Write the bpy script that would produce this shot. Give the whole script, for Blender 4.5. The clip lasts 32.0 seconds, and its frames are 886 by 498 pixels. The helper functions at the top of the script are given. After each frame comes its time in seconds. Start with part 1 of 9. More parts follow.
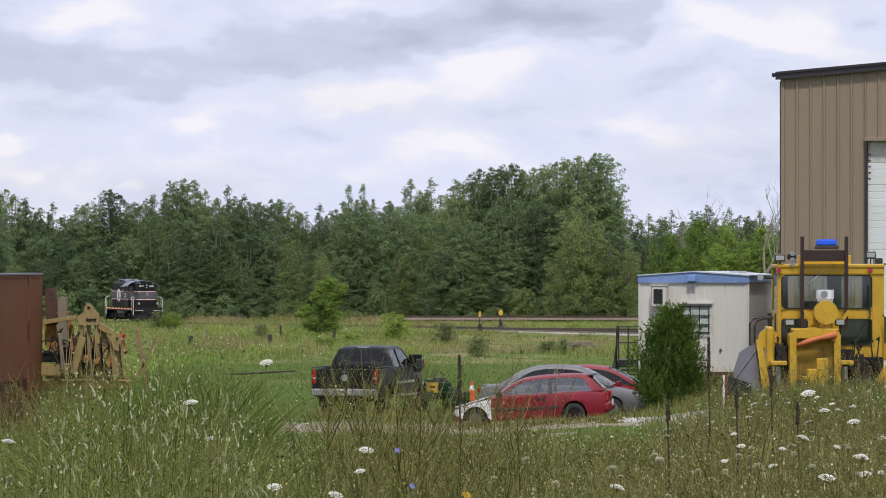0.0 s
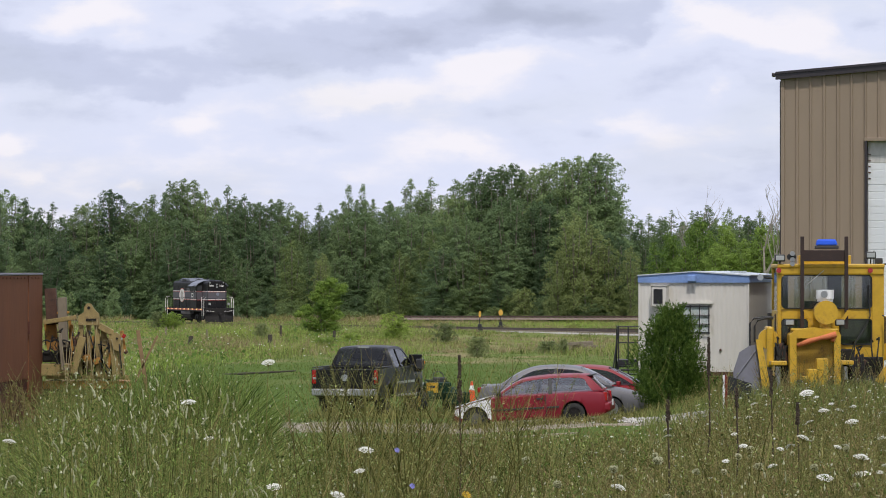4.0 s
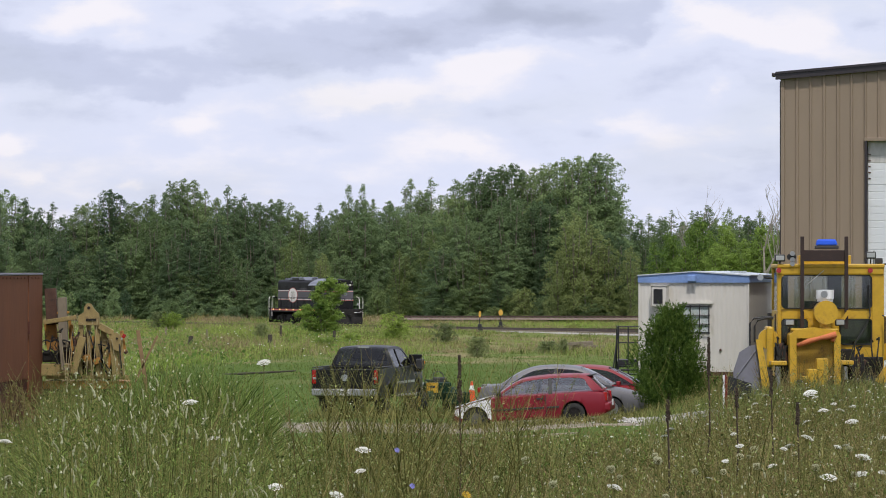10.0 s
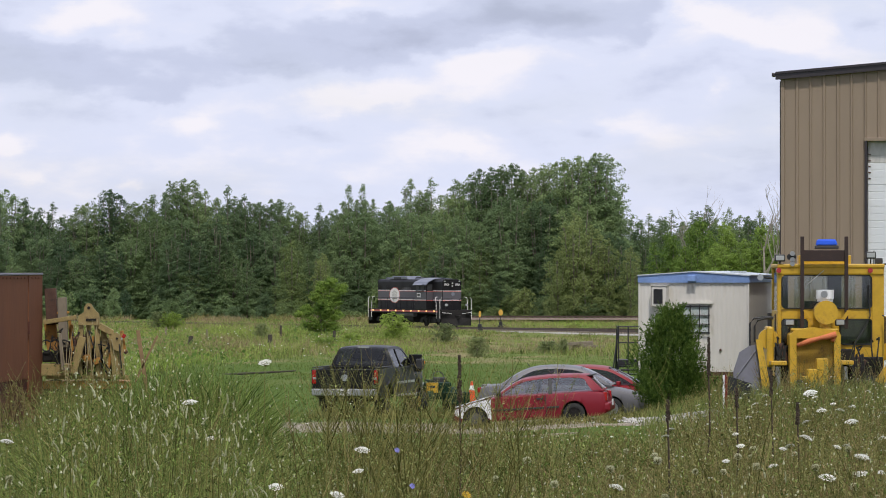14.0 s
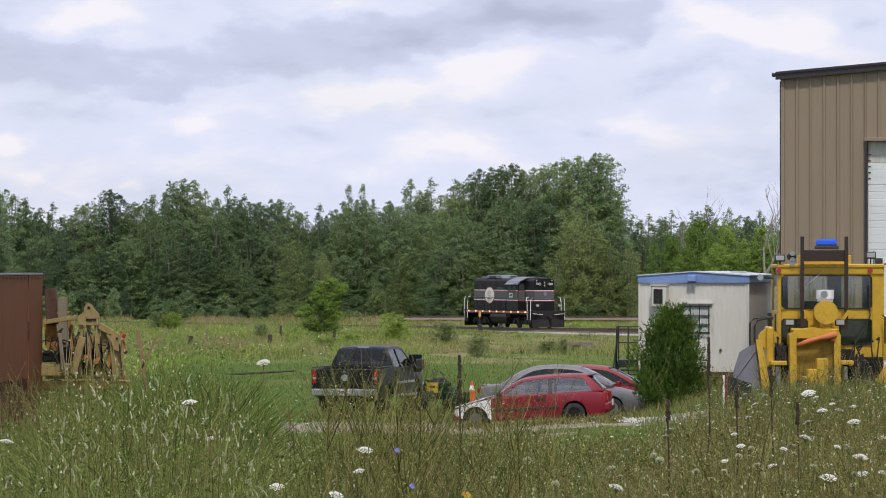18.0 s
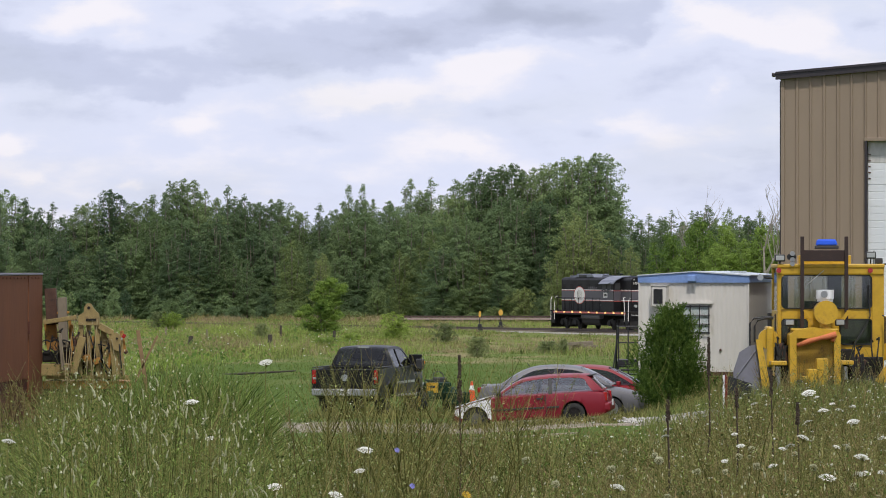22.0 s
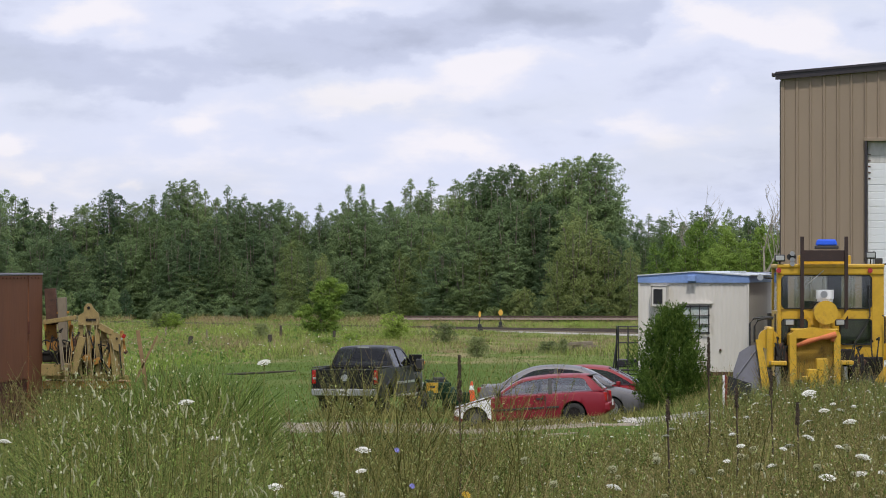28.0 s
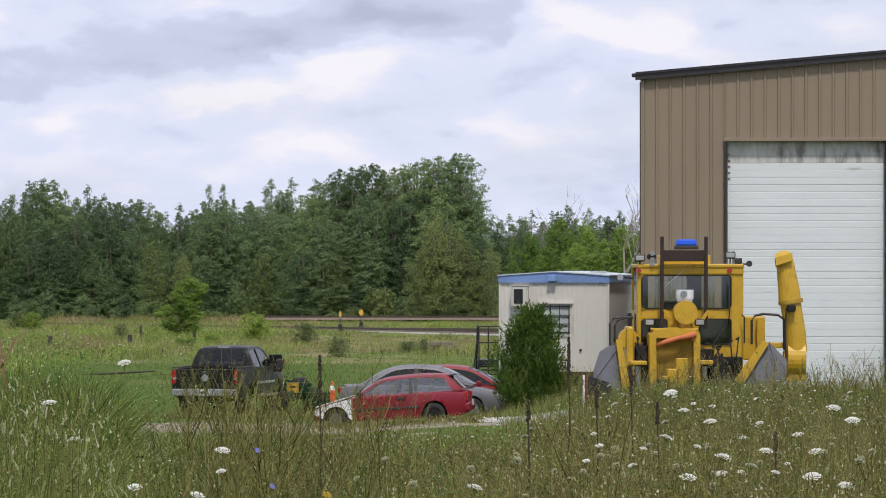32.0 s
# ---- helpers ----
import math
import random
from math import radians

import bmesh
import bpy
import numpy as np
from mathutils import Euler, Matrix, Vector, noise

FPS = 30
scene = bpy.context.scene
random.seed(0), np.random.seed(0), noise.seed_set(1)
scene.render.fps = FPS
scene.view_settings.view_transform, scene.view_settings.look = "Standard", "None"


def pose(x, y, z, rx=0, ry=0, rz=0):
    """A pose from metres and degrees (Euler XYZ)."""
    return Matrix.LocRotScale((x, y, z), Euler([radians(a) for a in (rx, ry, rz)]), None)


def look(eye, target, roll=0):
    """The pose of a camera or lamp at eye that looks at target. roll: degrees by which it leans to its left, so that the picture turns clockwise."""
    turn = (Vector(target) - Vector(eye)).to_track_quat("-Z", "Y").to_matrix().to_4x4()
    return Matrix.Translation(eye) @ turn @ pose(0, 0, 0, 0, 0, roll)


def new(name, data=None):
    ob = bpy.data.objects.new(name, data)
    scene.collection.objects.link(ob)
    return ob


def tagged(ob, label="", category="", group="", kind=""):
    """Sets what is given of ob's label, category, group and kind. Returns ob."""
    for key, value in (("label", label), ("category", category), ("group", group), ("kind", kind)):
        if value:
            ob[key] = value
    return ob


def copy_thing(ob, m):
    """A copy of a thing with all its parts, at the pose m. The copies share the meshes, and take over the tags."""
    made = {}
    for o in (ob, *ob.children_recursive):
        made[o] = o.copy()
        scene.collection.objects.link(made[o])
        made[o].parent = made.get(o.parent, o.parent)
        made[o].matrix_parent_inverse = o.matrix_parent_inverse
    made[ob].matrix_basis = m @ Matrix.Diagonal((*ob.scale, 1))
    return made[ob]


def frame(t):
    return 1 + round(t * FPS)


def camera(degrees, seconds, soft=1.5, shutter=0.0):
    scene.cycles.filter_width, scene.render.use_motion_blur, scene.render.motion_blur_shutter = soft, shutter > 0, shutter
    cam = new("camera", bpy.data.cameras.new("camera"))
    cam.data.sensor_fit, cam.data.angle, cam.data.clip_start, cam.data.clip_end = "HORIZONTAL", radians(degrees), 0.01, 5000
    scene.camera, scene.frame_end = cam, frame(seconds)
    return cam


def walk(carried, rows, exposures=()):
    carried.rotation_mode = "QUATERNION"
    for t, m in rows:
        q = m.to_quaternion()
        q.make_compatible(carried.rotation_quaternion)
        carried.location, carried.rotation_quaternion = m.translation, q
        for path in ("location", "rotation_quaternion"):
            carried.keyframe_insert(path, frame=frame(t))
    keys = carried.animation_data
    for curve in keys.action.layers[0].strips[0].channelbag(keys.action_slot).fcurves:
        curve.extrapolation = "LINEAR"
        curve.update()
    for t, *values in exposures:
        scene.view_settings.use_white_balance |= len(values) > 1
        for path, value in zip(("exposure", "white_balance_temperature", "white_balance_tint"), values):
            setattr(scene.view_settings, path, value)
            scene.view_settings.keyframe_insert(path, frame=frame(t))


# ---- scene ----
# Camera: stands on a bank, looks over a yard, and pans to the right at the end.
EYE = (0.0, 0.0, 4.25)
UP = 90.261
cam = camera(12.0, 32.0, soft=1.0)
PAN = [(0, 0, 0), (27.9, 0, 0), (28.5, 0.036, 0.012), (29, 0.082, 0.019), (29.5, 0.127, -0.016), (30, 0.177, -0.028),
       (30.5, 0.224, -0.018), (30.8, 0.31, -0.016), (31, 0.426, -0.015), (31.25, 0.69, -0.008), (31.5, 1.006, 0), (31.75, 1.4, 0), (32, 1.897, 0)]
walk(cam, [(t, pose(*EYE, UP + up, 0, -turn)) for t, turn, up in PAN])

# World: hazy summer sky with broken cloud, and one soft sun.
SUN_UP, SUN_ROUND = 59.0, 173.0
scene.view_settings.exposure = 0.0


def make_world():
    world = bpy.data.worlds.new("summer_sky")
    scene.world = world
    world.use_nodes = True
    nt = world.node_tree
    nt.nodes.clear()
    n, l = nt.nodes.new, nt.links.new
    sky = n("ShaderNodeTexSky")
    sky.sky_type, sky.sun_disc = "NISHITA", False
    sky.sun_elevation, sky.sun_rotation = radians(SUN_UP), radians(SUN_ROUND)
    dim = n("ShaderNodeMixRGB")
    dim.blend_type, dim.inputs[0].default_value, dim.inputs[2].default_value = "MULTIPLY", 1, (0.1, 0.1, 0.1, 1)
    l(sky.outputs[0], dim.inputs[1])
    tc = n("ShaderNodeTexCoord")

    def clouds(scale, seed, detail, rough, warp):
        mp = n("ShaderNodeMapping")
        mp.inputs["Scale"].default_value, mp.inputs["Location"].default_value = scale, seed
        l(tc.outputs["Generated"], mp.inputs[0])
        no = n("ShaderNodeTexNoise")
        no.inputs["Scale"].default_value, no.inputs["Detail"].default_value = 1, detail
        no.inputs["Roughness"].default_value, no.inputs["Distortion"].default_value = rough, warp
        l(mp.outputs[0], no.inputs["Vector"])
        return no.outputs[0]

    def ramp(src, stops):
        r = n("ShaderNodeValToRGB")
        r.color_ramp.interpolation = "EASE"
        e = r.color_ramp.elements
        while len(e) < len(stops):
            e.new(0.5)
        for k, (at, col) in zip(e, stops):
            k.position, k.color = at, (*col, 1)
        l(src, r.inputs[0])
        return r.outputs[0]

    xyz = n("ShaderNodeSeparateXYZ")
    l(tc.outputs["Generated"], xyz.inputs[0])

    def calc(op, a, c, third=None):
        m = n("ShaderNodeMath")
        m.operation = op
        for i, v in enumerate((a, c, third)):
            if v is None:
                continue
            if isinstance(v, (int, float)):
                m.inputs[i].default_value = v
            else:
                l(v, m.inputs[i])
        return m.outputs[0]

    round_, rise = calc("ARCTAN2", xyz.outputs[0], xyz.outputs[1]), xyz.outputs[2]
    def soft(v, lo, hi):
        m = n("ShaderNodeMapRange")
        m.interpolation_type = "SMOOTHSTEP"
        m.inputs[1].default_value, m.inputs[2].default_value = lo, hi
        l(v, m.inputs[0])
        return m.outputs[0]

    # the sky by bearing and height, in hundredths of a degree, bent by noise so that every cloud edge is ragged
    bend_u, bend_v = clouds((58, 6, 100), (5.2, 1.1, 8.3), 7, 0.6, 0.1), clouds((66, 6, 120), (1.7, 4.1, 2.9), 7, 0.58, 0.1)
    along = calc("ADD", calc("MULTIPLY", round_, 5730), calc("MULTIPLY_ADD", bend_u, 90, -45))
    high = calc("ADD", calc("MULTIPLY", rise, 5730), calc("MULTIPLY_ADD", bend_v, 62, -31))
    grain = clouds((34, 6, 96), CLOUD_SEED, 8, 0.52, 0.1)
    mottle = clouds((80, 6, 170), (2.6, 7.7, 0.4), 6, 0.5, 0.1)
    big = calc("MULTIPLY_ADD", mottle, 0.13, calc("MULTIPLY_ADD", grain, 0.42, 0.26))
    # the lower edge of a long grey bank
    line = ramp(calc("MULTIPLY_ADD", along, 1 / 1600, 0.5), [((a + 800) / 1600, (h / 500,) * 3) for a, h in BANK_EDGE])
    over = calc("SUBTRACT", high, calc("MULTIPLY", line, 500))
    ends = calc("SUBTRACT", 1, soft(along, 268, 330))
    bank = calc("MULTIPLY", calc("MULTIPLY", soft(over, -16, 34), calc("SUBTRACT", 1, calc("MULTIPLY", soft(over, 25, 110), 0.75))), ends)
    big = calc("MULTIPLY_ADD", bank, -0.165, big)
    for u, v, ru, rv, tilt, w in CLOUDS:
        du, dv = calc("SUBTRACT", along, u), calc("SUBTRACT", high, v)
        dv = calc("SUBTRACT", dv, calc("MULTIPLY", du, tilt))
        d = calc("ADD", calc("POWER", calc("DIVIDE", du, ru), 2), calc("POWER", calc("DIVIDE", dv, rv), 2))
        big = calc("MULTIPLY_ADD", calc("EXPONENT", calc("MULTIPLY", d, -1), 0), w, big)
    cover = clouds((9, 5, 30), (7.3, 2.1, 4.4), 5, 0.5, 0.2)
    body = ramp(big, [(0.26, (0.475, 0.515, 0.67)), (0.40, (0.595, 0.64, 0.82)), (0.53, (0.735, 0.775, 0.95)), (0.68, (0.92, 0.895, 0.965))])
    gap = ramp(cover, [(0.3, (0.8, 0.8, 0.8)), (0.55, (1, 1, 1))])
    mix = n("ShaderNodeMixRGB")
    l(gap, mix.inputs[0]), l(dim.outputs[0], mix.inputs[1]), l(body, mix.inputs[2])
    bg, out = n("ShaderNodeBackground"), n("ShaderNodeOutputWorld")
    bg.inputs[1].default_value = 1.0
    l(mix.outputs[0], bg.inputs[0]), l(bg.outputs[0], out.inputs[0])


CLOUD_SEED = (3.1, 0.4, 1.7)
# bearing and height of points on the bank's lower edge
BANK_EDGE = [(-756, 250), (-572, 242), (-502, 226), (-430, 219), (-360, 224), (-320, 236), (-249, 251), (-147, 261), (-72, 269), (-1, 287), (51, 303), (101, 312), (151, 307), (202, 292), (253, 289), (283, 310), (396, 350)]
# soft clouds: bearing, height, half width, half height, slope, weight
CLOUDS = [(-502, 342, 85, 25, 0.05, 0.17), (-349, 334, 92, 20, -0.05, 0.07), (-126, 356, 85, 14, 0, 0.12), (-349, 267, 154, 12, -0.02, 0.06), (-410, 288, 200, 11, -0.05, -0.05), (-49, 319, 131, 23, 0.1, -0.03), (151, 334, 100, 27, 0, -0.03), (-395, 230, 54, 8, 0, -0.05), (-141, 227, 100, 22, 0.12, 0.16), (51, 273, 61, 26, 0.3, 0.16), (-65, 234, 38, 19, 0.1, 0.1), (-349, 196, 35, 14, 0, 0.12), (-587, 167, 22, 11, 0, 0.16), (-560, 118, 18, 7, 0, 0.1)]
CLOUDS += [(-414, 118, 18, 10, 0, 0.11), (-38, 165, 69, 17, 0, 0.06), (-556, 207, 69, 14, 0, -0.05), (-153, 181, 54, 14, 0, -0.07), (212, 250, 85, 28, 0, -0.05), (35, 171, 42, 14, 0, 0.12), (212, 194, 69, 12, -0.15, 0.09), (377, 250, 17, 17, 0, 0.1), (358, 342, 54, 20, -0.4, 0.16), (473, 311, 85, 23, -0.15, 0.15), (565, 330, 38, 17, 0, -0.12), (281, 280, 46, 17, 0.2, 0.03), (358, 111, 154, 31, 0, -0.035), (51, 219, 31, 12, 0, -0.05), (389, 150, 35, 5, 0, 0.06), (-218, 127, 154, 19, 0, 0.03), (742, 250, 123, 31, 0, 0.06)]


make_world()
sun = new("sun", bpy.data.lights.new("sun", "SUN"))
sun.data.energy, sun.data.angle, sun.data.color = 2.7, radians(5), (1, 0.955, 0.87)
sun_from = Vector((math.sin(radians(SUN_ROUND)) * math.cos(radians(SUN_UP)), math.cos(radians(SUN_ROUND)) * math.cos(radians(SUN_UP)), math.sin(radians(SUN_UP))))
sun.matrix_world = look(sun_from * 50, (0, 0, 0))


# ---- materials ----
def surface(name, colour, rough=0.6, metal=0.0, var=0.18, scale=6.0, bump=0.15, second=None, amount=0.5, stretch=(1, 1, 1), coat=0.0, island=0.0, gloss=0.5):
    """Procedural paint, metal, soil or bark: two scales of noise in colour, roughness and relief; second: a stain or wear colour."""
    m = bpy.data.materials.new(name)
    m.use_nodes = True
    nt = m.node_tree
    b = nt.nodes["Principled BSDF"]
    n, l = nt.nodes.new, nt.links.new
    tc, mp = n("ShaderNodeTexCoord"), n("ShaderNodeMapping")
    mp.inputs["Scale"].default_value = stretch
    l(tc.outputs["Object"], mp.inputs[0])
    fine, coarse = n("ShaderNodeTexNoise"), n("ShaderNodeTexNoise")
    for node, s in ((fine, scale * 7), (coarse, scale)):
        node.inputs["Scale"].default_value, node.inputs["Detail"].default_value = s, 5
        l(mp.outputs[0], node.inputs["Vector"])
    lo, hi = [tuple(min(1, c * k) for c in colour) + (1,) for k in (1 - var, 1 + var)]
    r = n("ShaderNodeValToRGB")
    r.color_ramp.elements[0].position, r.color_ramp.elements[0].color = 0.32, lo
    r.color_ramp.elements[1].position, r.color_ramp.elements[1].color = 0.68, hi
    add = n("ShaderNodeMath")
    add.operation, add.inputs[1].default_value = "MULTIPLY_ADD", 0.45
    l(fine.outputs[0], add.inputs[0])
    half = n("ShaderNodeMath")
    half.operation, half.inputs[1].default_value = "MULTIPLY", 0.55
    l(coarse.outputs[0], half.inputs[0])
    l(half.outputs[0], add.inputs[2])
    l(add.outputs[0], r.inputs[0])
    col = r.outputs[0]
    if second:
        w = n("ShaderNodeTexNoise")
        w.inputs["Scale"].default_value, w.inputs["Detail"].default_value, w.inputs["Roughness"].default_value = scale * 1.7, 8, 0.65
        l(mp.outputs[0], w.inputs["Vector"])
        mask = n("ShaderNodeMapRange")
        mask.inputs[1].default_value, mask.inputs[2].default_value = 0.72 - 0.3 * amount, 0.8 - 0.2 * amount
        l(w.outputs[0], mask.inputs[0])
        mx = n("ShaderNodeMixRGB")
        mx.inputs[2].default_value = (*second, 1)
        l(mask.outputs[0], mx.inputs[0]), l(col, mx.inputs[1])
        col = mx.outputs[0]
    if island:
        info, geo = n("ShaderNodeObjectInfo"), n("ShaderNodeNewGeometry")
        s1 = n("ShaderNodeMath")
        s1.operation = "ADD"
        l(info.outputs["Random"], s1.inputs[0]), l(geo.outputs["Random Per Island"], s1.inputs[1])
        mr = n("ShaderNodeMapRange")
        mr.inputs[1].default_value, mr.inputs[2].default_value, mr.inputs[3].default_value, mr.inputs[4].default_value = 0, 2, 1 - island, 1 + island
        l(s1.outputs[0], mr.inputs[0])
        hs = n("ShaderNodeHueSaturation")
        l(mr.outputs[0], hs.inputs["Value"]), l(col, hs.inputs["Color"])
        col = hs.outputs[0]
    l(col, b.inputs["Base Color"])
    rr = n("ShaderNodeMapRange")
    rr.inputs[3].default_value, rr.inputs[4].default_value = max(0.03, rough - 0.12), min(1, rough + 0.12)
    l(coarse.outputs[0], rr.inputs[0]), l(rr.outputs[0], b.inputs["Roughness"])
    b.inputs["Metallic"].default_value = metal
    b.inputs["Specular IOR Level"].default_value = gloss
    b.inputs["Coat Weight"].default_value = coat
    b.inputs["Coat Roughness"].default_value = 0.08
    if bump:
        bp = n("ShaderNodeBump")
        bp.inputs["Strength"].default_value, bp.inputs["Distance"].default_value = bump, 0.02
        l(add.outputs[0], bp.inputs["Height"]), l(bp.outputs[0], b.inputs["Normal"])
    return m


def leafy(name, dark, light, shine=0.55, glow=0.35, piece=0.35, plant=0.35, place=0.35, grain=0.55, lo=0.2, hi=0.85):
    """Leaves and blades: colour from one to the other, by piece and by plant, with light passing through."""
    m = bpy.data.materials.new(name)
    m.use_nodes = True
    nt = m.node_tree
    b, out = nt.nodes["Principled BSDF"], nt.nodes["Material Output"]
    n, l = nt.nodes.new, nt.links.new
    geo, info, tc = n("ShaderNodeNewGeometry"), n("ShaderNodeObjectInfo"), n("ShaderNodeTexCoord")
    no = n("ShaderNodeTexNoise")
    no.inputs["Scale"].default_value, no.inputs["Detail"].default_value = grain, 3
    l(tc.outputs["Object"], no.inputs["Vector"])
    a = n("ShaderNodeMath")
    a.operation, a.inputs[1].default_value = "MULTIPLY_ADD", piece
    l(geo.outputs["Random Per Island"], a.inputs[0])
    c = n("ShaderNodeMath")
    c.operation, c.inputs[1].default_value = "MULTIPLY_ADD", plant
    l(info.outputs["Random"], c.inputs[0])
    d = n("ShaderNodeMath")
    d.operation, d.inputs[1].default_value = "MULTIPLY", place
    l(no.outputs[0], d.inputs[0]), l(d.outputs[0], c.inputs[2]), l(c.outputs[0], a.inputs[2])
    r = n("ShaderNodeValToRGB")
    r.color_ramp.elements[0].position, r.color_ramp.elements[0].color = lo, (*dark, 1)
    r.color_ramp.elements[1].position, r.color_ramp.elements[1].color = hi, (*light, 1)
    l(a.outputs[0], r.inputs[0]), l(r.outputs[0], b.inputs["Base Color"])
    b.inputs["Roughness"].default_value = shine
    b.inputs["Specular IOR Level"].default_value = 0.12
    tr, mx = n("ShaderNodeBsdfTranslucent"), n("ShaderNodeMixShader")
    mx.inputs[0].default_value = glow
    l(r.outputs[0], tr.inputs[0]), l(b.outputs[0], mx.inputs[1]), l(tr.outputs[0], mx.inputs[2]), l(mx.outputs[0], out.inputs[0])
    return m


def glass(name, tint=(0.75, 0.8, 0.8), rough=0.03, index=1.6):
    m = bpy.data.materials.new(name)
    m.use_nodes = True
    nt = m.node_tree
    nt.nodes.clear()
    n, l = nt.nodes.new, nt.links.new
    tr, gl, fr, mx, out = n("ShaderNodeBsdfTransparent"), n("ShaderNodeBsdfGlossy"), n("ShaderNodeFresnel"), n("ShaderNodeMixShader"), n("ShaderNodeOutputMaterial")
    tr.inputs[0].default_value, gl.inputs["Roughness"].default_value, fr.inputs[0].default_value = (*tint, 1), rough, index
    l(fr.outputs[0], mx.inputs[0]), l(tr.outputs[0], mx.inputs[1]), l(gl.outputs[0], mx.inputs[2]), l(mx.outputs[0], out.inputs[0])
    return m


def glowing(name, colour, strength):
    m = bpy.data.materials.new(name)
    m.use_nodes = True
    b = m.node_tree.nodes["Principled BSDF"]
    b.inputs["Base Color"].default_value = b.inputs["Emission Color"].default_value = (*colour, 1)
    b.inputs["Emission Strength"].default_value = strength
    return m


LEAF_DARK = leafy("forest_leaves", (0.046, 0.086, 0.047), (0.222, 0.305, 0.135), 0.6, 0.33, 0.14, 0.5, 0.5)
LEAF_MID = leafy("broad_leaves", (0.062, 0.11, 0.048), (0.265, 0.345, 0.14), 0.6, 0.33, 0.14, 0.45, 0.45)
LEAF_PALE = leafy("thin_tree_leaves", (0.10, 0.15, 0.05), (0.33, 0.38, 0.14), 0.6, 0.35, 0.2, 0.4, 0.4)
LEAF_LIGHT = leafy("vine_leaves", (0.10, 0.18, 0.04), (0.35, 0.47, 0.11), 0.55, 0.5)
LEAF_CEDAR = leafy("cedar_scales", (0.026, 0.068, 0.013), (0.15, 0.225, 0.045), 0.7, 0.3, 0.3, 0.0, 1.2, 4.0, 0.45, 1.0)
GRASS = leafy("grass_blades", (0.036, 0.060, 0.014), (0.29, 0.32, 0.10), 0.6, 0.3, 0.4, 0.0, 1.2, 3.2, 0.52, 1.0)
GRASS_OLIVE = leafy("olive_bank_grass", (0.06, 0.062, 0.02), (0.325, 0.30, 0.11), 0.65, 0.25, 0.4, 0.0, 1.2, 3.2, 0.52, 1.0)
GRASS_LUSH = leafy("lush_bank_grass", (0.034, 0.062, 0.013), (0.26, 0.315, 0.085), 0.55, 0.3, 0.4, 0.0, 1.2, 2.4, 0.5, 1.0)
LUSH = leafy("lush_grass", (0.09, 0.16, 0.022), (0.38, 0.50, 0.105), 0.7, 0.35, 0.25, 0.0, 1.15, 0.35, 0.42, 0.9)
LUSH_TALL = leafy("tall_lush_grass", (0.03, 0.06, 0.011), (0.18, 0.245, 0.055), 0.6, 0.3, 0.45, 0.0, 1.2, 1.6, 0.54, 1.0)
TAN_HEADS = leafy("tan_grass_heads", (0.17, 0.125, 0.065), (0.42, 0.335, 0.205), 0.8, 0.3, 0.35, 0.0, 0.9, 0.4, 0.35, 0.85)
GRASS_FIELD = leafy("meadow_grass", (0.09, 0.135, 0.03), (0.37, 0.40, 0.135), 0.7, 0.3, 0.25, 0.0, 1.15, 0.3, 0.42, 0.9)
YOUNG_LEAF = leafy("young_tree_leaves", (0.06, 0.125, 0.024), (0.31, 0.43, 0.088), 0.6, 0.42, 0.3, 0.0, 0.8, 0.6, 0.3, 0.8)
SAGE_BUSH = leafy("sage_bush_leaves", (0.11, 0.145, 0.06), (0.30, 0.34, 0.145), 0.6, 0.45)
VINE_BUSH = leafy("light_bush_leaves", (0.12, 0.20, 0.035), (0.36, 0.46, 0.10), 0.6, 0.45)
WEED_LEAF = leafy("weed_leaves", (0.032, 0.07, 0.012), (0.23, 0.31, 0.07), 0.6, 0.3, 0.4, 0.0, 1.2, 4.0, 0.52, 1.0)
GRASS_DRY = leafy("dry_grass", (0.11, 0.075, 0.03), (0.42, 0.33, 0.16), 0.7, 0.3, 0.6, 0.1, 0.4, 3.0)
STEM = leafy("weed_stems", (0.06, 0.065, 0.016), (0.27, 0.25, 0.085), 0.7, 0.15, 0.75, 0.1, 0.2)
LAWN_BLADE = leafy("lawn_blades", (0.04, 0.08, 0.012), (0.165, 0.21, 0.05), 0.7, 0.3, 0.6, 0.1, 0.4)
STEM_DEAD = surface("dead_stalk", (0.055, 0.036, 0.024), 0.9, var=0.4, scale=20, bump=0.4)
PETAL = leafy("white_umbel", (0.70, 0.70, 0.64), (0.88, 0.88, 0.82), 0.7, 0.3)
SEED = leafy("pale_seed_spike", (0.30, 0.31, 0.17), (0.62, 0.61, 0.42), 0.8, 0.2)
BARK = surface("grey_bark", (0.16, 0.14, 0.11), 0.9, var=0.35, scale=3, bump=0.5, stretch=(1, 1, 0.25))
BARK_PALE = surface("pale_bare_bark", (0.42, 0.38, 0.33), 0.85, var=0.25, scale=3, bump=0.3, stretch=(1, 1, 0.25))


# ---- mesh helpers ----
def part(name, bm, material, parent=None, label="", smooth=False):
    """One mesh object, under a thing or a part."""
    me = bpy.data.meshes.new(name)
    bmesh.ops.recalc_face_normals(bm, faces=bm.faces)
    bm.to_mesh(me)
    bm.free()
    me.materials.append(material)
    if smooth:
        for p in me.polygons:
            p.use_smooth = True
    ob = new(name, me)
    if material.name.endswith("_glass"):
        ob.visible_shadow = False
    if parent:
        ob.parent = parent
    return tagged(ob, label)


def thing(name, m, label, category, group="", kind=""):
    ob = new(name)
    ob.matrix_world = m
    ob.empty_display_size = 0.3
    return tagged(ob, label, category, group, kind)


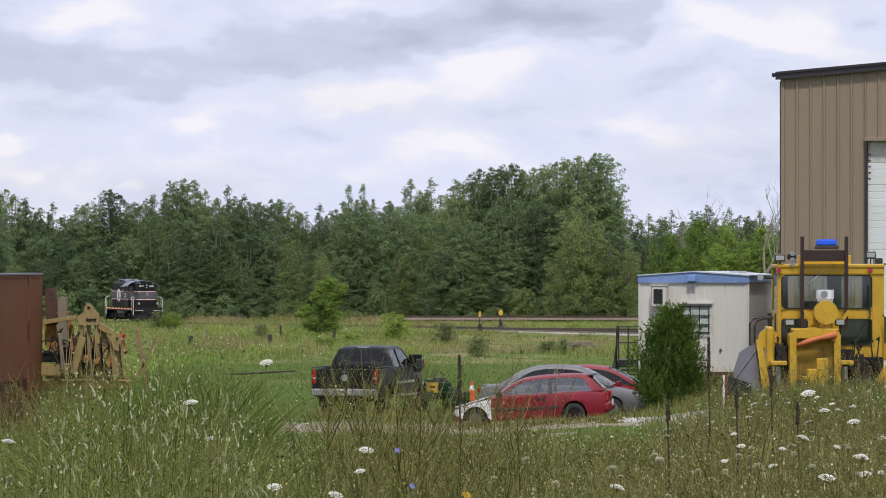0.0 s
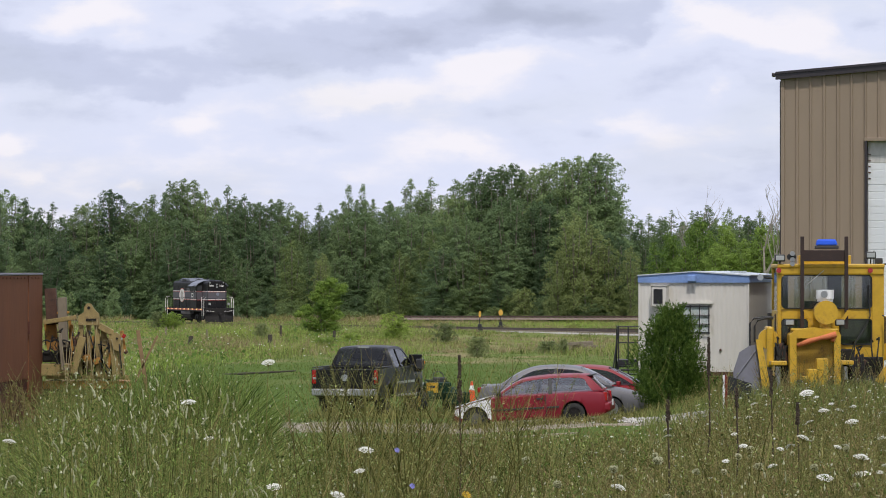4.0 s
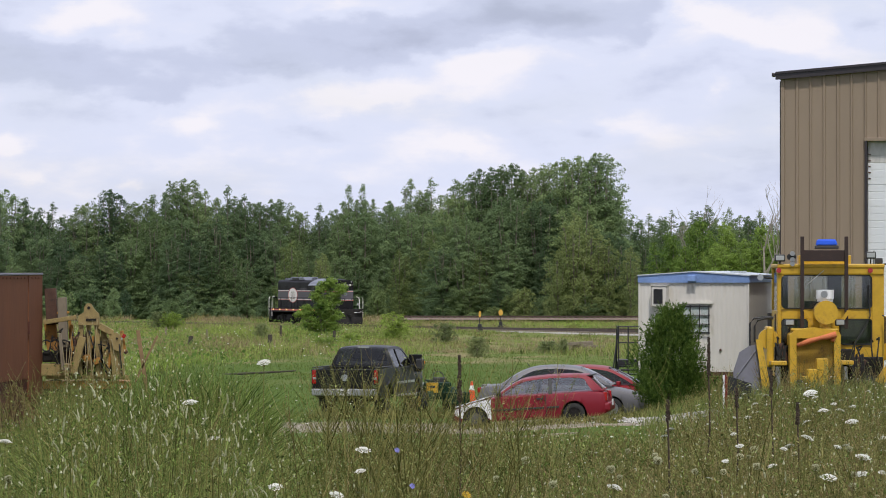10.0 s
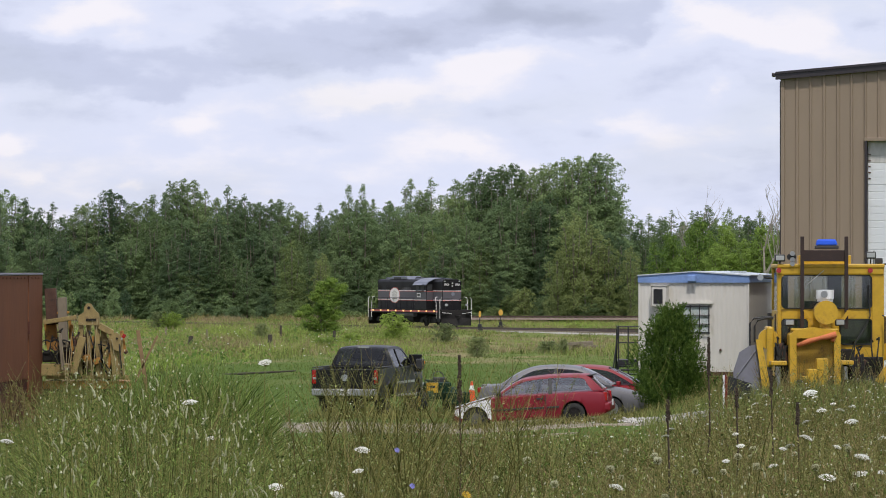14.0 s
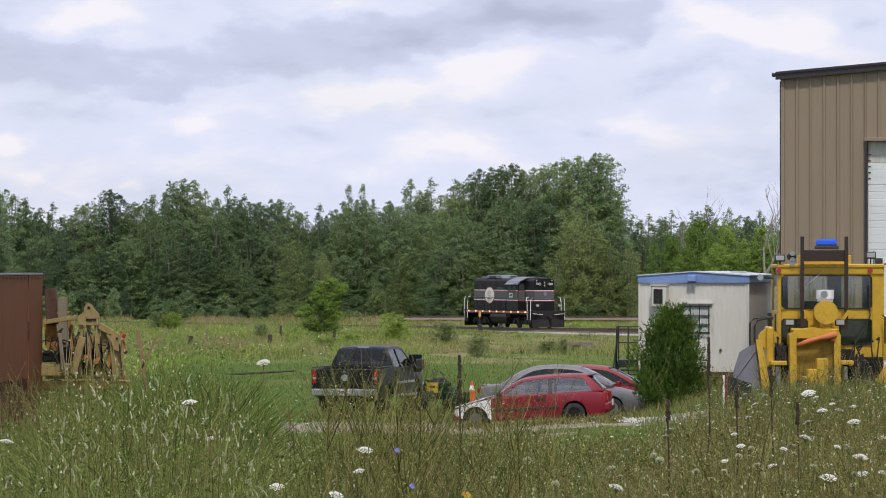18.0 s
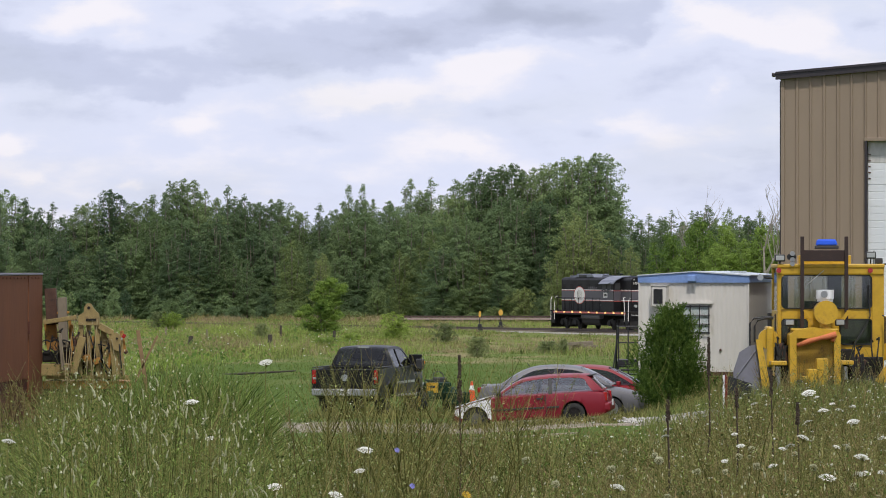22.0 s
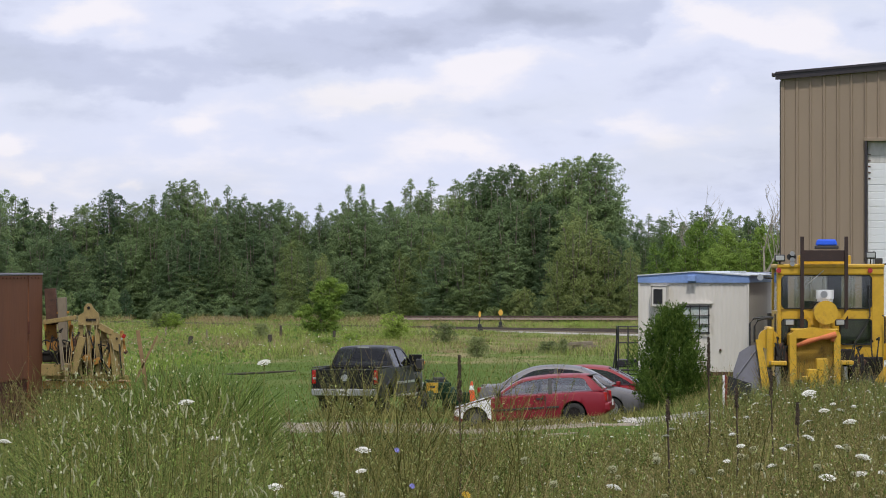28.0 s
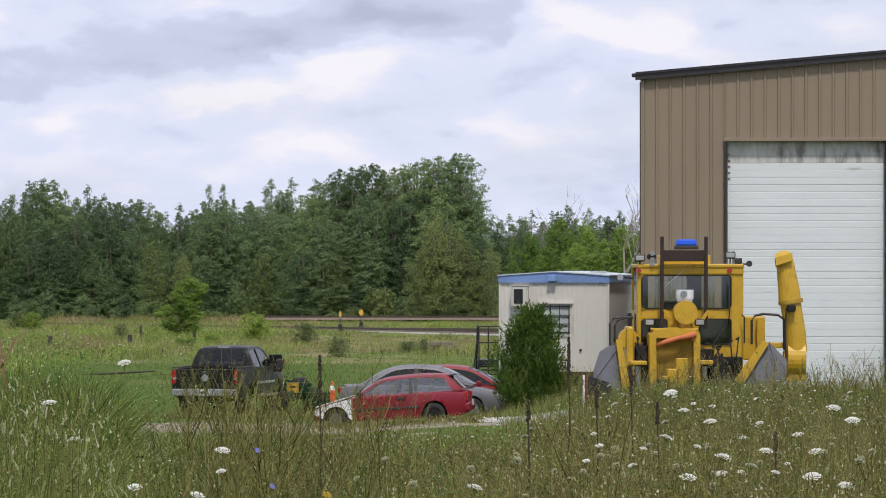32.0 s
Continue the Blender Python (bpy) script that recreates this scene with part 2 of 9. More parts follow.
def box(size, at, bevel=0.0, turn=None, bm=None, taper=1.0):
    """A box of full size, centred at `at`; taper narrows its top."""
    bm = bm or bmesh.new()
    sx, sy, sz = (v / 2 for v in size)
    vs = [Vector((x * sx * (taper if z > 0 else 1), y * sy * (taper if z > 0 else 1), z * sz)) for x in (-1, 1) for y in (-1, 1) for z in (-1, 1)]
    if turn:
        r = Euler([radians(a) for a in turn]).to_matrix()
        vs = [r @ v for v in vs]
    vs = [bm.verts.new(v + Vector(at)) for v in vs]
    fs = [bm.faces.new([vs[i] for i in q]) for q in ((0, 1, 3, 2), (4, 6, 7, 5), (0, 4, 5, 1), (2, 3, 7, 6), (0, 2, 6, 4), (1, 5, 7, 3))]
    if bevel:
        bmesh.ops.bevel(bm, geom=list({e for f in fs for e in f.edges}), offset=bevel, segments=2, affect="EDGES", profile=0.5)
    return bm


def tube(points, radius, seg=8, bm=None, radii=None, caps=True):
    """A round bar along points."""
    bm = bm or bmesh.new()
    pts = [Vector(p) for p in points]
    rings = []
    for i, p in enumerate(pts):
        d = (pts[min(i + 1, len(pts) - 1)] - pts[max(i - 1, 0)]).normalized()
        a = d.cross(Vector((0, 0, 1)) if abs(d.z) < 0.9 else Vector((1, 0, 0))).normalized()
        b = d.cross(a)
        r = radii[i] if radii else radius
        rings.append([bm.verts.new(p + (a * math.cos(k * 2 * math.pi / seg) + b * math.sin(k * 2 * math.pi / seg)) * r) for k in range(seg)])
    for u, v in zip(rings, rings[1:]):
        for k in range(seg):
            bm.faces.new((u[k], u[(k + 1) % seg], v[(k + 1) % seg], v[k]))
    if caps:
        bm.faces.new(rings[0][::-1]), bm.faces.new(rings[-1])
    return bm


def prism(outline, lo, hi, axis="y", bm=None, bevel=0.0):
    """An outline in the plane across `axis`, drawn out from lo to hi."""
    bm = bm or bmesh.new()

    def at(u, v, w):
        return {"x": (w, u, v), "y": (u, w, v), "z": (u, v, w)}[axis]
    a = [bm.verts.new(at(u, v, lo)) for u, v in outline]
    b = [bm.verts.new(at(u, v, hi)) for u, v in outline]
    k = len(outline)
    fs = [bm.faces.new(a), bm.faces.new(b[::-1])] + [bm.faces.new((a[i], b[i], b[(i + 1) % k], a[(i + 1) % k])) for i in range(k)]
    if bevel:
        bmesh.ops.bevel(bm, geom=list({e for f in fs for e in f.edges}), offset=bevel, segments=2, affect="EDGES", profile=0.5)
    return bm


def plate(corners, thick, bm=None):
    """A flat piece between corners, with thickness to both sides."""
    bm = bm or bmesh.new()
    c = [Vector(p) for p in corners]
    nrm = (c[1] - c[0]).cross(c[-1] - c[0]).normalized() * thick / 2
    a, b = [bm.verts.new(p - nrm) for p in c], [bm.verts.new(p + nrm) for p in c]
    k = len(c)
    bm.faces.new(a[::-1]), bm.faces.new(b)
    for i in range(k):
        bm.faces.new((a[i], a[(i + 1) % k], b[(i + 1) % k], b[i]))
    return bm


def raw(name, verts, faces, material, parent=None, label="", smooth=False):
    me = bpy.data.meshes.new(name)
    me.from_pydata(verts, [], faces)
    me.materials.append(material)
    if smooth:
        me.polygons.foreach_set("use_smooth", [True] * len(me.polygons))
    ob = new(name, me)
    if material.name.endswith("_glass"):
        ob.visible_shadow = False
    if parent:
        ob.parent = parent
    return tagged(ob, label)


def raw_quads(name, verts, material, parent=None, label=""):
    """Loose four-cornered leaves: verts (4 n, 3)."""
    me = bpy.data.meshes.new(name)
    n = len(verts) // 4
    me.vertices.add(4 * n)
    me.vertices.foreach_set("co", np.ascontiguousarray(verts, dtype=np.float32).ravel())
    me.loops.add(4 * n)
    me.loops.foreach_set("vertex_index", np.arange(4 * n, dtype=np.int32))
    me.polygons.add(n)
    me.polygons.foreach_set("loop_start", np.arange(0, 4 * n, 4, dtype=np.int32))
    me.update(calc_edges=True)
    me.materials.append(material)
    ob = new(name, me)
    if material.name.endswith("_glass"):
        ob.visible_shadow = False
    if parent:
        ob.parent = parent
    return tagged(ob, label)


def step(a, b, v):
    t = np.clip((v - a) / (b - a), 0, 1)
    return t * t * (3 - 2 * t)


def ground_z(x, y):
    """Height of the land: a bank by the camera, the yard, rises at both sides, a slow fall to the tracks."""
    x, y = np.asarray(x, float), np.asarray(y, float)
    z = 2.6 - 0.15 * step(10, 30, y) - 2.45 * step(30, 84, y)
    z = z + 0.75 * step(4.6, 8.2, x) * step(72, 92, y) * (1 - step(135, 190, y)) + 0.6 * step(5.5, 8.5, -x) * step(60, 85, y) * (1 - step(100, 135, y))
    z = z + 0.2 * step(0.4, 4.4, x) * step(97, 107, y) * (1 - step(119, 128, y))
    z = z - 0.95 * step(130, 345, y) - 0.75 * step(345, 460, y)
    z = z + 0.05 * np.sin(x * 0.8 + y * 0.13) * np.sin(y * 0.21 - x * 0.3) * step(130, 160, y)
    return z


def gz(x, y):
    return float(ground_z(x, y))
# ---- land ----
def make_ground():
    ys = np.concatenate([np.linspace(-60, 10, 12), np.linspace(12, 100, 90), np.linspace(101, 200, 70), np.linspace(203, 520, 110), np.geomspace(530, 4800, 30)])
    xs = np.concatenate([-np.geomspace(3000, 42, 24), np.linspace(-40, 40, 120), np.geomspace(42, 3000, 24)])
    X, Y = np.meshgrid(xs, ys)
    Z = ground_z(X, Y)
    rng = np.random.default_rng(5)
    Z += rng.normal(0, 0.02, Z.shape) * step(125, 150, Y)
    nx, ny = len(xs), len(ys)
    faces = [(j * nx + i, j * nx + i + 1, (j + 1) * nx + i + 1, (j + 1) * nx + i) for j in range(ny - 1) for i in range(nx - 1)]
    m = bpy.data.materials.new("meadow_ground")
    m.use_nodes = True
    nt = m.node_tree
    b = nt.nodes["Principled BSDF"]
    n, l = nt.nodes.new, nt.links.new
    tc = n("ShaderNodeTexCoord")

    def noise_of(scale, stretch, detail=6):
        mp, no = n("ShaderNodeMapping"), n("ShaderNodeTexNoise")
        mp.inputs["Scale"].default_value = stretch
        no.inputs["Scale"].default_value, no.inputs["Detail"].default_value = scale, detail
        l(tc.outputs["Object"], mp.inputs[0]), l(mp.outputs[0], no.inputs["Vector"])
        return no.outputs[0]

    def mixed(fac, a, c):
        mx = n("ShaderNodeMixRGB")
        for i, v in ((0, fac), (1, a), (2, c)):
            if isinstance(v, tuple):
                mx.inputs[i].default_value = (*v, 1)
            else:
                l(v, mx.inputs[i])
        return mx.outputs[0]

    def span(src, lo, hi):
        r = n("ShaderNodeMapRange")
        r.inputs[1].default_value, r.inputs[2].default_value = lo, hi
        r.interpolation_type = "SMOOTHSTEP"
        l(src, r.inputs[0])
        return r.outputs[0]

    fine, patch, broad = noise_of(9, (1, 1, 1)), noise_of(0.22, (1, 0.35, 1)), noise_of(0.06, (1, 0.25, 1))
    lawn = mixed(span(fine, 0.3, 0.7), (0.058, 0.10, 0.016), (0.10, 0.152, 0.03))
    lawn = mixed(span(patch, 0.52, 0.75), lawn, (0.135, 0.155, 0.048))
    field = mixed(span(fine, 0.3, 0.7), (0.075, 0.115, 0.024), (0.165, 0.205, 0.05))
    field = mixed(span(patch, 0.47, 0.63), field, (0.235, 0.20, 0.10))
    field = mixed(span(broad, 0.5, 0.7), field, (0.125, 0.19, 0.038))
    xyz = n("ShaderNodeSeparateXYZ")
    l(tc.outputs["Object"], xyz.inputs[0])
    wob = n("ShaderNodeMath")
    wob.operation, wob.inputs[1].default_value = "MULTIPLY_ADD", 60
    l(broad, wob.inputs[0]), l(xyz.outputs[1], wob.inputs[2])
    l(mixed(span(wob.outputs[0], 215, 240), lawn, field), b.inputs["Base Color"])
    b.inputs["Roughness"].default_value = 0.95
    b.inputs["Specular IOR Level"].default_value = 0.1
    bp = n("ShaderNodeBump")
    bp.inputs["Strength"].default_value, bp.inputs["Distance"].default_value = 0.8, 0.12
    l(fine, bp.inputs["Height"]), l(bp.outputs[0], b.inputs["Normal"])
    ob = raw("ground", [tuple(v) for v in np.stack([X, Y, Z], -1).reshape(-1, 3)], faces, m, smooth=True)
    tagged(ob, "gently falling meadow and mown grass round a yard", "ground", kind="structure")


make_ground()


# ---- trees ----
def clump_arrays(rng, clumps, size, fill=1.0, flat=0.72):
    """Leaves over the upper shell of many small clumps, (centre, radius) each: lit tops, dark gaps between."""
    P, N = [], []
    for c, s in clumps:
        n = max(14, int(fill * 1.9 * s * s / (size * size)))
        d = rng.normal(size=(n, 3))
        d /= np.linalg.norm(d, axis=1)[:, None]
        d[:, 2] = np.where(rng.uniform(0, 1, n) < 0.8, np.abs(d[:, 2]), d[:, 2])
        lump = 1 + 0.22 * np.sin(d[:, 0] * 5 + c[0] * 9) * np.sin(d[:, 1] * 5 + c[1] * 7)
        r = s * lump * (rng.uniform(0.55, 1.0, n) ** 0.5 + np.abs(rng.normal(0, 0.13, n)))
        P.append(np.array(c) + d * r[:, None] * np.array([1, 1, flat]))
        N.append(d + np.array([0, 0, 0.3]))
    p, out = np.concatenate(P), np.concatenate(N)
    count = len(p)
    out = out + rng.normal(0, 0.3, (count, 3))
    out /= np.linalg.norm(out, axis=1)[:, None]
    side = np.cross(out, rng.normal(size=(count, 3)))
    side /= np.linalg.norm(side, axis=1)[:, None]
    top = np.cross(out, side)
    s = (size * rng.uniform(0.6, 1.35, count))[:, None]
    v = np.stack([p - side * s, p - top * s * 0.6 + out * s * 0.2, p + side * s, p + top * s * 0.6 + out * s * 0.15], 1)
    return v.reshape(-1, 3)


def tree_proto(name, rng, height, width, low, leaf, material, leaders=5, spire=0.5, clump=0.75, fill=1.0, bark=None, label="", lobes=()):
    """A trunk, limbs to every leader, and a crown of many leaf clumps; spire: 0 round to 1 pointed; lobes: own (x, y, z, radius) masses instead of leaders."""
    th = thing(name, pose(0, -300, -50), label, "tree", "trees along the tracks")
    clumps, ends = [], []
    for q in range(0 if lobes else leaders):
        a = q * 2.4 + rng.uniform(-0.5, 0.5)
        off = width / 2 * (0.0 if q == 0 else rng.uniform(0.22, 0.66))
        top = height * (0.985 if q == 0 else 1 - (0.05 + 0.16 * spire) * (2 * off / width) - rng.uniform(0.0, 0.07))
        fat = width * rng.uniform(0.25, 0.34)
        lx, ly = math.cos(a) * off, math.sin(a) * off
        ends.append((lx, ly, top))
        n = int((top - low) / clump * 3.6)
        for i in range(n):
            k = ((i + rng.uniform(0, 1)) / n) ** 0.9
            round_top = math.sqrt(max(0.02, 1 - max(0.0, (k - 0.45) / 0.56) ** 2))
            reach = fat * ((1 - spire) * round_top + spire * (1.06 - k ** 2.0) * 1.05) * (1 + 0.25 * math.sin(k * 19 + q * 2))
            b, e = rng.uniform(0, 6.283), reach * rng.uniform(0.35, 1.05)
            s = clump * (1.05 - 0.55 * k ** 3) * rng.uniform(0.55, 1.2)
            clumps.append(((lx + math.cos(b) * e, ly + math.sin(b) * e, low + (top - low) * k * 0.985 - 0.3 * s), s))
        for i in range(9):
            d = rng.uniform(0, 1)
            clumps.append(((lx + rng.normal(0, 0.5) * d, ly + rng.normal(0, 0.5) * d, top - 1.1 * d), clump * rng.uniform(0.2, 0.42)))
    for x, y, z, r in lobes:
        ends.append((x, y, z))
        for i in range(int(10 * (r / clump) ** 2) + 5):
            d = Vector(rng.normal(size=3).tolist()).normalized() * r * rng.uniform(0.4, 0.85)
            clumps.append(((x + d.x, y + d.y, max(0.15, z + d.z)), clump * rng.uniform(0.55, 1.15)))
    bm = bmesh.new()
    n = 7
    lean = rng.uniform(-0.02, 0.02)
    tube([(lean * height * (i / n) ** 1.5, 0, height * 0.85 * i / n) for i in range(n + 1)], 1, 8, bm, [height * 0.014 * (1 - 0.85 * i / n) + 0.02 for i in range(n + 1)])
    for x, y, z in ends:
        zs = max(0.25, z * 0.3)
        tube([(lean * zs, 0, zs), (x * 0.7, y * 0.7, zs + (z - zs) * 0.4), (x, y, z * 0.96)], 1, 5, bm, [height * 0.008, height * 0.006, height * 0.002])
    part("trunk", bm, bark or BARK, th, smooth=True)
    raw_quads("crown", clump_arrays(rng, clumps, leaf, fill), material, th)
    return th


def place(proto, x, y, scale=1.0, wide=1.0, turn=0.0, first=None):
    ob = copy_thing(proto, pose(x, y, gz(x, y) - 0.1, 0, 0, turn) @ Matrix.Diagonal((wide, wide, scale, 1)))
    ob.scale = (wide, wide, scale)
    return ob


def discard(ob):
    for o in (*ob.children_recursive, ob):
        bpy.data.objects.remove(o)


def make_forest():
    rng = np.random.default_rng(11)
    wood = "full-leaved broadleaf tree in a dense green woodland edge"
    broad = [tree_proto("tree", rng, 15, w, 0.4, 0.09, mat, n, sp, 0.72, 0.9, label=wood) for w, mat, n, sp in ((7.5, LEAF_DARK, 6, 0.3), (8.5, LEAF_DARK, 7, 0.45), (7, LEAF_MID, 6, 0.35), (8, LEAF_DARK, 7, 0.2), (6.5, LEAF_MID, 5, 0.5))]
    spires = [tree_proto("tree", rng, 15, w, 0.4, 0.088, mat, n, 0.85, 0.7, 0.9, label="tall narrow-crowned tree at the edge of the wood") for w, mat, n in ((4.6, LEAF_DARK, 4), (5.4, LEAF_DARK, 5), (4.8, LEAF_MID, 4))]
    domes = [tree_proto("tree", rng, 15, w, 0.4, 0.09, mat, 9, 0.05, 0.72, 0.8, label=wood) for w, mat in ((8.5, LEAF_DARK), (7.5, LEAF_MID), (8, LEAF_DARK))]
    vine = tree_proto("tree", rng, 10, 5.0, 0.2, 0.10, LEAF_LIGHT, 6, 0.5, 0.75, 0.9, label="bright green vine-clad tree behind the trailer")
    pale = tree_proto("tree", rng, 11, 5.2, 0.6, 0.085, LEAF_PALE, 5, 0.7, 0.6, 0.6, label="thin yellow-green tree before the darker wood")
    # crest of the wood as (x, height, narrow): lower trees stand before and behind each
    crest = [(-51.7, 15.2, 0), (-49.5, 14.1, 0), (-46.2, 13.6, 1), (-43.7, 12.8, 0), (-42.2, 13.6, 0), (-39.5, 15.2, 0), (-36.6, 13.7, 0), (-34.6, 14.3, 0), (-32.4, 16, 0), (-30.6, 16.4, 0), (-28.1, 15.1, 0), (-25.6, 15.6, 1), (-23.6, 14.6, 0), (-21.6, 13.6, 0), (-19.6, 14, 0), (-17.4, 12.7, 0), (-14.6, 13.5, 1), (-12.7, 12.9, 0), (-11.2, 15.6, 1), (-9.5, 15.6, 1), (-6.3, 13.8, 0), (-3.8, 16.2, 1), (-1.4, 16.5, 1)]
    crest += [(-74, 14, 0), (-68, 15, 0), (-62, 13.4, 0), (-57, 15.2, 0)]
    block = [(1.2, 14.2, 0), (3.1, 16.4, 0), (5.4, 17.2, 0), (7.8, 17.7, 0), (10.3, 17.2, 0), (12.9, 17.9, 0), (15.3, 18.5, 0), (17.7, 18.7, 0), (19.1, 15.5, 1)]
    east = [(22.4, 12, 1), (24.5, 12.5, 0), (27.1, 12.9, 0), (29.6, 12.8, 0), (31.4, 13.5, 0), (33.9, 13.2, 0), (36.3, 12.3, 0), (37.6, 12.9, 1), (40, 12.1, 0)]
    east += [(46, 13.8, 0), (51, 14, 0), (57, 14, 0), (63, 13.6, 0), (70, 14, 0), (77, 14, 0)]

    def pick(kinds):
        return kinds[int(rng.integers(0, len(kinds)))]

    for rank, base in ((crest, 500), (block, 478), (east, 500)):
        for x, h, narrow in rank:
            h *= 1.03 if rank is not east else 1.01
            y = base + rng.uniform(-2, 2)
            place(pick(spires if narrow else domes if rank is block else broad + domes), x, y, h / 15, h / 15 * rng.uniform(0.78, 0.95), rng.uniform(0, 360))
            place(pick(broad), x + rng.uniform(-2.2, 2.2), y - rng.uniform(5, 8), h / 15 * rng.uniform(0.55, 0.84), h / 15 * rng.uniform(0.7, 0.9), rng.uniform(0, 360))
            place(pick(broad + spires), x + rng.uniform(-2, 2), y - rng.uniform(8, 11), h / 15 * rng.uniform(0.28, 0.6), 0.62 * h / 15, rng.uniform(0, 360))
            place(pick(broad), x + rng.uniform(-1.5, 1.5), y + rng.uniform(7, 12), h / 15 * rng.uniform(0.8, 0.9), 1.0 * h / 15, rng.uniform(0, 360))
            place(pick(broad), x + rng.uniform(-2, 2), y + rng.uniform(14, 20), h / 15 * rng.uniform(0.7, 0.84), 1.1 * h / 15, rng.uniform(0, 360))
    for x, h, y in ((23.6, 10.0, 442), (26.8, 11.4, 440), (29.4, 11.0, 442), (25.2, 8.4, 438), (28.2, 8.8, 437), (31.6, 9.2, 440), (35.0, 9.4, 437), (33.6, 10.8, 440), (36.4, 11.2, 438), (39.5, 11, 438), (43, 11, 438)):
        place(vine, x, y, h / 10, h / 10 * 0.9, rng.uniform(0, 360))
    # thinner, yellower trees in front of the block and in the dips
    for x, y, h in ((14.4, 463, 12.4), (16.4, 464, 11.0), (18.2, 464, 9.5), (12.6, 462, 8.2), (4.2, 470, 9.0), (-1.5, 484, 10.5), (-17.4, 485, 9.6), (-13.8, 484, 8.0), (-5.0, 485, 8.4), (20.6, 463, 8.6)):
        place(pale, x, y, h / 11, 0.9 * h / 11, rng.uniform(0, 360))
    # low growth under the edge of the wood
    low = [tree_proto("shrub", rng, 4, w, 0.05, 0.085, mat, n, 0.5, 0.5, 0.9, label="leafy green shrub at the edge of the wood") for w, mat, n in ((4.6, LEAF_MID, 6), (3.6, LEAF_DARK, 4), (4.2, LEAF_PALE, 5))]
    for i in range(58):
        x = -62 + i * 1.75 + rng.uniform(-0.9, 0.9)
        y = (486 if x < 1 or x > 22 else 465) + rng.uniform(-3, 3)
        ob = place(pick(low if x > 1 else low[:2]), x, y, rng.uniform(0.25, 1.1), rng.uniform(0.55, 1.0), rng.uniform(0, 360))
        tagged(ob, category="shrub", group="shrubs at the wood's edge")
    # single small trees and bushes in the meadow
    lone = tree_proto("small_tree", rng, 4.4, 4.0, 0.1, 0.055, YOUNG_LEAF, clump=0.26, label="irregular dense green young tree standing in the meadow",
                      lobes=[(0.72, 0, 4.1, 0.5), (1.45, 0.1, 3.65, 0.52), (0.05, 0.1, 3.75, 0.5), (-0.3, -0.1, 3.1, 0.55), (0.9, 0.2, 2.95, 0.75), (0.25, 0, 2.3, 0.9), (-1.0, 0, 2.0, 0.55),
                             (-1.6, 0.1, 1.75, 0.36), (1.25, 0, 1.7, 0.45), (-0.85, -0.2, 1.1, 0.7), (0.5, 0.1, 1.2, 0.85), (0.9, 0, 0.6, 0.55), (-0.25, 0.2, 0.5, 0.6)])
    place(lone, -9.15, 316, 1.0, 1.0, 0)
    bush = tree_proto("bush", rng, 2.2, 2.2, 0.05, 0.05, VINE_BUSH, 6, 0.2, 0.26, label="light green bush in the meadow")
    grey = tree_proto("bush", rng, 1.6, 2.0, 0.05, 0.05, SAGE_BUSH, 6, 0.1, 0.22, 0.8, label="low green bush among tall meadow grass")
    for kind, x, y, s, w in ((bush, -3.3, 277, 1.0, 1.0), (grey, 0.1, 280, 0.95, 0.9), (grey, -23.3, 350, 1.15, 1.3), (bush, -22.4, 349, 0.8, 0.9), (grey, -12.5, 290, 0.85, 0.65), (grey, 1.8, 222, 0.75, 0.75),
                             (grey, 5.8, 232, 0.5, 0.8), (bush, -7, 255, 0.38, 0.9), (grey, 6.6, 231, 0.6, 0.4), (bush, -5.6, 262, 0.45, 0.8)):
        tagged(place(kind, x, y, s, w, x * 40), category="bush")
    for k in (*broad, *spires, *domes, *low, vine, pale, lone, bush, grey):
        discard(k)


make_forest()
# ---- paints and metals ----
TAN = surface("tan_steel_siding", (0.245, 0.188, 0.134), 0.55, var=0.07, scale=0.7, bump=0.04, second=(0.21, 0.16, 0.112), amount=0.35, stretch=(1, 1, 0.15))
DARK_TRIM = surface("dark_brown_trim", (0.028, 0.022, 0.026), 0.45, var=0.2, bump=0.05)
DOOR_WHITE = surface("white_door_steel", (0.66, 0.68, 0.70), 0.5, var=0.05, scale=1.2, bump=0.04, second=(0.45, 0.44, 0.42), amount=0.25, stretch=(0.4, 1, 2))
SOOT = surface("sooty_white_steel", (0.50, 0.49, 0.47), 0.6, var=0.25, scale=1.3, bump=0.05, second=(0.20, 0.18, 0.165), amount=0.8, stretch=(1.2, 1, 0.35))
CREAM = surface("cream_aluminium", (0.61, 0.585, 0.545), 0.55, var=0.06, scale=0.9, bump=0.05, second=(0.44, 0.40, 0.33), amount=0.25, stretch=(1, 1, 0.2))
BLUE_TRIM = surface("faded_blue_fascia", (0.17, 0.27, 0.53), 0.55, var=0.14, scale=2, bump=0.06, second=(0.34, 0.41, 0.56), amount=0.45)
ROOF_PALE = surface("weathered_roof_sheet", (0.50, 0.55, 0.60), 0.5, var=0.12, scale=1.3, bump=0.1)
BLACK_STEEL = surface("black_steel", (0.018, 0.018, 0.02), 0.5, var=0.3, bump=0.1, second=(0.06, 0.035, 0.025), amount=0.3)
RUST = surface("rusty_steel", (0.085, 0.042, 0.028), 0.85, var=0.4, scale=5, bump=0.35, second=(0.04, 0.025, 0.02), amount=0.6)
RUST_BOX = surface("red_brown_steel", (0.165, 0.066, 0.033), 0.85, var=0.16, scale=0.8, bump=0.1, second=(0.125, 0.048, 0.026), amount=0.4, stretch=(1, 1, 0.3), gloss=0.2)
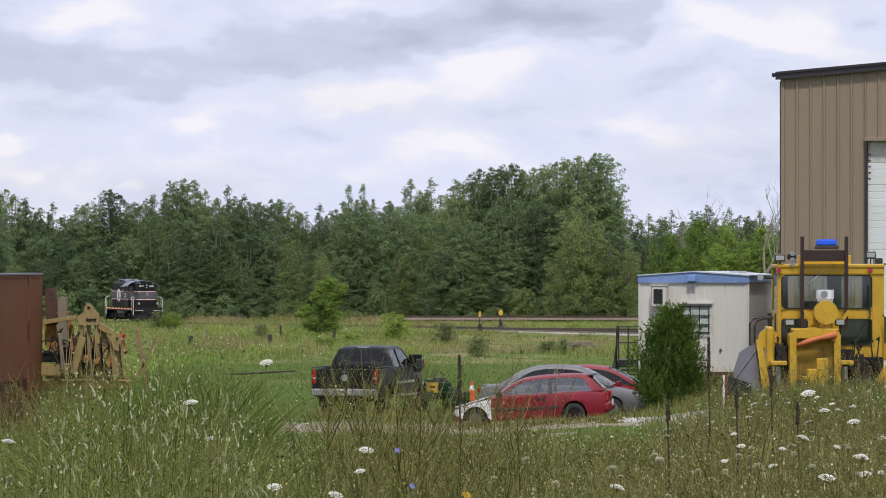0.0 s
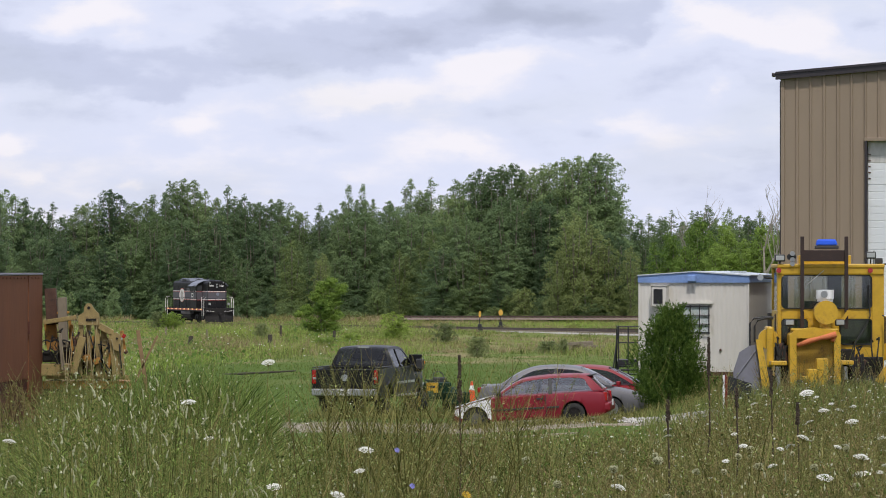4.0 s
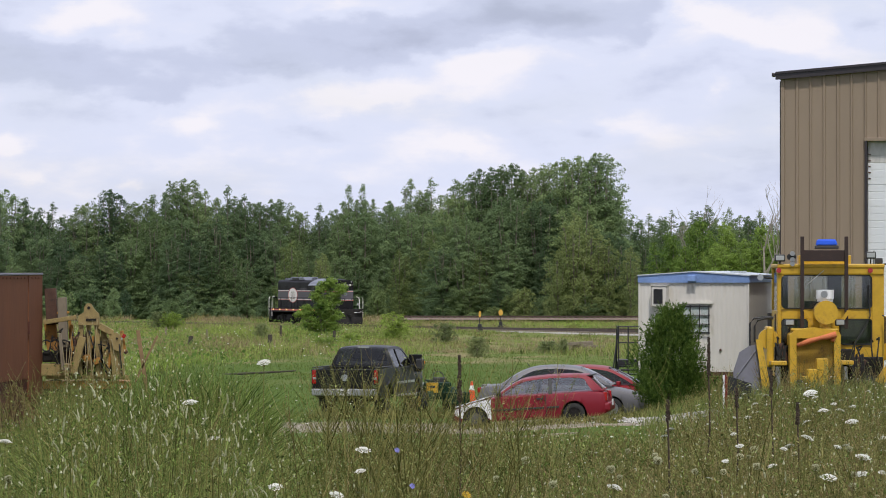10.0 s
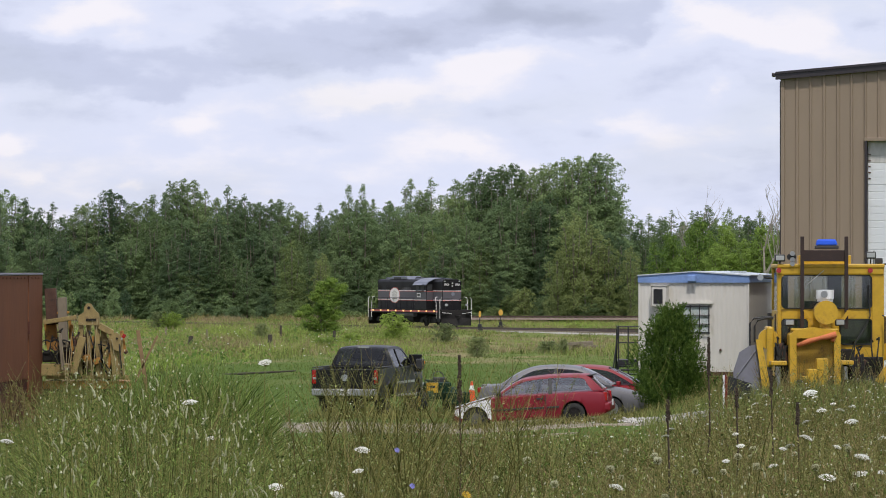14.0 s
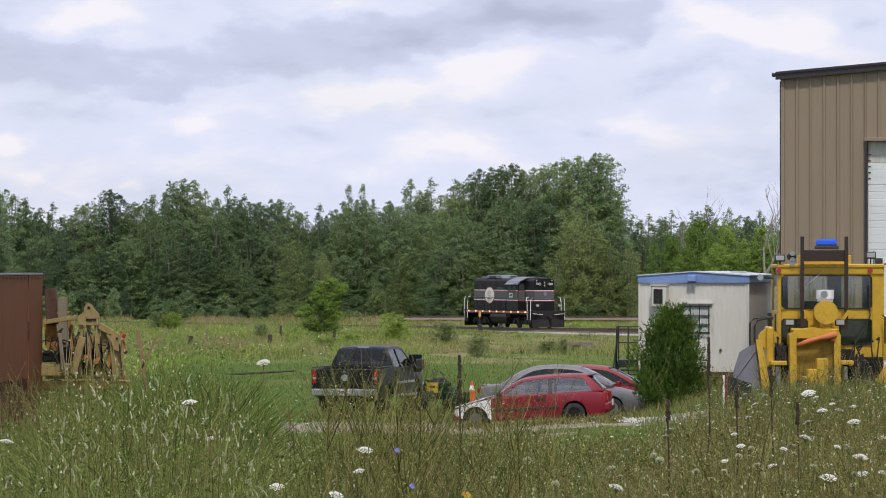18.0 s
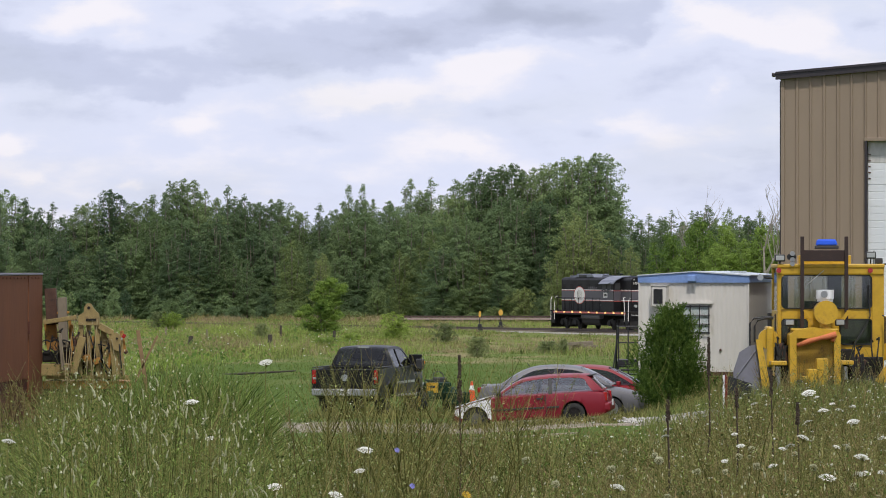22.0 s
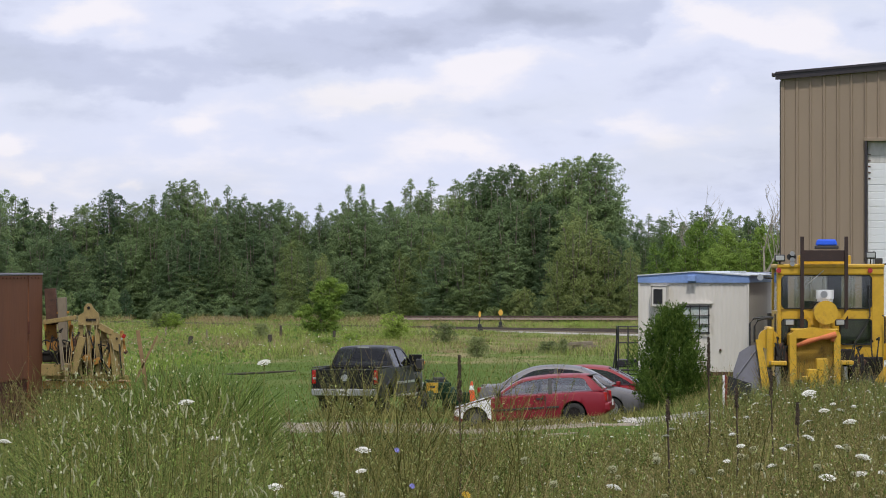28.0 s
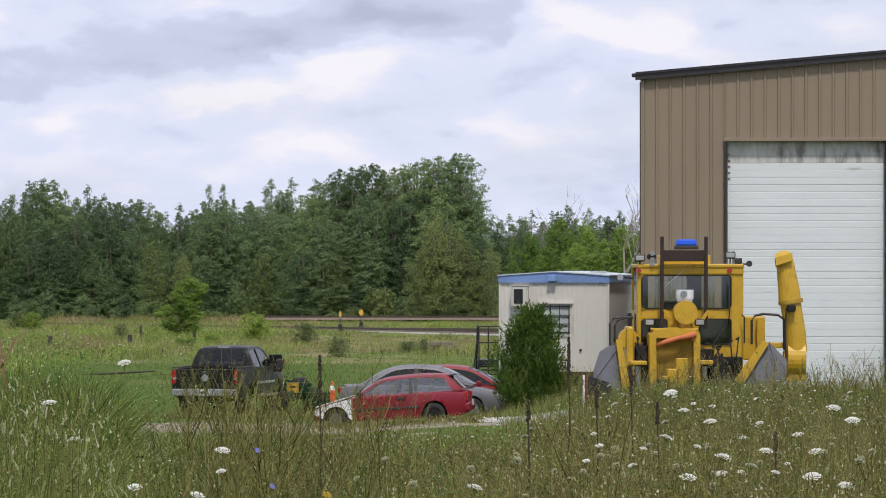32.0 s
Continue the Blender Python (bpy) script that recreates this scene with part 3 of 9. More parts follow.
RUST_BOX_DARK = surface("dark_red_brown_steel", (0.10, 0.038, 0.027), 0.85, var=0.2, scale=1.5, bump=0.2, second=(0.05, 0.026, 0.02), amount=0.5, gloss=0.2)
YELLOW = surface("worn_yellow_paint", (0.53, 0.32, 0.022), 0.45, var=0.12, scale=2.6, bump=0.08, second=(0.36, 0.21, 0.03), amount=0.5)
DARK_RUST = surface("dark_rusted_channel", (0.035, 0.02, 0.017), 0.8, var=0.35, scale=5, bump=0.3, second=(0.07, 0.035, 0.025), amount=0.4)
YELLOW_DULL = surface("dirty_yellow_paint", (0.40, 0.25, 0.03), 0.65, var=0.25, scale=4, bump=0.2, second=(0.12, 0.07, 0.03), amount=0.55)
GREY_STEEL = surface("grey_scoured_steel", (0.16, 0.158, 0.185), 0.55, var=0.15, scale=1.5, bump=0.15, second=(0.12, 0.10, 0.10), amount=0.35)
RUBBER = surface("black_rubber", (0.022, 0.022, 0.022), 0.85, var=0.25, scale=12, bump=0.3)
CHROME = surface("bright_metal", (0.55, 0.55, 0.56), 0.3, 1.0, var=0.06, bump=0.03)
WHEEL_STEEL = surface("dirty_wheel_steel", (0.16, 0.15, 0.14), 0.55, 0.5, var=0.25, bump=0.1)
ALLOY = surface("dull_alloy", (0.42, 0.42, 0.42), 0.4, 0.9, var=0.12, bump=0.05)
BLUE_GLASS = surface("blue_beacon_plastic", (0.03, 0.11, 0.68), 0.6, var=0.1, bump=0.0, gloss=0.15)
LENS_WHITE = surface("clear_lamp_lens", (0.34, 0.35, 0.34), 0.15, var=0.08, bump=0.0, coat=0.6)
LENS_RED = surface("red_lamp_lens", (0.34, 0.010, 0.012), 0.18, var=0.1, bump=0.0, coat=0.6)
LENS_AMBER = surface("amber_lens", (0.75, 0.25, 0.02), 0.25, var=0.1, bump=0.0, coat=0.5)
ORANGE_CLOTH = surface("faded_orange_tarp", (0.55, 0.16, 0.06), 0.8, var=0.25, scale=6, bump=0.3)
PAINT_RED = surface("red_car_paint", (0.205, 0.010, 0.022), 0.42, var=0.06, scale=1.2, bump=0.01, coat=0.15, gloss=0.35)
PAINT_RED2 = surface("bright_red_car_paint", (0.24, 0.011, 0.02), 0.4, var=0.05, scale=1.2, bump=0.01, coat=0.15, gloss=0.35)
PAINT_WHITE = surface("white_primer_paint", (0.74, 0.74, 0.76), 0.4, var=0.05, scale=2, bump=0.02, coat=0.3, second=(0.55, 0.53, 0.5), amount=0.2)
PAINT_GREY = surface("grey_metallic_paint", (0.155, 0.15, 0.162), 0.42, 0.3, var=0.06, scale=1.2, bump=0.01, coat=0.15, gloss=0.35)
PAINT_BLACK = surface("black_truck_paint", (0.009, 0.009, 0.010), 0.42, var=0.2, scale=1.2, bump=0.01, coat=0.05, gloss=0.22)
PAINT_GREEN = surface("dark_green_paint", (0.006, 0.028, 0.014), 0.6, var=0.15, scale=2, bump=0.03, coat=0.0, gloss=0.2)
PLASTIC = surface("dark_grey_plastic", (0.03, 0.03, 0.032), 0.6, var=0.15, bump=0.1)
INTERIOR = surface("grey_upholstery", (0.07, 0.07, 0.075), 0.9, var=0.2, scale=10, bump=0.2)
CONE_ORANGE = surface("orange_cone_plastic", (0.75, 0.10, 0.02), 0.5, var=0.08, bump=0.02)
CONE_WHITE = surface("white_reflective_band", (0.8, 0.8, 0.78), 0.4, var=0.05, bump=0.02)
GLASS = glass("window_glass", (0.86, 0.9, 0.9))
GLASS_DARK = glass("tinted_glass", (0.26, 0.28, 0.29))
GLASS_CAR = glass("car_glass", (0.84, 0.88, 0.88), 0.03, 2.3)
GLASS_SKY = glass("sloping_windscreen_glass", (0.6, 0.63, 0.63), 0.05, 2.4)
GLOW_AMBER = glowing("glowing_amber_marker", (1.0, 0.58, 0.2), 0.85)
LOCO_BLACK = surface("black_loco_paint", (0.008, 0.007, 0.008), 0.55, var=0.2, scale=1, bump=0.04, second=(0.02, 0.016, 0.015), amount=0.35, gloss=0.25)
LOCO_GREY = surface("grey_loco_band", (0.085, 0.078, 0.09), 0.55, var=0.12, scale=1, bump=0.03)
LOCO_ROOF = surface("grey_loco_roof", (0.17, 0.18, 0.22), 0.4, 0.2, var=0.15, scale=1.2, bump=0.05)
LOCO_RED = surface("dull_red_stripe", (0.50, 0.11, 0.09), 0.5, var=0.1, bump=0.02)
LOCO_WHITE = surface("white_loco_paint", (0.82, 0.78, 0.75), 0.5, var=0.06, bump=0.02)
RUNNING = surface("oily_running_gear", (0.018, 0.016, 0.015), 0.75, var=0.35, scale=4, bump=0.25, second=(0.04, 0.031, 0.026), amount=0.45, gloss=0.25)
WOOD_DARK = surface("dark_weathered_timber", (0.055, 0.045, 0.035), 0.9, var=0.3, scale=4, bump=0.4)
WOOD_GREY = surface("weathered_timber", (0.20, 0.165, 0.12), 0.9, var=0.3, scale=4, bump=0.4, stretch=(1, 1, 0.15))
GRAVEL = surface("pale_gravel", (0.33, 0.28, 0.225), 0.95, var=0.35, scale=7, bump=0.9, second=(0.14, 0.16, 0.06), amount=0.75)
BALLAST = surface("rust_stained_ballast", (0.20, 0.145, 0.115), 0.95, var=0.35, scale=6, bump=0.9, second=(0.12, 0.085, 0.065), amount=0.5)
BALLAST_PALE = surface("pale_ballast", (0.33, 0.31, 0.285), 0.95, var=0.3, scale=6, bump=0.9)
RAIL = surface("worn_rail_steel", (0.10, 0.07, 0.055), 0.5, 0.5, var=0.3, bump=0.1)


def wheel(parent, at, radius, width, tyre=None, rim=None, hub=0.6, name="wheel", spokes=7):
    """A road wheel under a vehicle: wheel > tyre, rim. It turns about y."""
    x, y, z = at
    w = new(name)
    w.parent, w.location, w.empty_display_size = parent, at, 0.1
    ring = [(-1, 0.62), (-1, 0.9), (-0.82, 1), (0.82, 1), (1, 0.9), (1, 0.62)]
    bm = bmesh.new()
    seg = 28
    rows = [[bm.verts.new((math.cos(a) * radius * r, u * width / 2, math.sin(a) * radius * r)) for u, r in ring] for a in (k * 2 * math.pi / seg for k in range(seg))]
    for k in range(seg):
        for i in range(len(ring) - 1):
            bm.faces.new((rows[k][i], rows[k][i + 1], rows[(k + 1) % seg][i + 1], rows[(k + 1) % seg][i]))
    part("tyre", bm, tyre or RUBBER, w, smooth=True)
    out = -1 if y < 0 else 1
    bm = tube([(0, out * width * 0.20, 0), (0, out * width * 0.36, 0)], radius * hub, 24)
    tube([(0, out * width * 0.36, 0), (0, out * width * 0.45, 0)], radius * 0.14, 10, bm)
    for k in range(spokes):
        a = k * 2 * math.pi / spokes
        box((radius * hub * 0.8, width * 0.12, radius * 0.13), (math.cos(a) * radius * hub * 0.52, out * width * 0.4, math.sin(a) * radius * hub * 0.52), 0, (0, -math.degrees(a), 0), bm)
    part("rim", bm, rim or ALLOY, w)
    return w


def bars(parent, name, rows, wide, tall, at, material, axis="y", gap=0.25):
    """Writing too small to read, as plain bars in a row."""
    bm = bmesh.new()
    for k in range(rows):
        w = wide / rows * (1 - gap)
        c = (at[0] - wide / 2 + wide * (k + 0.5) / rows, at[1], at[2]) if axis == "y" else (at[0], at[1] - wide / 2 + wide * (k + 0.5) / rows, at[2])
        box((w, 0.006, tall) if axis == "y" else (0.006, w, tall), c, 0, None, bm)
    return part(name, bm, material, parent)
# ---- workshop ----
def make_workshop():
    x0, y0 = 9.0, 112.0
    z0 = 0.7
    sh = thing("workshop", pose(x0, y0, z0, 0, 0, -7), "tan ribbed-steel workshop with dark roof edge and tall white door", "workshop")
    W, D, EAVE, SLOPE, PITCH = 22.0, 14.0, 8.62, 0.085, 0.36
    dx0, dx1, dz = 2.26, 6.46, 6.92

    def top(x):
        return EAVE + SLOPE * min(x, W - x)
    fw = part("front_wall", prism([(0.05, 0), (dx0, 0), (dx0, dz), (dx1, dz), (dx1, 0), (W - 0.05, 0), (W - 0.05, EAVE - 0.05), (W / 2, top(W / 2) - 0.05), (0.05, EAVE - 0.05)], 0.078, 0.2), TAN, sh)
    # siding: one ribbed sheet a piece
    n = int(W / PITCH)
    for i in range(n):
        u0, u1 = i * PITCH, (i + 1) * PITCH
        lo = 0.02
        spans = [(u0, u1, lo)]
        if u1 > dx0 - 0.06 and u0 < dx1 + 0.06:
            spans = [(u0, dx0 - 0.06, lo)] if u0 < dx0 - 0.06 else []
            spans += [(dx1 + 0.06, u1, lo)] if u1 > dx1 + 0.06 else []
            spans += [(max(u0, dx0 - 0.06), min(u1, dx1 + 0.06), dz + 0.08)]
        for a, b, low in spans:
            if b - a < 0.04:
                continue
            prof = [(0, 0), (0.025, -0.042), (0.065, -0.042), (0.09, 0), (PITCH, 0)]
            prof = [(min(max(u0 + u, a), b), v) for u, v in prof]
            v, f = [], []
            for u, w in prof:
                v += [(u, 0.07 + w, low), (u, 0.07 + w, top(u) - 0.02)]
            for k in range(len(prof) - 1):
                f.append((2 * k, 2 * k + 2, 2 * k + 3, 2 * k + 1))
            raw("siding_sheet", v, f, TAN, fw)
    # side and back walls, roof, edge trims
    part("side_wall", box((0.12, D, EAVE), (0.12, D / 2 + 0.2, EAVE / 2)), TAN, sh)
    part("side_wall", box((0.12, D, EAVE), (W - 0.12, D / 2 + 0.2, EAVE / 2)), TAN, sh)
    part("back_wall", prism([(0.05, 0), (W - 0.05, 0), (W - 0.05, EAVE), (W / 2, top(W / 2)), (0.05, EAVE)], D, D + 0.15), TAN, sh)
    part("roof", prism([(-0.12, EAVE + 0.02), (W / 2, top(W / 2) + 0.03), (W + 0.12, EAVE + 0.02), (W + 0.12, EAVE + 0.1), (W / 2, top(W / 2) + 0.12), (-0.12, EAVE + 0.1)], -0.02, D + 0.2), DARK_TRIM, sh, "dark sheet-metal roof")
    for a, b in ((-0.16, W / 2), (W / 2, W + 0.16)):
        za, zb = top(max(a, 0)), top(min(b, W))
        if a < 0:
            za -= 0.014
        else:
            zb -= 0.014
        bm = prism([(a, za - 0.05), (b, zb - 0.05), (b, zb + 0.14), (a, za + 0.14)], -0.10, -0.035)
        prism([(a, za + 0.10), (b, zb + 0.10), (b, zb + 0.16), (a, za + 0.16)], -0.14, 0.0, "y", bm)
        part("rake_trim", bm, DARK_TRIM, sh, "dark brown roof-edge trim")
    part("gutter", box((0.12, 0.3, 0.10), (-0.2, 0.05, EAVE + 0.07), 0.02), DARK_TRIM, sh)
    part("corner_trim", box((0.05, 0.10, EAVE - 0.1), (0.0, 0.07, EAVE / 2), 0.01), TAN, sh)
    part("downspout", box((0.025, 0.06, EAVE - 0.2), (-0.04, 0.1, EAVE / 2)), DARK_TRIM, sh)
    for x in (dx0 - 0.03, dx1 + 0.03):
        part("door_jamb", box((0.06, 0.16, dz), (x, 0.03, dz / 2), 0.01), DARK_TRIM, sh)
    part("door_head", box((dx1 - dx0 + 0.16, 0.16, 0.09), ((dx0 + dx1) / 2, 0.025, dz + 0.045), 0.01), TAN, sh)
    # sectional door, each section with pressed ribs
    door = part("door", box((dx1 - dx0 - 0.02, 0.03, dz - 0.02), ((dx0 + dx1) / 2, 0.27, dz / 2)), DOOR_WHITE, sh, "tall white sectional overhead door")
    k, h = 12, dz / 12
    for i in range(k):
        bm = bmesh.new()
        zc = i * h
        for j in range(3):
            hh = h / 3
            box((dx1 - dx0 - 0.05, 0.03, hh - 0.014), ((dx0 + dx1) / 2, 0.225, zc + hh * (j + 0.5)), 0.006, None, bm)
        box((dx1 - dx0 - 0.05, 0.04, h - 0.004), ((dx0 + dx1) / 2, 0.236, zc + h / 2), 0, None, bm)
        part("door_section", bm, SOOT if i == k - 1 else DOOR_WHITE, door, "sooty top section" if i == k - 1 else "")
    for i in range(5):
        part("door_seal", box((0.07, 0.01, 0.03), (dx0 + 0.06, 0.2, dz - 0.35 - i * 0.16), 0, (0, 12, 0)), RUST, door)
    part("floor_slab", box((W, D, 0.2), (W / 2, D / 2 + 0.1, -0.1)), GRAVEL, sh)


make_workshop()


# ---- office trailer and its steps ----
def make_trailer():
    x0, y0 = 5.60, 120.2
    z0 = gz(6.8, 120)
    YAW = -10
    tr = thing("office_trailer", pose(x0, y0, z0, 0, 0, YAW), "cream ribbed site-office trailer with a blue fascia and barred window", "trailer")
    W, L, LOW, HIGH = 3.12, 9.0, 4.25 - 183 * 0.0161 - z0, 4.25 - 15 * 0.0161 - z0
    core = part("body", box((W - 0.08, L - 0.08, HIGH - LOW), (W / 2, L / 2, (LOW + HIGH) / 2)), CREAM, tr)
    # corrugated cladding, in sheets
    def cladding(x, y, along, count, pitch, outward, sheet):
        for s in range(count // sheet):
            v, f = [], []
            for k in range(sheet * 4 + 1):
                u = (s * sheet + k / 4) * pitch
                d = (0, 0.008, 0.008, 0)[k % 4]
                p = (x + along[0] * u + outward[0] * d, y + along[1] * u + outward[1] * d)
                v += [(*p, LOW), (*p, HIGH - 0.16)]
            f = [(2 * k, 2 * k + 2, 2 * k + 3, 2 * k + 1) for k in range(sheet * 4)]
            raw("cladding_sheet", v, f, CREAM, core)
    cladding(0, -0.005 + 0.02, (1, 0), 24, W / 24, (0, -1), 4)
    cladding(W - 0.02, 0, (0, 1), 68, L / 68, (1, 0), 4)
    cladding(0.02, 0, (0, 1), 68, L / 68, (-1, 0), 4)
    for x in (0.0, W):
        part("corner_trim", box((0.05, 0.05, HIGH - LOW), (x, 0, (LOW + HIGH) / 2), 0.008), CREAM, tr)
    PEAK = 0.13
    part("end_fascia", prism([(-0.03, HIGH - 0.17), (W + 0.03, HIGH - 0.17), (W + 0.03, HIGH + 0.02), (W / 2, HIGH + PEAK), (-0.03, HIGH + 0.02)], -0.05, 0.0), BLUE_TRIM, tr, "faded blue fascia")
    part("side_fascia", box((0.05, L, 0.19), (W + 0.02, L / 2, HIGH - 0.075), 0.005), BLUE_TRIM, tr)
    part("side_fascia", box((0.05, L, 0.19), (-0.02, L / 2, HIGH - 0.075), 0.005), BLUE_TRIM, tr)
    part("roof", prism([(-0.06, HIGH + 0.02), (W / 2, HIGH + PEAK), (W + 0.06, HIGH + 0.02), (W + 0.06, HIGH + 0.05), (W / 2, HIGH + PEAK + 0.03), (-0.06, HIGH + 0.05)], -0.08, L + 0.05), ROOF_PALE, tr, "pale weathered sheet roof")
    for y in (3.6, 4.6):
        part("roof_vent", tube([(2.2 + y * 0.05, y, HIGH + 0.06), (2.2 + y * 0.05, y, HIGH + 0.16)], 0.16, 14), ROOF_PALE, tr)
    part("lamp_box", box((0.25, 0.16, 0.17), (1.52, -0.12, HIGH - 0.05), 0.015, None, None, 0.8), BLUE_TRIM, tr)
    # air conditioner
    ac = part("air_conditioner", box((0.42, 0.30, 0.58), (0.60, -0.12, HIGH - 0.56), 0.02), CREAM, tr, "box air conditioner with a dark grille")
    part("grille", box((0.26, 0.02, 0.42), (0.57, -0.275, HIGH - 0.56), 0.004), PLASTIC, ac)
    bm = bmesh.new()
    for i in range(9):
        box((0.25, 0.012, 0.014), (0.57, -0.29, HIGH - 0.74 + i * 0.045), 0, None, bm)
    part("louvre", bm, BLACK_STEEL, ac)
    bm = box((0.02, 0.3, 0.6), (0.37, -0.13, HIGH - 0.56))
    box((0.02, 0.3, 0.6), (0.83, -0.13, HIGH - 0.56), 0, None, bm)
    box((0.48, 0.32, 0.02), (0.60, -0.13, HIGH - 0.255), 0, None, bm)
    part("shroud", bm, CREAM, ac)
    # barred window
    wx0, wx1, wz0, wz1 = 1.2, 2.0, HIGH - 1.60, HIGH - 0.84
    win = part("window", box((wx1 - wx0, 0.02, wz1 - wz0), ((wx0 + wx1) / 2, -0.005, (wz0 + wz1) / 2)), INTERIOR, tr, "window behind dark security bars")
    bm = bmesh.new()
    for i in range(3):
        for j in range(3):
            pw, ph = (wx1 - wx0) / 3, (wz1 - wz0) / 3
            part("pane", box((pw - 0.05, 0.008, ph - 0.05), (wx0 + pw * (i + 0.5), -0.038, wz0 + ph * (j + 0.5))), GLASS, win)
    for i in range(4):
        x = wx0 + (wx1 - wx0) * i / 3
        part("bar", box((0.028, 0.03, wz1 - wz0 + 0.08), (x, -0.07, (wz0 + wz1) / 2), 0.004), BLACK_STEEL, win)
        part("bar", box((wx1 - wx0 + 0.06, 0.03, 0.03), ((wx0 + wx1) / 2, -0.065, wz0 + (wz1 - wz0) * i / 3), 0.004), BLACK_STEEL, win)
    # white sheets added behind the glass stand in for the panes' pale reflections
    for i in range(3):
        part("curtain", box((0.235, 0.008, 0.7), (wx0 + 0.14 + i * 0.26, -0.026, (wz0 + wz1) / 2)), PAINT_WHITE, win)
    part("window_hood", box((wx1 - wx0 + 0.2, 0.06, 0.06), ((wx0 + wx1) / 2, -0.03, wz1 + 0.09), 0.01), CREAM, tr)
    part("outlet", tube([(2.32, -0.03, LOW + 0.62), (2.32, 0.01, LOW + 0.62)], 0.035, 10), RUST, tr)
    part("skirt_beam", box((W, L, 0.12), (W / 2, L / 2, LOW - 0.06)), RUST, tr, "brown steel chassis beam")
    for x in (0.5, W - 0.5):
        for y in (0.3, 3, 6, 8.5):
            part("support_block", box((0.4, 0.4, LOW - 0.1), (x, y, (LOW - 0.1) / 2), 0.01), GREY_STEEL, tr)
    part("skirt", box((W - 0.1, 0.03, LOW - 0.14), (W / 2, 0.25, (LOW - 0.14) / 2)), RUST_BOX_DARK, tr, "dark skirting under the floor")
    # steps on the far flank
    sx, sy = 5.15, 123.6
    sz = gz(5.4, 124)
    st = thing("metal_steps", pose(sx, sy, sz), "dark steel entry landing with handrails beside the trailer", "steps")
    top = 1.57 - sz
    part("landing", box((1.05, 1.1, 0.06), (0.52, 0.55, top - 0.03), 0.01), BLACK_STEEL, st)
    part("kick_plate", box((1.05, 0.03, 0.16), (0.52, 0.0, top - 0.1), 0.005), BLACK_STEEL, st)
    k = 5
    for i in range(k):
        part("tread", box((0.9, 0.27, 0.04), (0.5, 1.2 + 0.24 * i, top - (i + 1) * top / (k + 1)), 0.006), BLACK_STEEL, st)
    for x in (0.0, 0.28, 0.98):
        part("post", tube([(x, 0, 0), (x, 0, top + 0.97)], 0.02, 8), BLACK_STEEL, st)
    part("brace", tube([(-0.3, 0.0, 0.0), (0.0, 0.0, top + 0.95)], 0.022, 8), BLACK_STEEL, st)
    for z in (0.97, 0.5):
        part("handrail", tube([(0, 0, top + z), (1.0, 0, top + z)], 0.022, 8), BLACK_STEEL, st)
        part("handrail", tube([(0, 0, top + z), (0, 1.1, top + z), (0, 2.3, z - 0.05)], 0.02, 8), BLACK_STEEL, st)
    part("stringer", plate([(0.02, 1.1, top), (0.02, 1.1, top - 0.22), (0.02, 2.45, 0.0), (0.02, 2.45, 0.2)], 0.03), BLACK_STEEL, st)
    for i in range(2):
        part("under_step", box((0.5, 0.3, 0.05), (0.3, -0.12 - 0.0 * i, top - 0.3 - 0.28 * i), 0.008), BLACK_STEEL, st)


make_trailer()
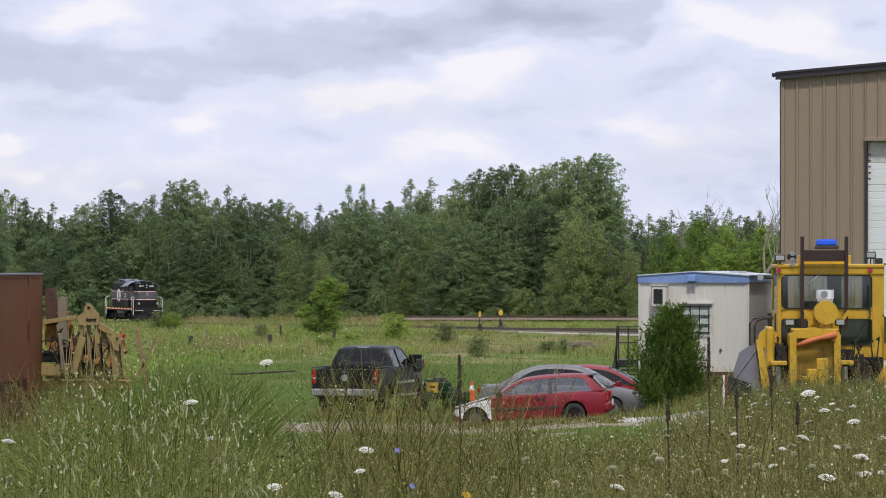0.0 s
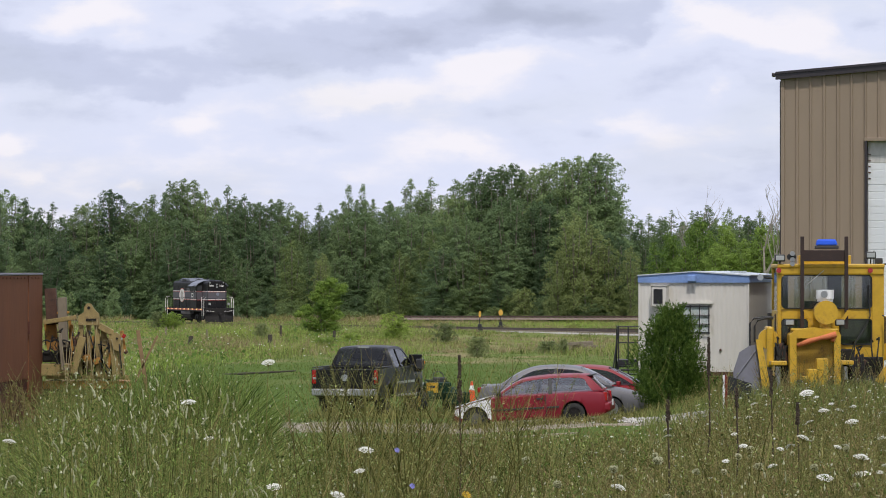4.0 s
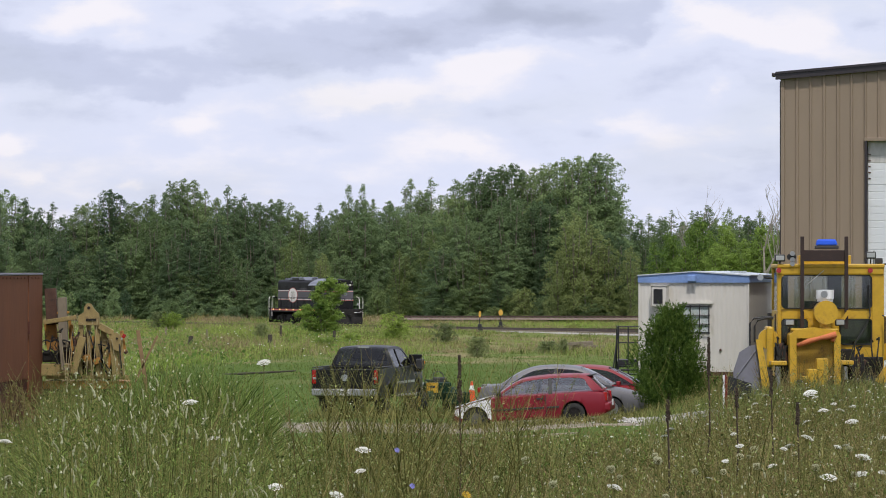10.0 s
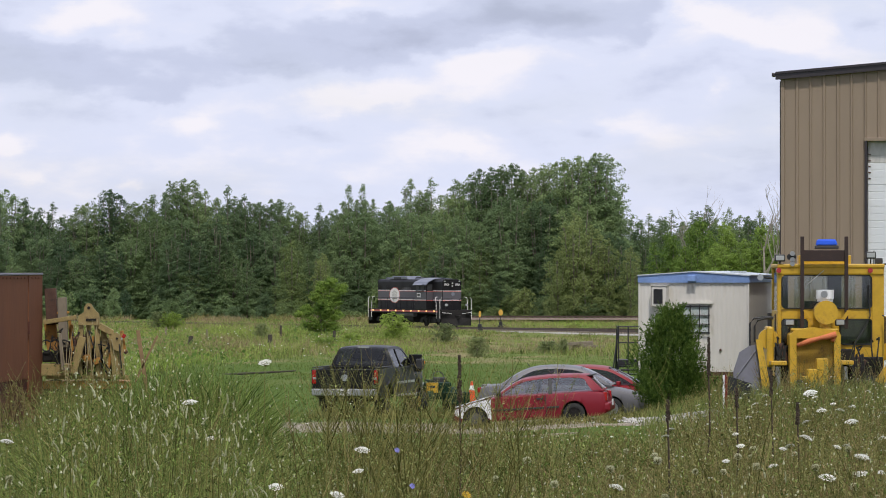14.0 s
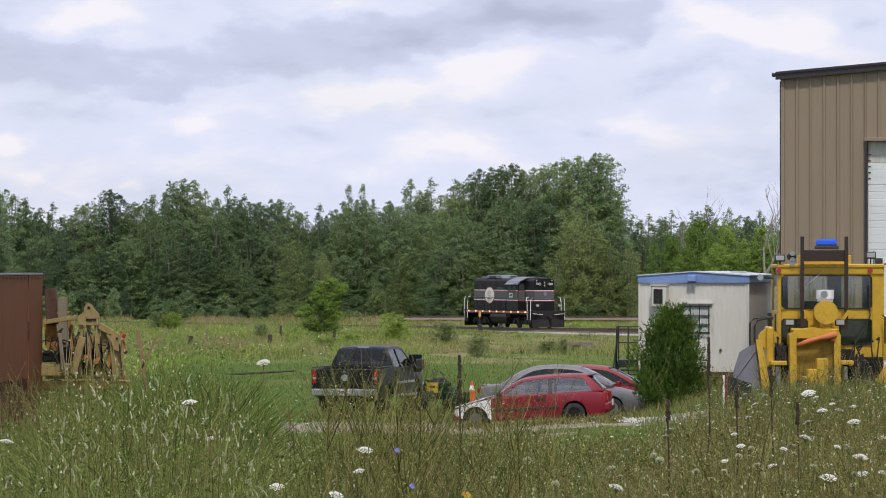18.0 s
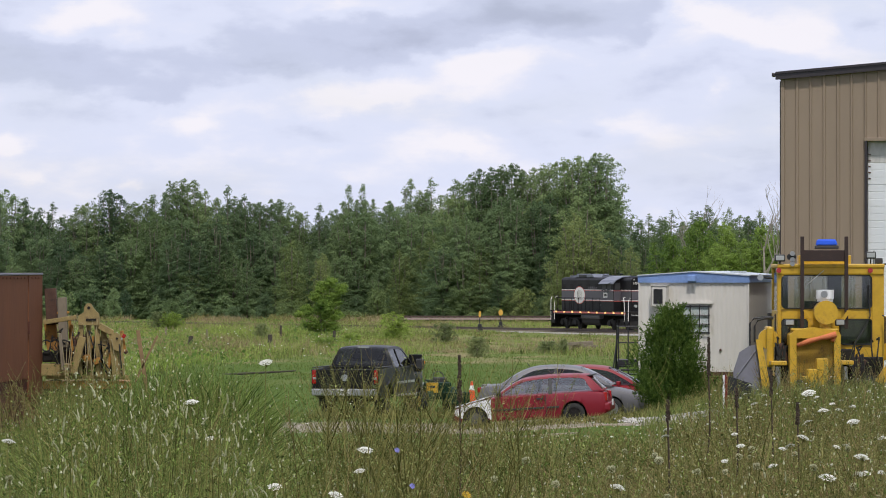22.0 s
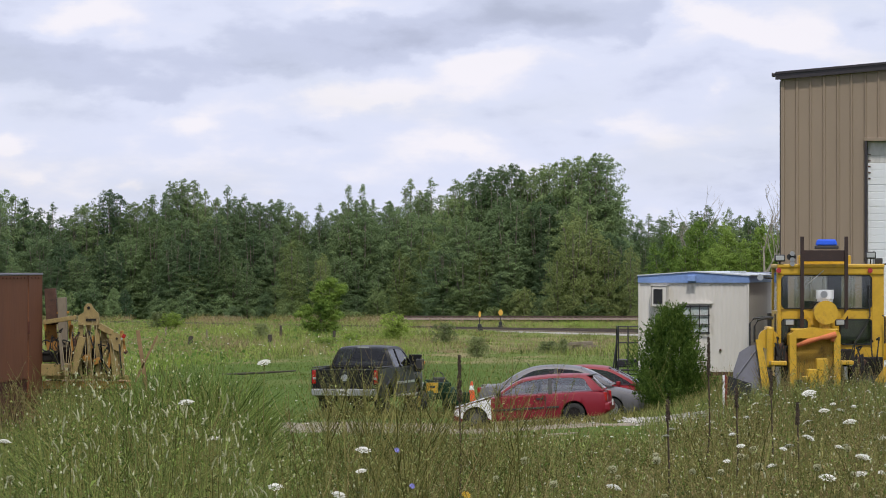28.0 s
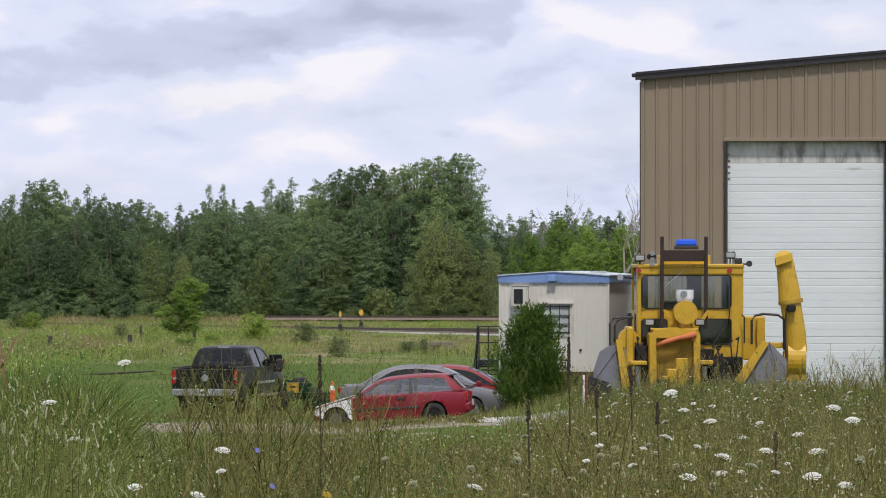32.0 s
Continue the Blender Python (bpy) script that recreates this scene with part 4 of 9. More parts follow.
# ---- locomotive: x forward, z from the rail ----
def make_loco():
    lo = thing("locomotive", pose(0, 0, 0), "black and grey diesel locomotive with red stripes, white oval emblem", "locomotive")
    HX0, HX1, CX0, CX1, SX1 = -6.95, 2.5, 2.5, 4.95, 6.95
    DECK, TOP = 1.5, 4.12

    def hood(a, b, name):
        prof = [(-0.9, DECK), (-0.9, TOP - 0.22), (-0.8, TOP - 0.08), (-0.55, TOP), (0.55, TOP), (0.8, TOP - 0.08), (0.9, TOP - 0.22), (0.9, DECK)]
        return part(name, prism(prof, a, b, "x", None, 0.03), LOCO_BLACK, lo, smooth=False)
    lh = hood(HX0, HX1, "long_hood")
    sh = hood(CX1, SX1, "short_hood")
    # bands and stripes, proud of the sheet
    for a, b, p in ((HX0, HX1, lh), (CX1, SX1, sh)):
        for y in (-0.906, 0.906):
            part("band", box((b - a - 0.06, 0.012, 0.76), ((a + b) / 2, y, 2.68)), LOCO_GREY, p)
            for z in (2.28, 3.08):
                part("stripe", box((b - a - 0.06, 0.018, 0.045), ((a + b) / 2, y, z)), LOCO_RED, p)
                part("stripe", box((b - a - 0.06, 0.018, 0.05), ((a + b) / 2, y, z + 0.048)), LOCO_WHITE, p)
    part("band", box((0.012, 1.72, 0.76), (SX1 + 0.006, 0, 2.68)), LOCO_GREY, sh)
    for z in (2.28, 3.08):
        part("stripe", box((0.018, 1.72, 0.045), (SX1 + 0.006, 0, z)), LOCO_RED, sh)
        part("stripe", box((0.018, 1.72, 0.04), (SX1 + 0.006, 0, z + 0.044)), LOCO_WHITE, sh)
    # hood doors and louvres
    for i in range(11):
        x = HX0 + 0.5 + i * 0.82
        for y in (-0.915, 0.915):
            part("access_door", box((0.74, 0.016, 0.66), (x, y, 1.88), 0.006), LOCO_BLACK, lh)
            if i % 2 == 0:
                bm = bmesh.new()
                for j in range(6):
                    box((0.6, 0.02, 0.03), (x, y, 3.25 + j * 0.06), 0, None, bm)
                part("louvre", bm, RUNNING, lh)
    # emblem: white oval with dark upright shapes
    for y, s in ((-0.92, -1), (0.92, 1)):
        em = part("emblem", tube([(0, 0, 0), (0, s * 0.012, 0)], 0.64, 32), LOCO_WHITE, lo, "white oval emblem")
        em.location, em.scale = (-3.2, y, 2.70), (1.65, 1, 1.0)
        ring = part("emblem_ring", tube([(0, 0, 0), (0, s * 0.006, 0)], 0.70, 32), LOCO_RED, lo, "dull red ring round the emblem")
        ring.location, ring.scale = (-3.2, y, 2.70), (1.65, 1, 1.0)
        bm = bmesh.new()
        for x, h in ((-0.36, 0.5), (-0.12, 0.74), (0.12, 0.74), (0.36, 0.5)):
            box((0.06, 0.012, h * 0.9), (-3.2 + x, y + s * 0.02, 2.78), 0, None, bm)
        box((1.1, 0.012, 0.06), (-3.2, y + s * 0.02, 2.40), 0, None, bm)
        part("emblem_figure", bm, WOOD_GREY, lo)
        bars(lo, "lettering", 5, 1.9, 0.22, (-0.6, y, 3.28), LOCO_GREY)
        bars(lo, "lettering", 3, 0.7, 0.12, (1.3, y, 1.95), LOCO_GREY)
    # cab
    cab_prof = [(-1.52, DECK), (-1.52, 3.66), (-1.38, 3.86), (-0.8, 4.10), (0, 4.18), (0.8, 4.10), (1.38, 3.86), (1.52, 3.66), (1.52, DECK)]
    cab = part("cab", prism(cab_prof, CX0, CX1, "x", None, 0.02), LOCO_BLACK, lo)
    roof_top = [(-1.66, 3.60), (-1.62, 3.72), (-1.42, 3.91), (-0.82, 4.17), (0, 4.25), (0.82, 4.17), (1.42, 3.91), (1.62, 3.72), (1.66, 3.60), (1.6, 3.60), (1.38, 3.87), (0.8, 4.12), (0, 4.20), (-0.8, 4.12), (-1.38, 3.87), (-1.6, 3.60)]
    part("cab_roof", prism(roof_top, CX0 - 0.12, CX1 + 0.2, "x"), LOCO_ROOF, cab, "grey arched cab roof")
    for y in (-1.526, 1.526):
        part("band", box((CX1 - CX0 - 0.04, 0.012, 0.76), ((CX0 + CX1) / 2, y, 2.68)), LOCO_GREY, cab)
        for z in (2.28, 3.08):
            part("stripe", box((CX1 - CX0 - 0.04, 0.018, 0.045), ((CX0 + CX1) / 2, y, z)), LOCO_RED, cab)
            part("stripe", box((CX1 - CX0 - 0.04, 0.018, 0.05), ((CX0 + CX1) / 2, y, z + 0.048)), LOCO_WHITE, cab)
        for x in (3.15, 4.1):
            part("cab_window", box((0.72, 0.02, 0.58), (x, y, 3.42), 0.01), PLASTIC, cab, "dark cab side window")
        part("arm_rest", box((1.8, 0.12, 0.05), (3.65, y * 1.03, 3.1), 0.01), LOCO_BLACK, cab)
        part("sun_visor", plate([(2.7, y, 3.76), (4.6, y, 3.76), (4.6, y * 1.22, 3.62), (2.7, y * 1.22, 3.62)], 0.02), LOCO_ROOF, cab)
        part("number_panel", box((0.75, 0.012, 0.38), (3.4, y * 1.008, 2.74)), LOCO_WHITE, cab, "white panel with dark marks")
        bars(cab, "number_marks", 4, 0.55, 0.2, (3.4, y * 1.016, 2.74), LOCO_BLACK)
    for y in (-1.2, 1.2):
        part("front_window", box((0.02, 0.46, 0.6), (CX1 + 0.012, y, 3.4), 0.01), PLASTIC, cab, "dark cab front window")
        part("band", box((0.012, 0.56, 0.74), (CX1 + 0.006, y, 2.68)), LOCO_GREY, cab)
        for z in (2.28, 3.08):
            part("stripe", box((0.018, 0.56, 0.05), (CX1 + 0.006, y, z)), LOCO_RED, cab)
    # nose fittings
    X = SX1 + 0.02
    hl = part("headlight", box((0.12, 0.3, 0.56), (X + 0.02, 0, 3.66), 0.03), LOCO_BLACK, sh)
    for z in (3.54, 3.78):
        part("lens", tube([(X + 0.07, 0, z), (X + 0.095, 0, z)], 0.075, 16), LENS_WHITE, hl)
    for y in (-0.52, 0.52):
        nb = part("number_board", box((0.06, 0.56, 0.24), (X, y, 3.66), 0.01), LOCO_BLACK, sh)
        cu = bpy.data.curves.new("digits", "FONT")
        cu.body, cu.size, cu.align_x, cu.align_y, cu.extrude = "1001", 0.26, "CENTER", "CENTER", 0.003
        t = new("digits", cu)
        t.parent = nb
        t.matrix_local = Matrix.Translation((X + 0.036, y, 3.66)) @ Matrix(((0, 0, 1, 0), (1, 0, 0, 0), (0, 1, 0, 0), (0, 0, 0, 1)))
        cu.materials.append(LOCO_WHITE)
        part("class_lamp", tube([(X, y * 1.3, 3.95), (X + 0.06, y * 1.3, 3.95)], 0.06, 12), LENS_WHITE, sh)
    part("nose_badge", tube([(X, 0.1, 2.85), (X + 0.02, 0.1, 2.85)], 0.16, 16), LOCO_ROOF, sh)
    # roof gear
    bulge = part("brake_hatch", prism([(-4.6, TOP - 0.02), (-4.2, TOP + 0.26), (-1.2, TOP + 0.26), (-0.7, TOP - 0.02)], -0.72, 0.72, "y", None, 0.04), LOCO_ROOF, lo, "raised grey roof hatch")
    part("intake", box((1.5, 0.03, 0.2), (-3.0, -0.735, TOP + 0.08)), PLASTIC, bulge)
    for x in (-6.2, -5.3, 0.2, 1.2):
        part("fan", tube([(x, 0, TOP - 0.02), (x, 0, TOP + 0.14)], 0.42, 18), LOCO_ROOF, lo)
    part("exhaust_stack", box((0.5, 0.3, 0.22), (-0.1, 0, TOP + 0.1), 0.02), RUNNING, lo)
    part("horn", tube([(2.1, 0.3, TOP), (2.1, 0.3, TOP + 0.25), (2.6, 0.3, TOP + 0.25)], 0.05, 8), LOCO_BLACK, lo)
    # platform and sill
    part("platform", box((15.7, 3.0, 0.12), (0, 0, DECK - 0.06), 0.01), RUNNING, lo)
    for y in (-1.44, 1.44):
        sill = part("sill", box((14.6, 0.10, 0.26), (0, y, DECK - 0.20)), LOCO_BLACK, lo)
        s = 1 if y > 0 else -1
        part("sill_stripe", box((14.5, 0.012, 0.13), (0, y + s * 0.055, DECK - 0.15)), LOCO_RED, sill, "dull red sill stripe")
        # amber sill markers, given emission of their own to look bright
        for i in range(9):
            part("step_light", box((0.30, 0.03, 0.13), (-6.6 + i * 1.65, y + s * 0.07, DECK - 0.13), 0.01), GLOW_AMBER, sill, "small glowing amber marker on the sill")
    # handrails: stanchions along the walkways, white grabs at the corners
    for y in (-1.42, 1.42):
        bm = tube([(-6.6, y, 2.5), (2.2, y, 2.5)], 0.02, 6)
        for i in range(7):
            tube([(-6.5 + i * 1.42, y, DECK), (-6.5 + i * 1.42, y, 2.5)], 0.018, 6, bm)
        part("side_rail", bm, LOCO_BLACK, lo)
        for x, d in ((7.75, -1), (-7.75, 1)):
            bm = tube([(x + d * 0.75, y * 1.05, 0.75), (x + d * 0.78, y * 1.05, 2.1), (x + d * 0.95, y * 1.05, 2.55), (x + d * 1.0, y * 0.9, 2.6)], 0.024, 8)
            part("corner_grab", bm, LOCO_WHITE, lo, "white corner handrail")
            part("corner_grab", tube([(x, y * 1.05, 0.75), (x, y * 1.05, 2.35), (x - d * 0.1, y * 0.95, 2.55)], 0.024, 8), LOCO_WHITE, lo)
            stp = part("step_well", box((0.7, 0.3, 1.0), (x + d * 0.38, y * 0.93, 0.95), 0.02), LOCO_BLACK, lo)
            for k in range(3):
                part("step", box((0.62, 0.36, 0.03), (x + d * 0.38, y * 0.96, 0.5 + k * 0.33)), RUNNING, stp)
    for x, d in ((7.82, 1), (-7.82, -1)):
        for y in (-1, 1):
            part("end_rail", tube([(x, y * 1.3, DECK), (x, y * 1.3, 2.45), (x, y * 0.35, 2.45), (x, y * 0.35, DECK)], 0.022, 6), LOCO_BLACK, lo)
        part("pilot", box((0.12, 2.7, 0.9), (x, 0, 1.0), 0.02), RUNNING, lo)
        for k in (-1, 1):
            part("snow_plate", plate([(x + d * 0.55, 0, 0.14), (x + d * 0.1, k * 1.4, 0.14), (x + d * 0.06, k * 1.4, 0.72), (x + d * 0.34, 0, 0.86)], 0.03), RUNNING, lo)
            part("foot_board", box((0.3, 0.6, 0.05), (x + d * 0.1, k * 1.1, 1.1), 0.01), LOCO_BLACK, lo)
            part("cut_lever", tube([(x + d * 0.12, k * 1.35, 1.25), (x + d * 0.2, k * 0.5, 1.18)], 0.018, 6), LOCO_WHITE, lo)
        part("coupler", box((0.7, 0.24, 0.3), (x + d * 0.42, 0, 0.88), 0.05), RUNNING, lo)
        part("hose", tube([(x + d * 0.1, 0.5, 0.95), (x + d * 0.3, 0.5, 0.7), (x + d * 0.3, 0.42, 0.45)], 0.025, 6), RUBBER, lo)
        for y in (-0.95, 0.95) if d > 0 else ():
            part("ditch_light", tube([(x + d * 0.02, y, 1.92), (x + d * 0.16, y, 1.92)], 0.115, 16), LENS_WHITE, lo, "round white ditch light")
            part("light_post", box((0.05, 0.06, 0.35), (x, y, 1.65)), LOCO_BLACK, lo)
    # tank, air reservoir, trucks
    part("fuel_tank", prism([(-1.25, 0.55), (-1.0, 0.35), (1.0, 0.35), (1.25, 0.55), (1.3, 1.0), (1.1, 1.2), (-1.1, 1.2), (-1.3, 1.0)], -1.9, 1.6, "x", None, 0.04), RUNNING, lo)
    for y in (-1.2, 1.2):
        part("air_reservoir", tube([(-1.8, y, 1.05), (1.9, y, 1.05)], 0.2, 14), LOCO_GREY, lo, "grey cylindrical air reservoir")
    axles = []
    for tx in (-4.75, 4.75):
        tk = part("truck", box((2.0, 1.6, 0.35), (tx, 0, 0.75), 0.05), RUNNING, lo)
        for y in (-1.05, 1.05):
            bm = prism([(tx - 2.0, 0.55), (tx - 1.7, 0.82), (tx - 0.8, 0.88), (tx - 0.5, 0.6), (tx + 0.5, 0.6), (tx + 0.8, 0.88), (tx + 1.7, 0.82), (tx + 2.0, 0.55), (tx + 2.0, 0.42), (tx + 1.0, 0.5), (tx + 0.6, 0.34), (tx - 0.6, 0.34), (tx - 1.0, 0.5), (tx - 2.0, 0.42)], y - 0.08, y + 0.08)
            part("side_frame", bm, RUNNING, tk)
            for s in (-1.37, 1.37):
                part("journal_box", box((0.36, 0.18, 0.36), (tx + s, y * 1.08, 0.52), 0.03), RUNNING, tk)
            for s in (-0.3, 0.3):
                part("spring", tube([(tx + s, y * 1.07, 0.34), (tx + s, y * 1.07, 0.8)], 0.11, 10), RUNNING, tk)
        for s in (-1.37, 1.37):
            bm = tube([(0, -0.85, 0), (0, 0.85, 0)], 0.09, 10)
            for y in (-0.76, 0.76):
                tube([(0, y - 0.06, 0), (0, y + 0.06, 0)], 0.508, 26, bm)
                for k in range(3):
                    a = k * 2.094
                    tube([(math.cos(a) * 0.28, y * 1.0 - 0.08, math.sin(a) * 0.28), (math.cos(a) * 0.28, y + 0.08, math.sin(a) * 0.28)], 0.07, 8, bm)
            ax = part("wheelset", bm, RUNNING, tk)
            ax.location = (tx + s, 0, 0.508)
            axles.append(ax)
    return lo, axles


LOCO, LOCO_AXLES = make_loco()
# where the locomotive's middle is, second by second, on a curving siding: (x, y, heading in degrees)
TRACK = [(0, -31.98, 435.36, -74.89), (1, -29.99, 430.64, -72.24), (2, -27.96, 425.91, -71.81), (3, -25.99, 421.13, -72.14), (4, -24.1, 416.32, -72.44),
         (5, -22.24, 411.51, -72.22), (6, -20.36, 406.72, -71.46), (7, -18.39, 401.98, -70.28), (8, -16.31, 397.3, -68.86), (9, -14.1, 392.68, -67.34),
         (10, -11.77, 388.11, -65.97), (11, -9.34, 383.58, -65.0), (12, -6.88, 379.04, -64.6), (13, -4.45, 374.48, -64.87), (14, -2.11, 369.86, -65.63),
         (15, 0.1, 365.17, -66.7), (16, 2.16, 360.41, -67.88), (17, 4.07, 355.58, -69.05), (18, 5.87, 350.72, -69.95), (19, 7.61, 345.83, -70.33),
         (20, 9.33, 340.96, -70.2), (21, 11.06, 336.11, -69.64), (22, 12.83, 331.29, -68.93), (23, 14.62, 326.46, -68.71), (24, 16.27, 321.56, -70.25),
         (26, 20.01, 311.96, -68.71), (28, 23.75, 302.37, -68.71), (30, 27.49, 292.77, -68.71), (32, 31.23, 283.17, -68.71)]


def rail_z(y):
    return -0.62 - (y - 337) * 0.0064
# ---- snow blower: x to its left flank as seen from its nose, y backwards, z from the ground ----
def make_blower():
    x0, y0 = 9.2, 100.6
    z0 = gz(9.2, 101)
    sb = thing("snow_blower", pose(x0, y0, z0), "parked yellow self-propelled snow blower with cab, plough wings and chute", "snow blower")
    U = 0.01354

    def h(v):
        return 4.25 - z0 - (v - 475) * U

    def w(u):
        return (u - 1216) * U
    # cab shell: four walls with window openings, roof
    CW0, CW1, CB, CT, CY0, CY1 = w(1129), w(1318), h(668), h(470), 0.55, 2.3
    cab = new("cab")
    cab.parent = sb
    # front wall built round its three windows
    def wall_piece(a, b, lo, hi):
        part("cab_panel", box((b - a, 0.06, hi - lo), ((a + b) / 2, CY0, (lo + hi) / 2), 0.012), YELLOW, cab)
    wl, wr = w(1136), w(1297)
    wall_piece(CW0, wl, h(668), h(486)), wall_piece(wr, CW1, h(668), h(486))
    part("cab_panel", box((CW1 - CW0, 0.12, h(470) - h(487)), ((CW0 + CW1) / 2, CY0 - 0.01, (h(470) + h(487)) / 2), 0.035), YELLOW, cab)
    wall_piece(wl, wr, h(565), h(547))
    wall_piece(w(1183), w(1240), h(668), h(565))
    wall_piece(wl, w(1183), h(668), h(613)), wall_piece(w(1240), wr, h(668), h(611))
    for a, b, lo, hi in ((wl, wr, 547, 487), (wl, w(1183), 613, 565), (w(1240), wr, 611, 565)):
        bm = bmesh.new()
        t = 0.028
        for c, s in ((((a + b) / 2, CY0 - 0.04, h(lo) + t / 2), (b - a, 0.05, t)), (((a + b) / 2, CY0 - 0.04, h(hi) - t / 2), (b - a, 0.05, t)), ((a + t / 2, CY0 - 0.04, (h(lo) + h(hi)) / 2), (t, 0.05, h(hi) - h(lo))), ((b - t / 2, CY0 - 0.04, (h(lo) + h(hi)) / 2), (t, 0.05, h(hi) - h(lo)))):
            box(s, c, 0.008, None, bm)
        g = 0.075 if hi < 500 else 0.055
        for ex, sx in ((a, 1), (b, -1)):
            for ez, sz in ((h(lo), 1), (h(hi), -1)):
                arc = [(ex, ez), (ex + sx * g * 1.3, ez)] + [(ex + sx * g * (1.3 - 1.3 * math.sin(q)), ez + sz * g * (1.3 - 1.3 * math.cos(q))) for q in (0.4, 0.8, 1.2)] + [(ex, ez + sz * g * 1.3)]
                part("window_corner", prism(arc, CY0 - 0.072, CY0 + 0.02), YELLOW, cab)
        part("window_seal", bm, RUBBER, cab)
        part("window_pane", box((b - a - 0.02, 0.01, h(hi) - h(lo) - 0.02), ((a + b) / 2, CY0, (h(lo) + h(hi)) / 2)), GLASS, cab)
    for x in (CW0 + 0.03, CW1 - 0.03):
        part("cab_panel", box((0.06, CY1 - CY0, h(550) - CB), (x, (CY0 + CY1) / 2 + 0.03, (h(550) + CB) / 2), 0.012), YELLOW, cab)
        part("side_glass", box((0.012, CY1 - CY0 - 0.3, h(484) - h(550)), (x, (CY0 + CY1) / 2, (h(484) + h(550)) / 2)), GLASS, cab)
        for y in (CY0 + 0.1, CY1 - 0.1):
            part("cab_post", box((0.07, 0.14, h(475) - h(550)), (x, y, (h(475) + h(550)) / 2), 0.015), YELLOW, cab)
    part("rear_wall", box((CW1 - CW0, 0.06, h(556) - CB), (0, CY1, (h(556) + CB) / 2)), INTERIOR, cab)
    part("rear_glass", box((1.5, 0.012, h(490) - h(556)), (0.12, CY1, (h(490) + h(556)) / 2)), GLASS, cab)
    for x in (CW0 + 0.25, w(1242), CW1 - 0.2):
        part("rear_post", box((0.34 if x > 0.1 and x < 0.6 else 0.3, 0.06, h(475) - h(556)), (x, CY1, (h(475) + h(556)) / 2)), GREY_STEEL, cab)
    part("cab_roof", box((CW1 - CW0 + 0.02, CY1 - CY0 + 0.2, 0.10), ((CW0 + CW1) / 2, (CY0 + CY1) / 2, h(471)), 0.03), YELLOW, cab)
    part("cab_floor", box((CW1 - CW0 - 0.1, CY1 - CY0, 0.06), (0, (CY0 + CY1) / 2, h(640))), INTERIOR, cab)
    part("cab_liner", box((CW1 - CW0 - 0.14, 0.04, h(556) - h(640)), (0, CY0 + 0.45, (h(556) + h(640)) / 2)), INTERIOR, cab)
    part("seat", box((0.55, 0.55, 0.14), (-0.2, 1.5, h(590)), 0.04), INTERIOR, cab)
    part("seat_back", box((0.52, 0.14, 0.7), (-0.2, 1.8, h(560)), 0.04), INTERIOR, cab)
    part("steering_wheel", tube([(-0.2 + 0.22 * math.cos(a), 1.05 + 0.1 * math.sin(a), h(560) + 0.18 * math.sin(a)) for a in (k * 0.6283 for k in range(11))], 0.02, 6), PLASTIC, cab)
    part("wiper", tube([(w(1211), CY0 - 0.09, h(479)), (w(1180), CY0 - 0.08, h(505))], 0.012, 6), CHROME, cab)
    for x in (w(1131), w(1293)):
        part("marker_lamp", tube([(x, CY0 - 0.05, h(479)), (x, CY0 - 0.13, h(479))], 0.06, 14), LENS_RED, cab, "round red marker lamp")
    # roof gear
    part("roof_box", box((w(1262) - w(1170), 0.6, h(452) - h(470)), ((w(1262) + w(1170)) / 2, 1.2, (h(452) + h(470)) / 2), 0.02), YELLOW, sb)
    part("beacon_base", box((w(1241) - w(1199), 0.25, 0.09), (w(1220), 1.1, h(438)), 0.02), PLASTIC, sb)
    part("beacon", box((w(1239) - w(1200), 0.24, 0.15), (w(1220), 1.1, h(429)), 0.04, None, None, 0.85), BLUE_GLASS, sb, "blue beacon on the cab roof")
    # two rusty posts with a plank between
    for u in (1171, 1249):
        bm = box((0.085, 0.06, h(419) - h(582)), (w(u), 0.18, (h(419) + h(582)) / 2), 0.008)
        box((0.02, 0.14, h(419) - h(582)), (w(u) - 0.03, 0.2, (h(419) + h(582)) / 2), 0.004, None, bm)
        part("post", bm, DARK_RUST, sb, "rusty upright channel post")
    part("cross_plank", box((w(1253) - w(1172), 0.09, h(443) - h(463)), (w(1212), 0.24, h(453)), 0.012), DARK_RUST, sb, "rusty cross plank between the posts")
    # lamps and horn
    for u, v, s in ((1133, 457, 1.0), (1294, 452, 1.0), (1148, 571, 0.95), (1237, 571, 0.95)):
        y = 0.45 if v < 500 else 0.1
        lamp = part("work_lamp", box((0.25 * s, 0.12, 0.17 * s), (w(u), y, h(v)), 0.03), PLASTIC, sb)
        part("lens", box((0.2 * s, 0.02, 0.115 * s), (w(u), y - 0.062, h(v)), 0.012), LENS_WHITE, lamp)
        part("stalk", tube([(w(u), y, h(v) - 0.08), (w(u), y + 0.05, h(v) - 0.22)], 0.02, 6), BLACK_STEEL, lamp)
    for u in (1151, 1157):
        part("horn", tube([(w(u), 0.5, h(455)), (w(u), 0.95, h(455))], 0.05, 10, None, [0.075, 0.03]), BLACK_STEEL, sb)
    for v in (449, 460, 467):
        part("horn_bell", tube([(w(1155), 0.4, h(v)), (w(1155), 0.55, h(v))], 0.05, 12, None, [0.06, 0.03]), ALLOY, sb)
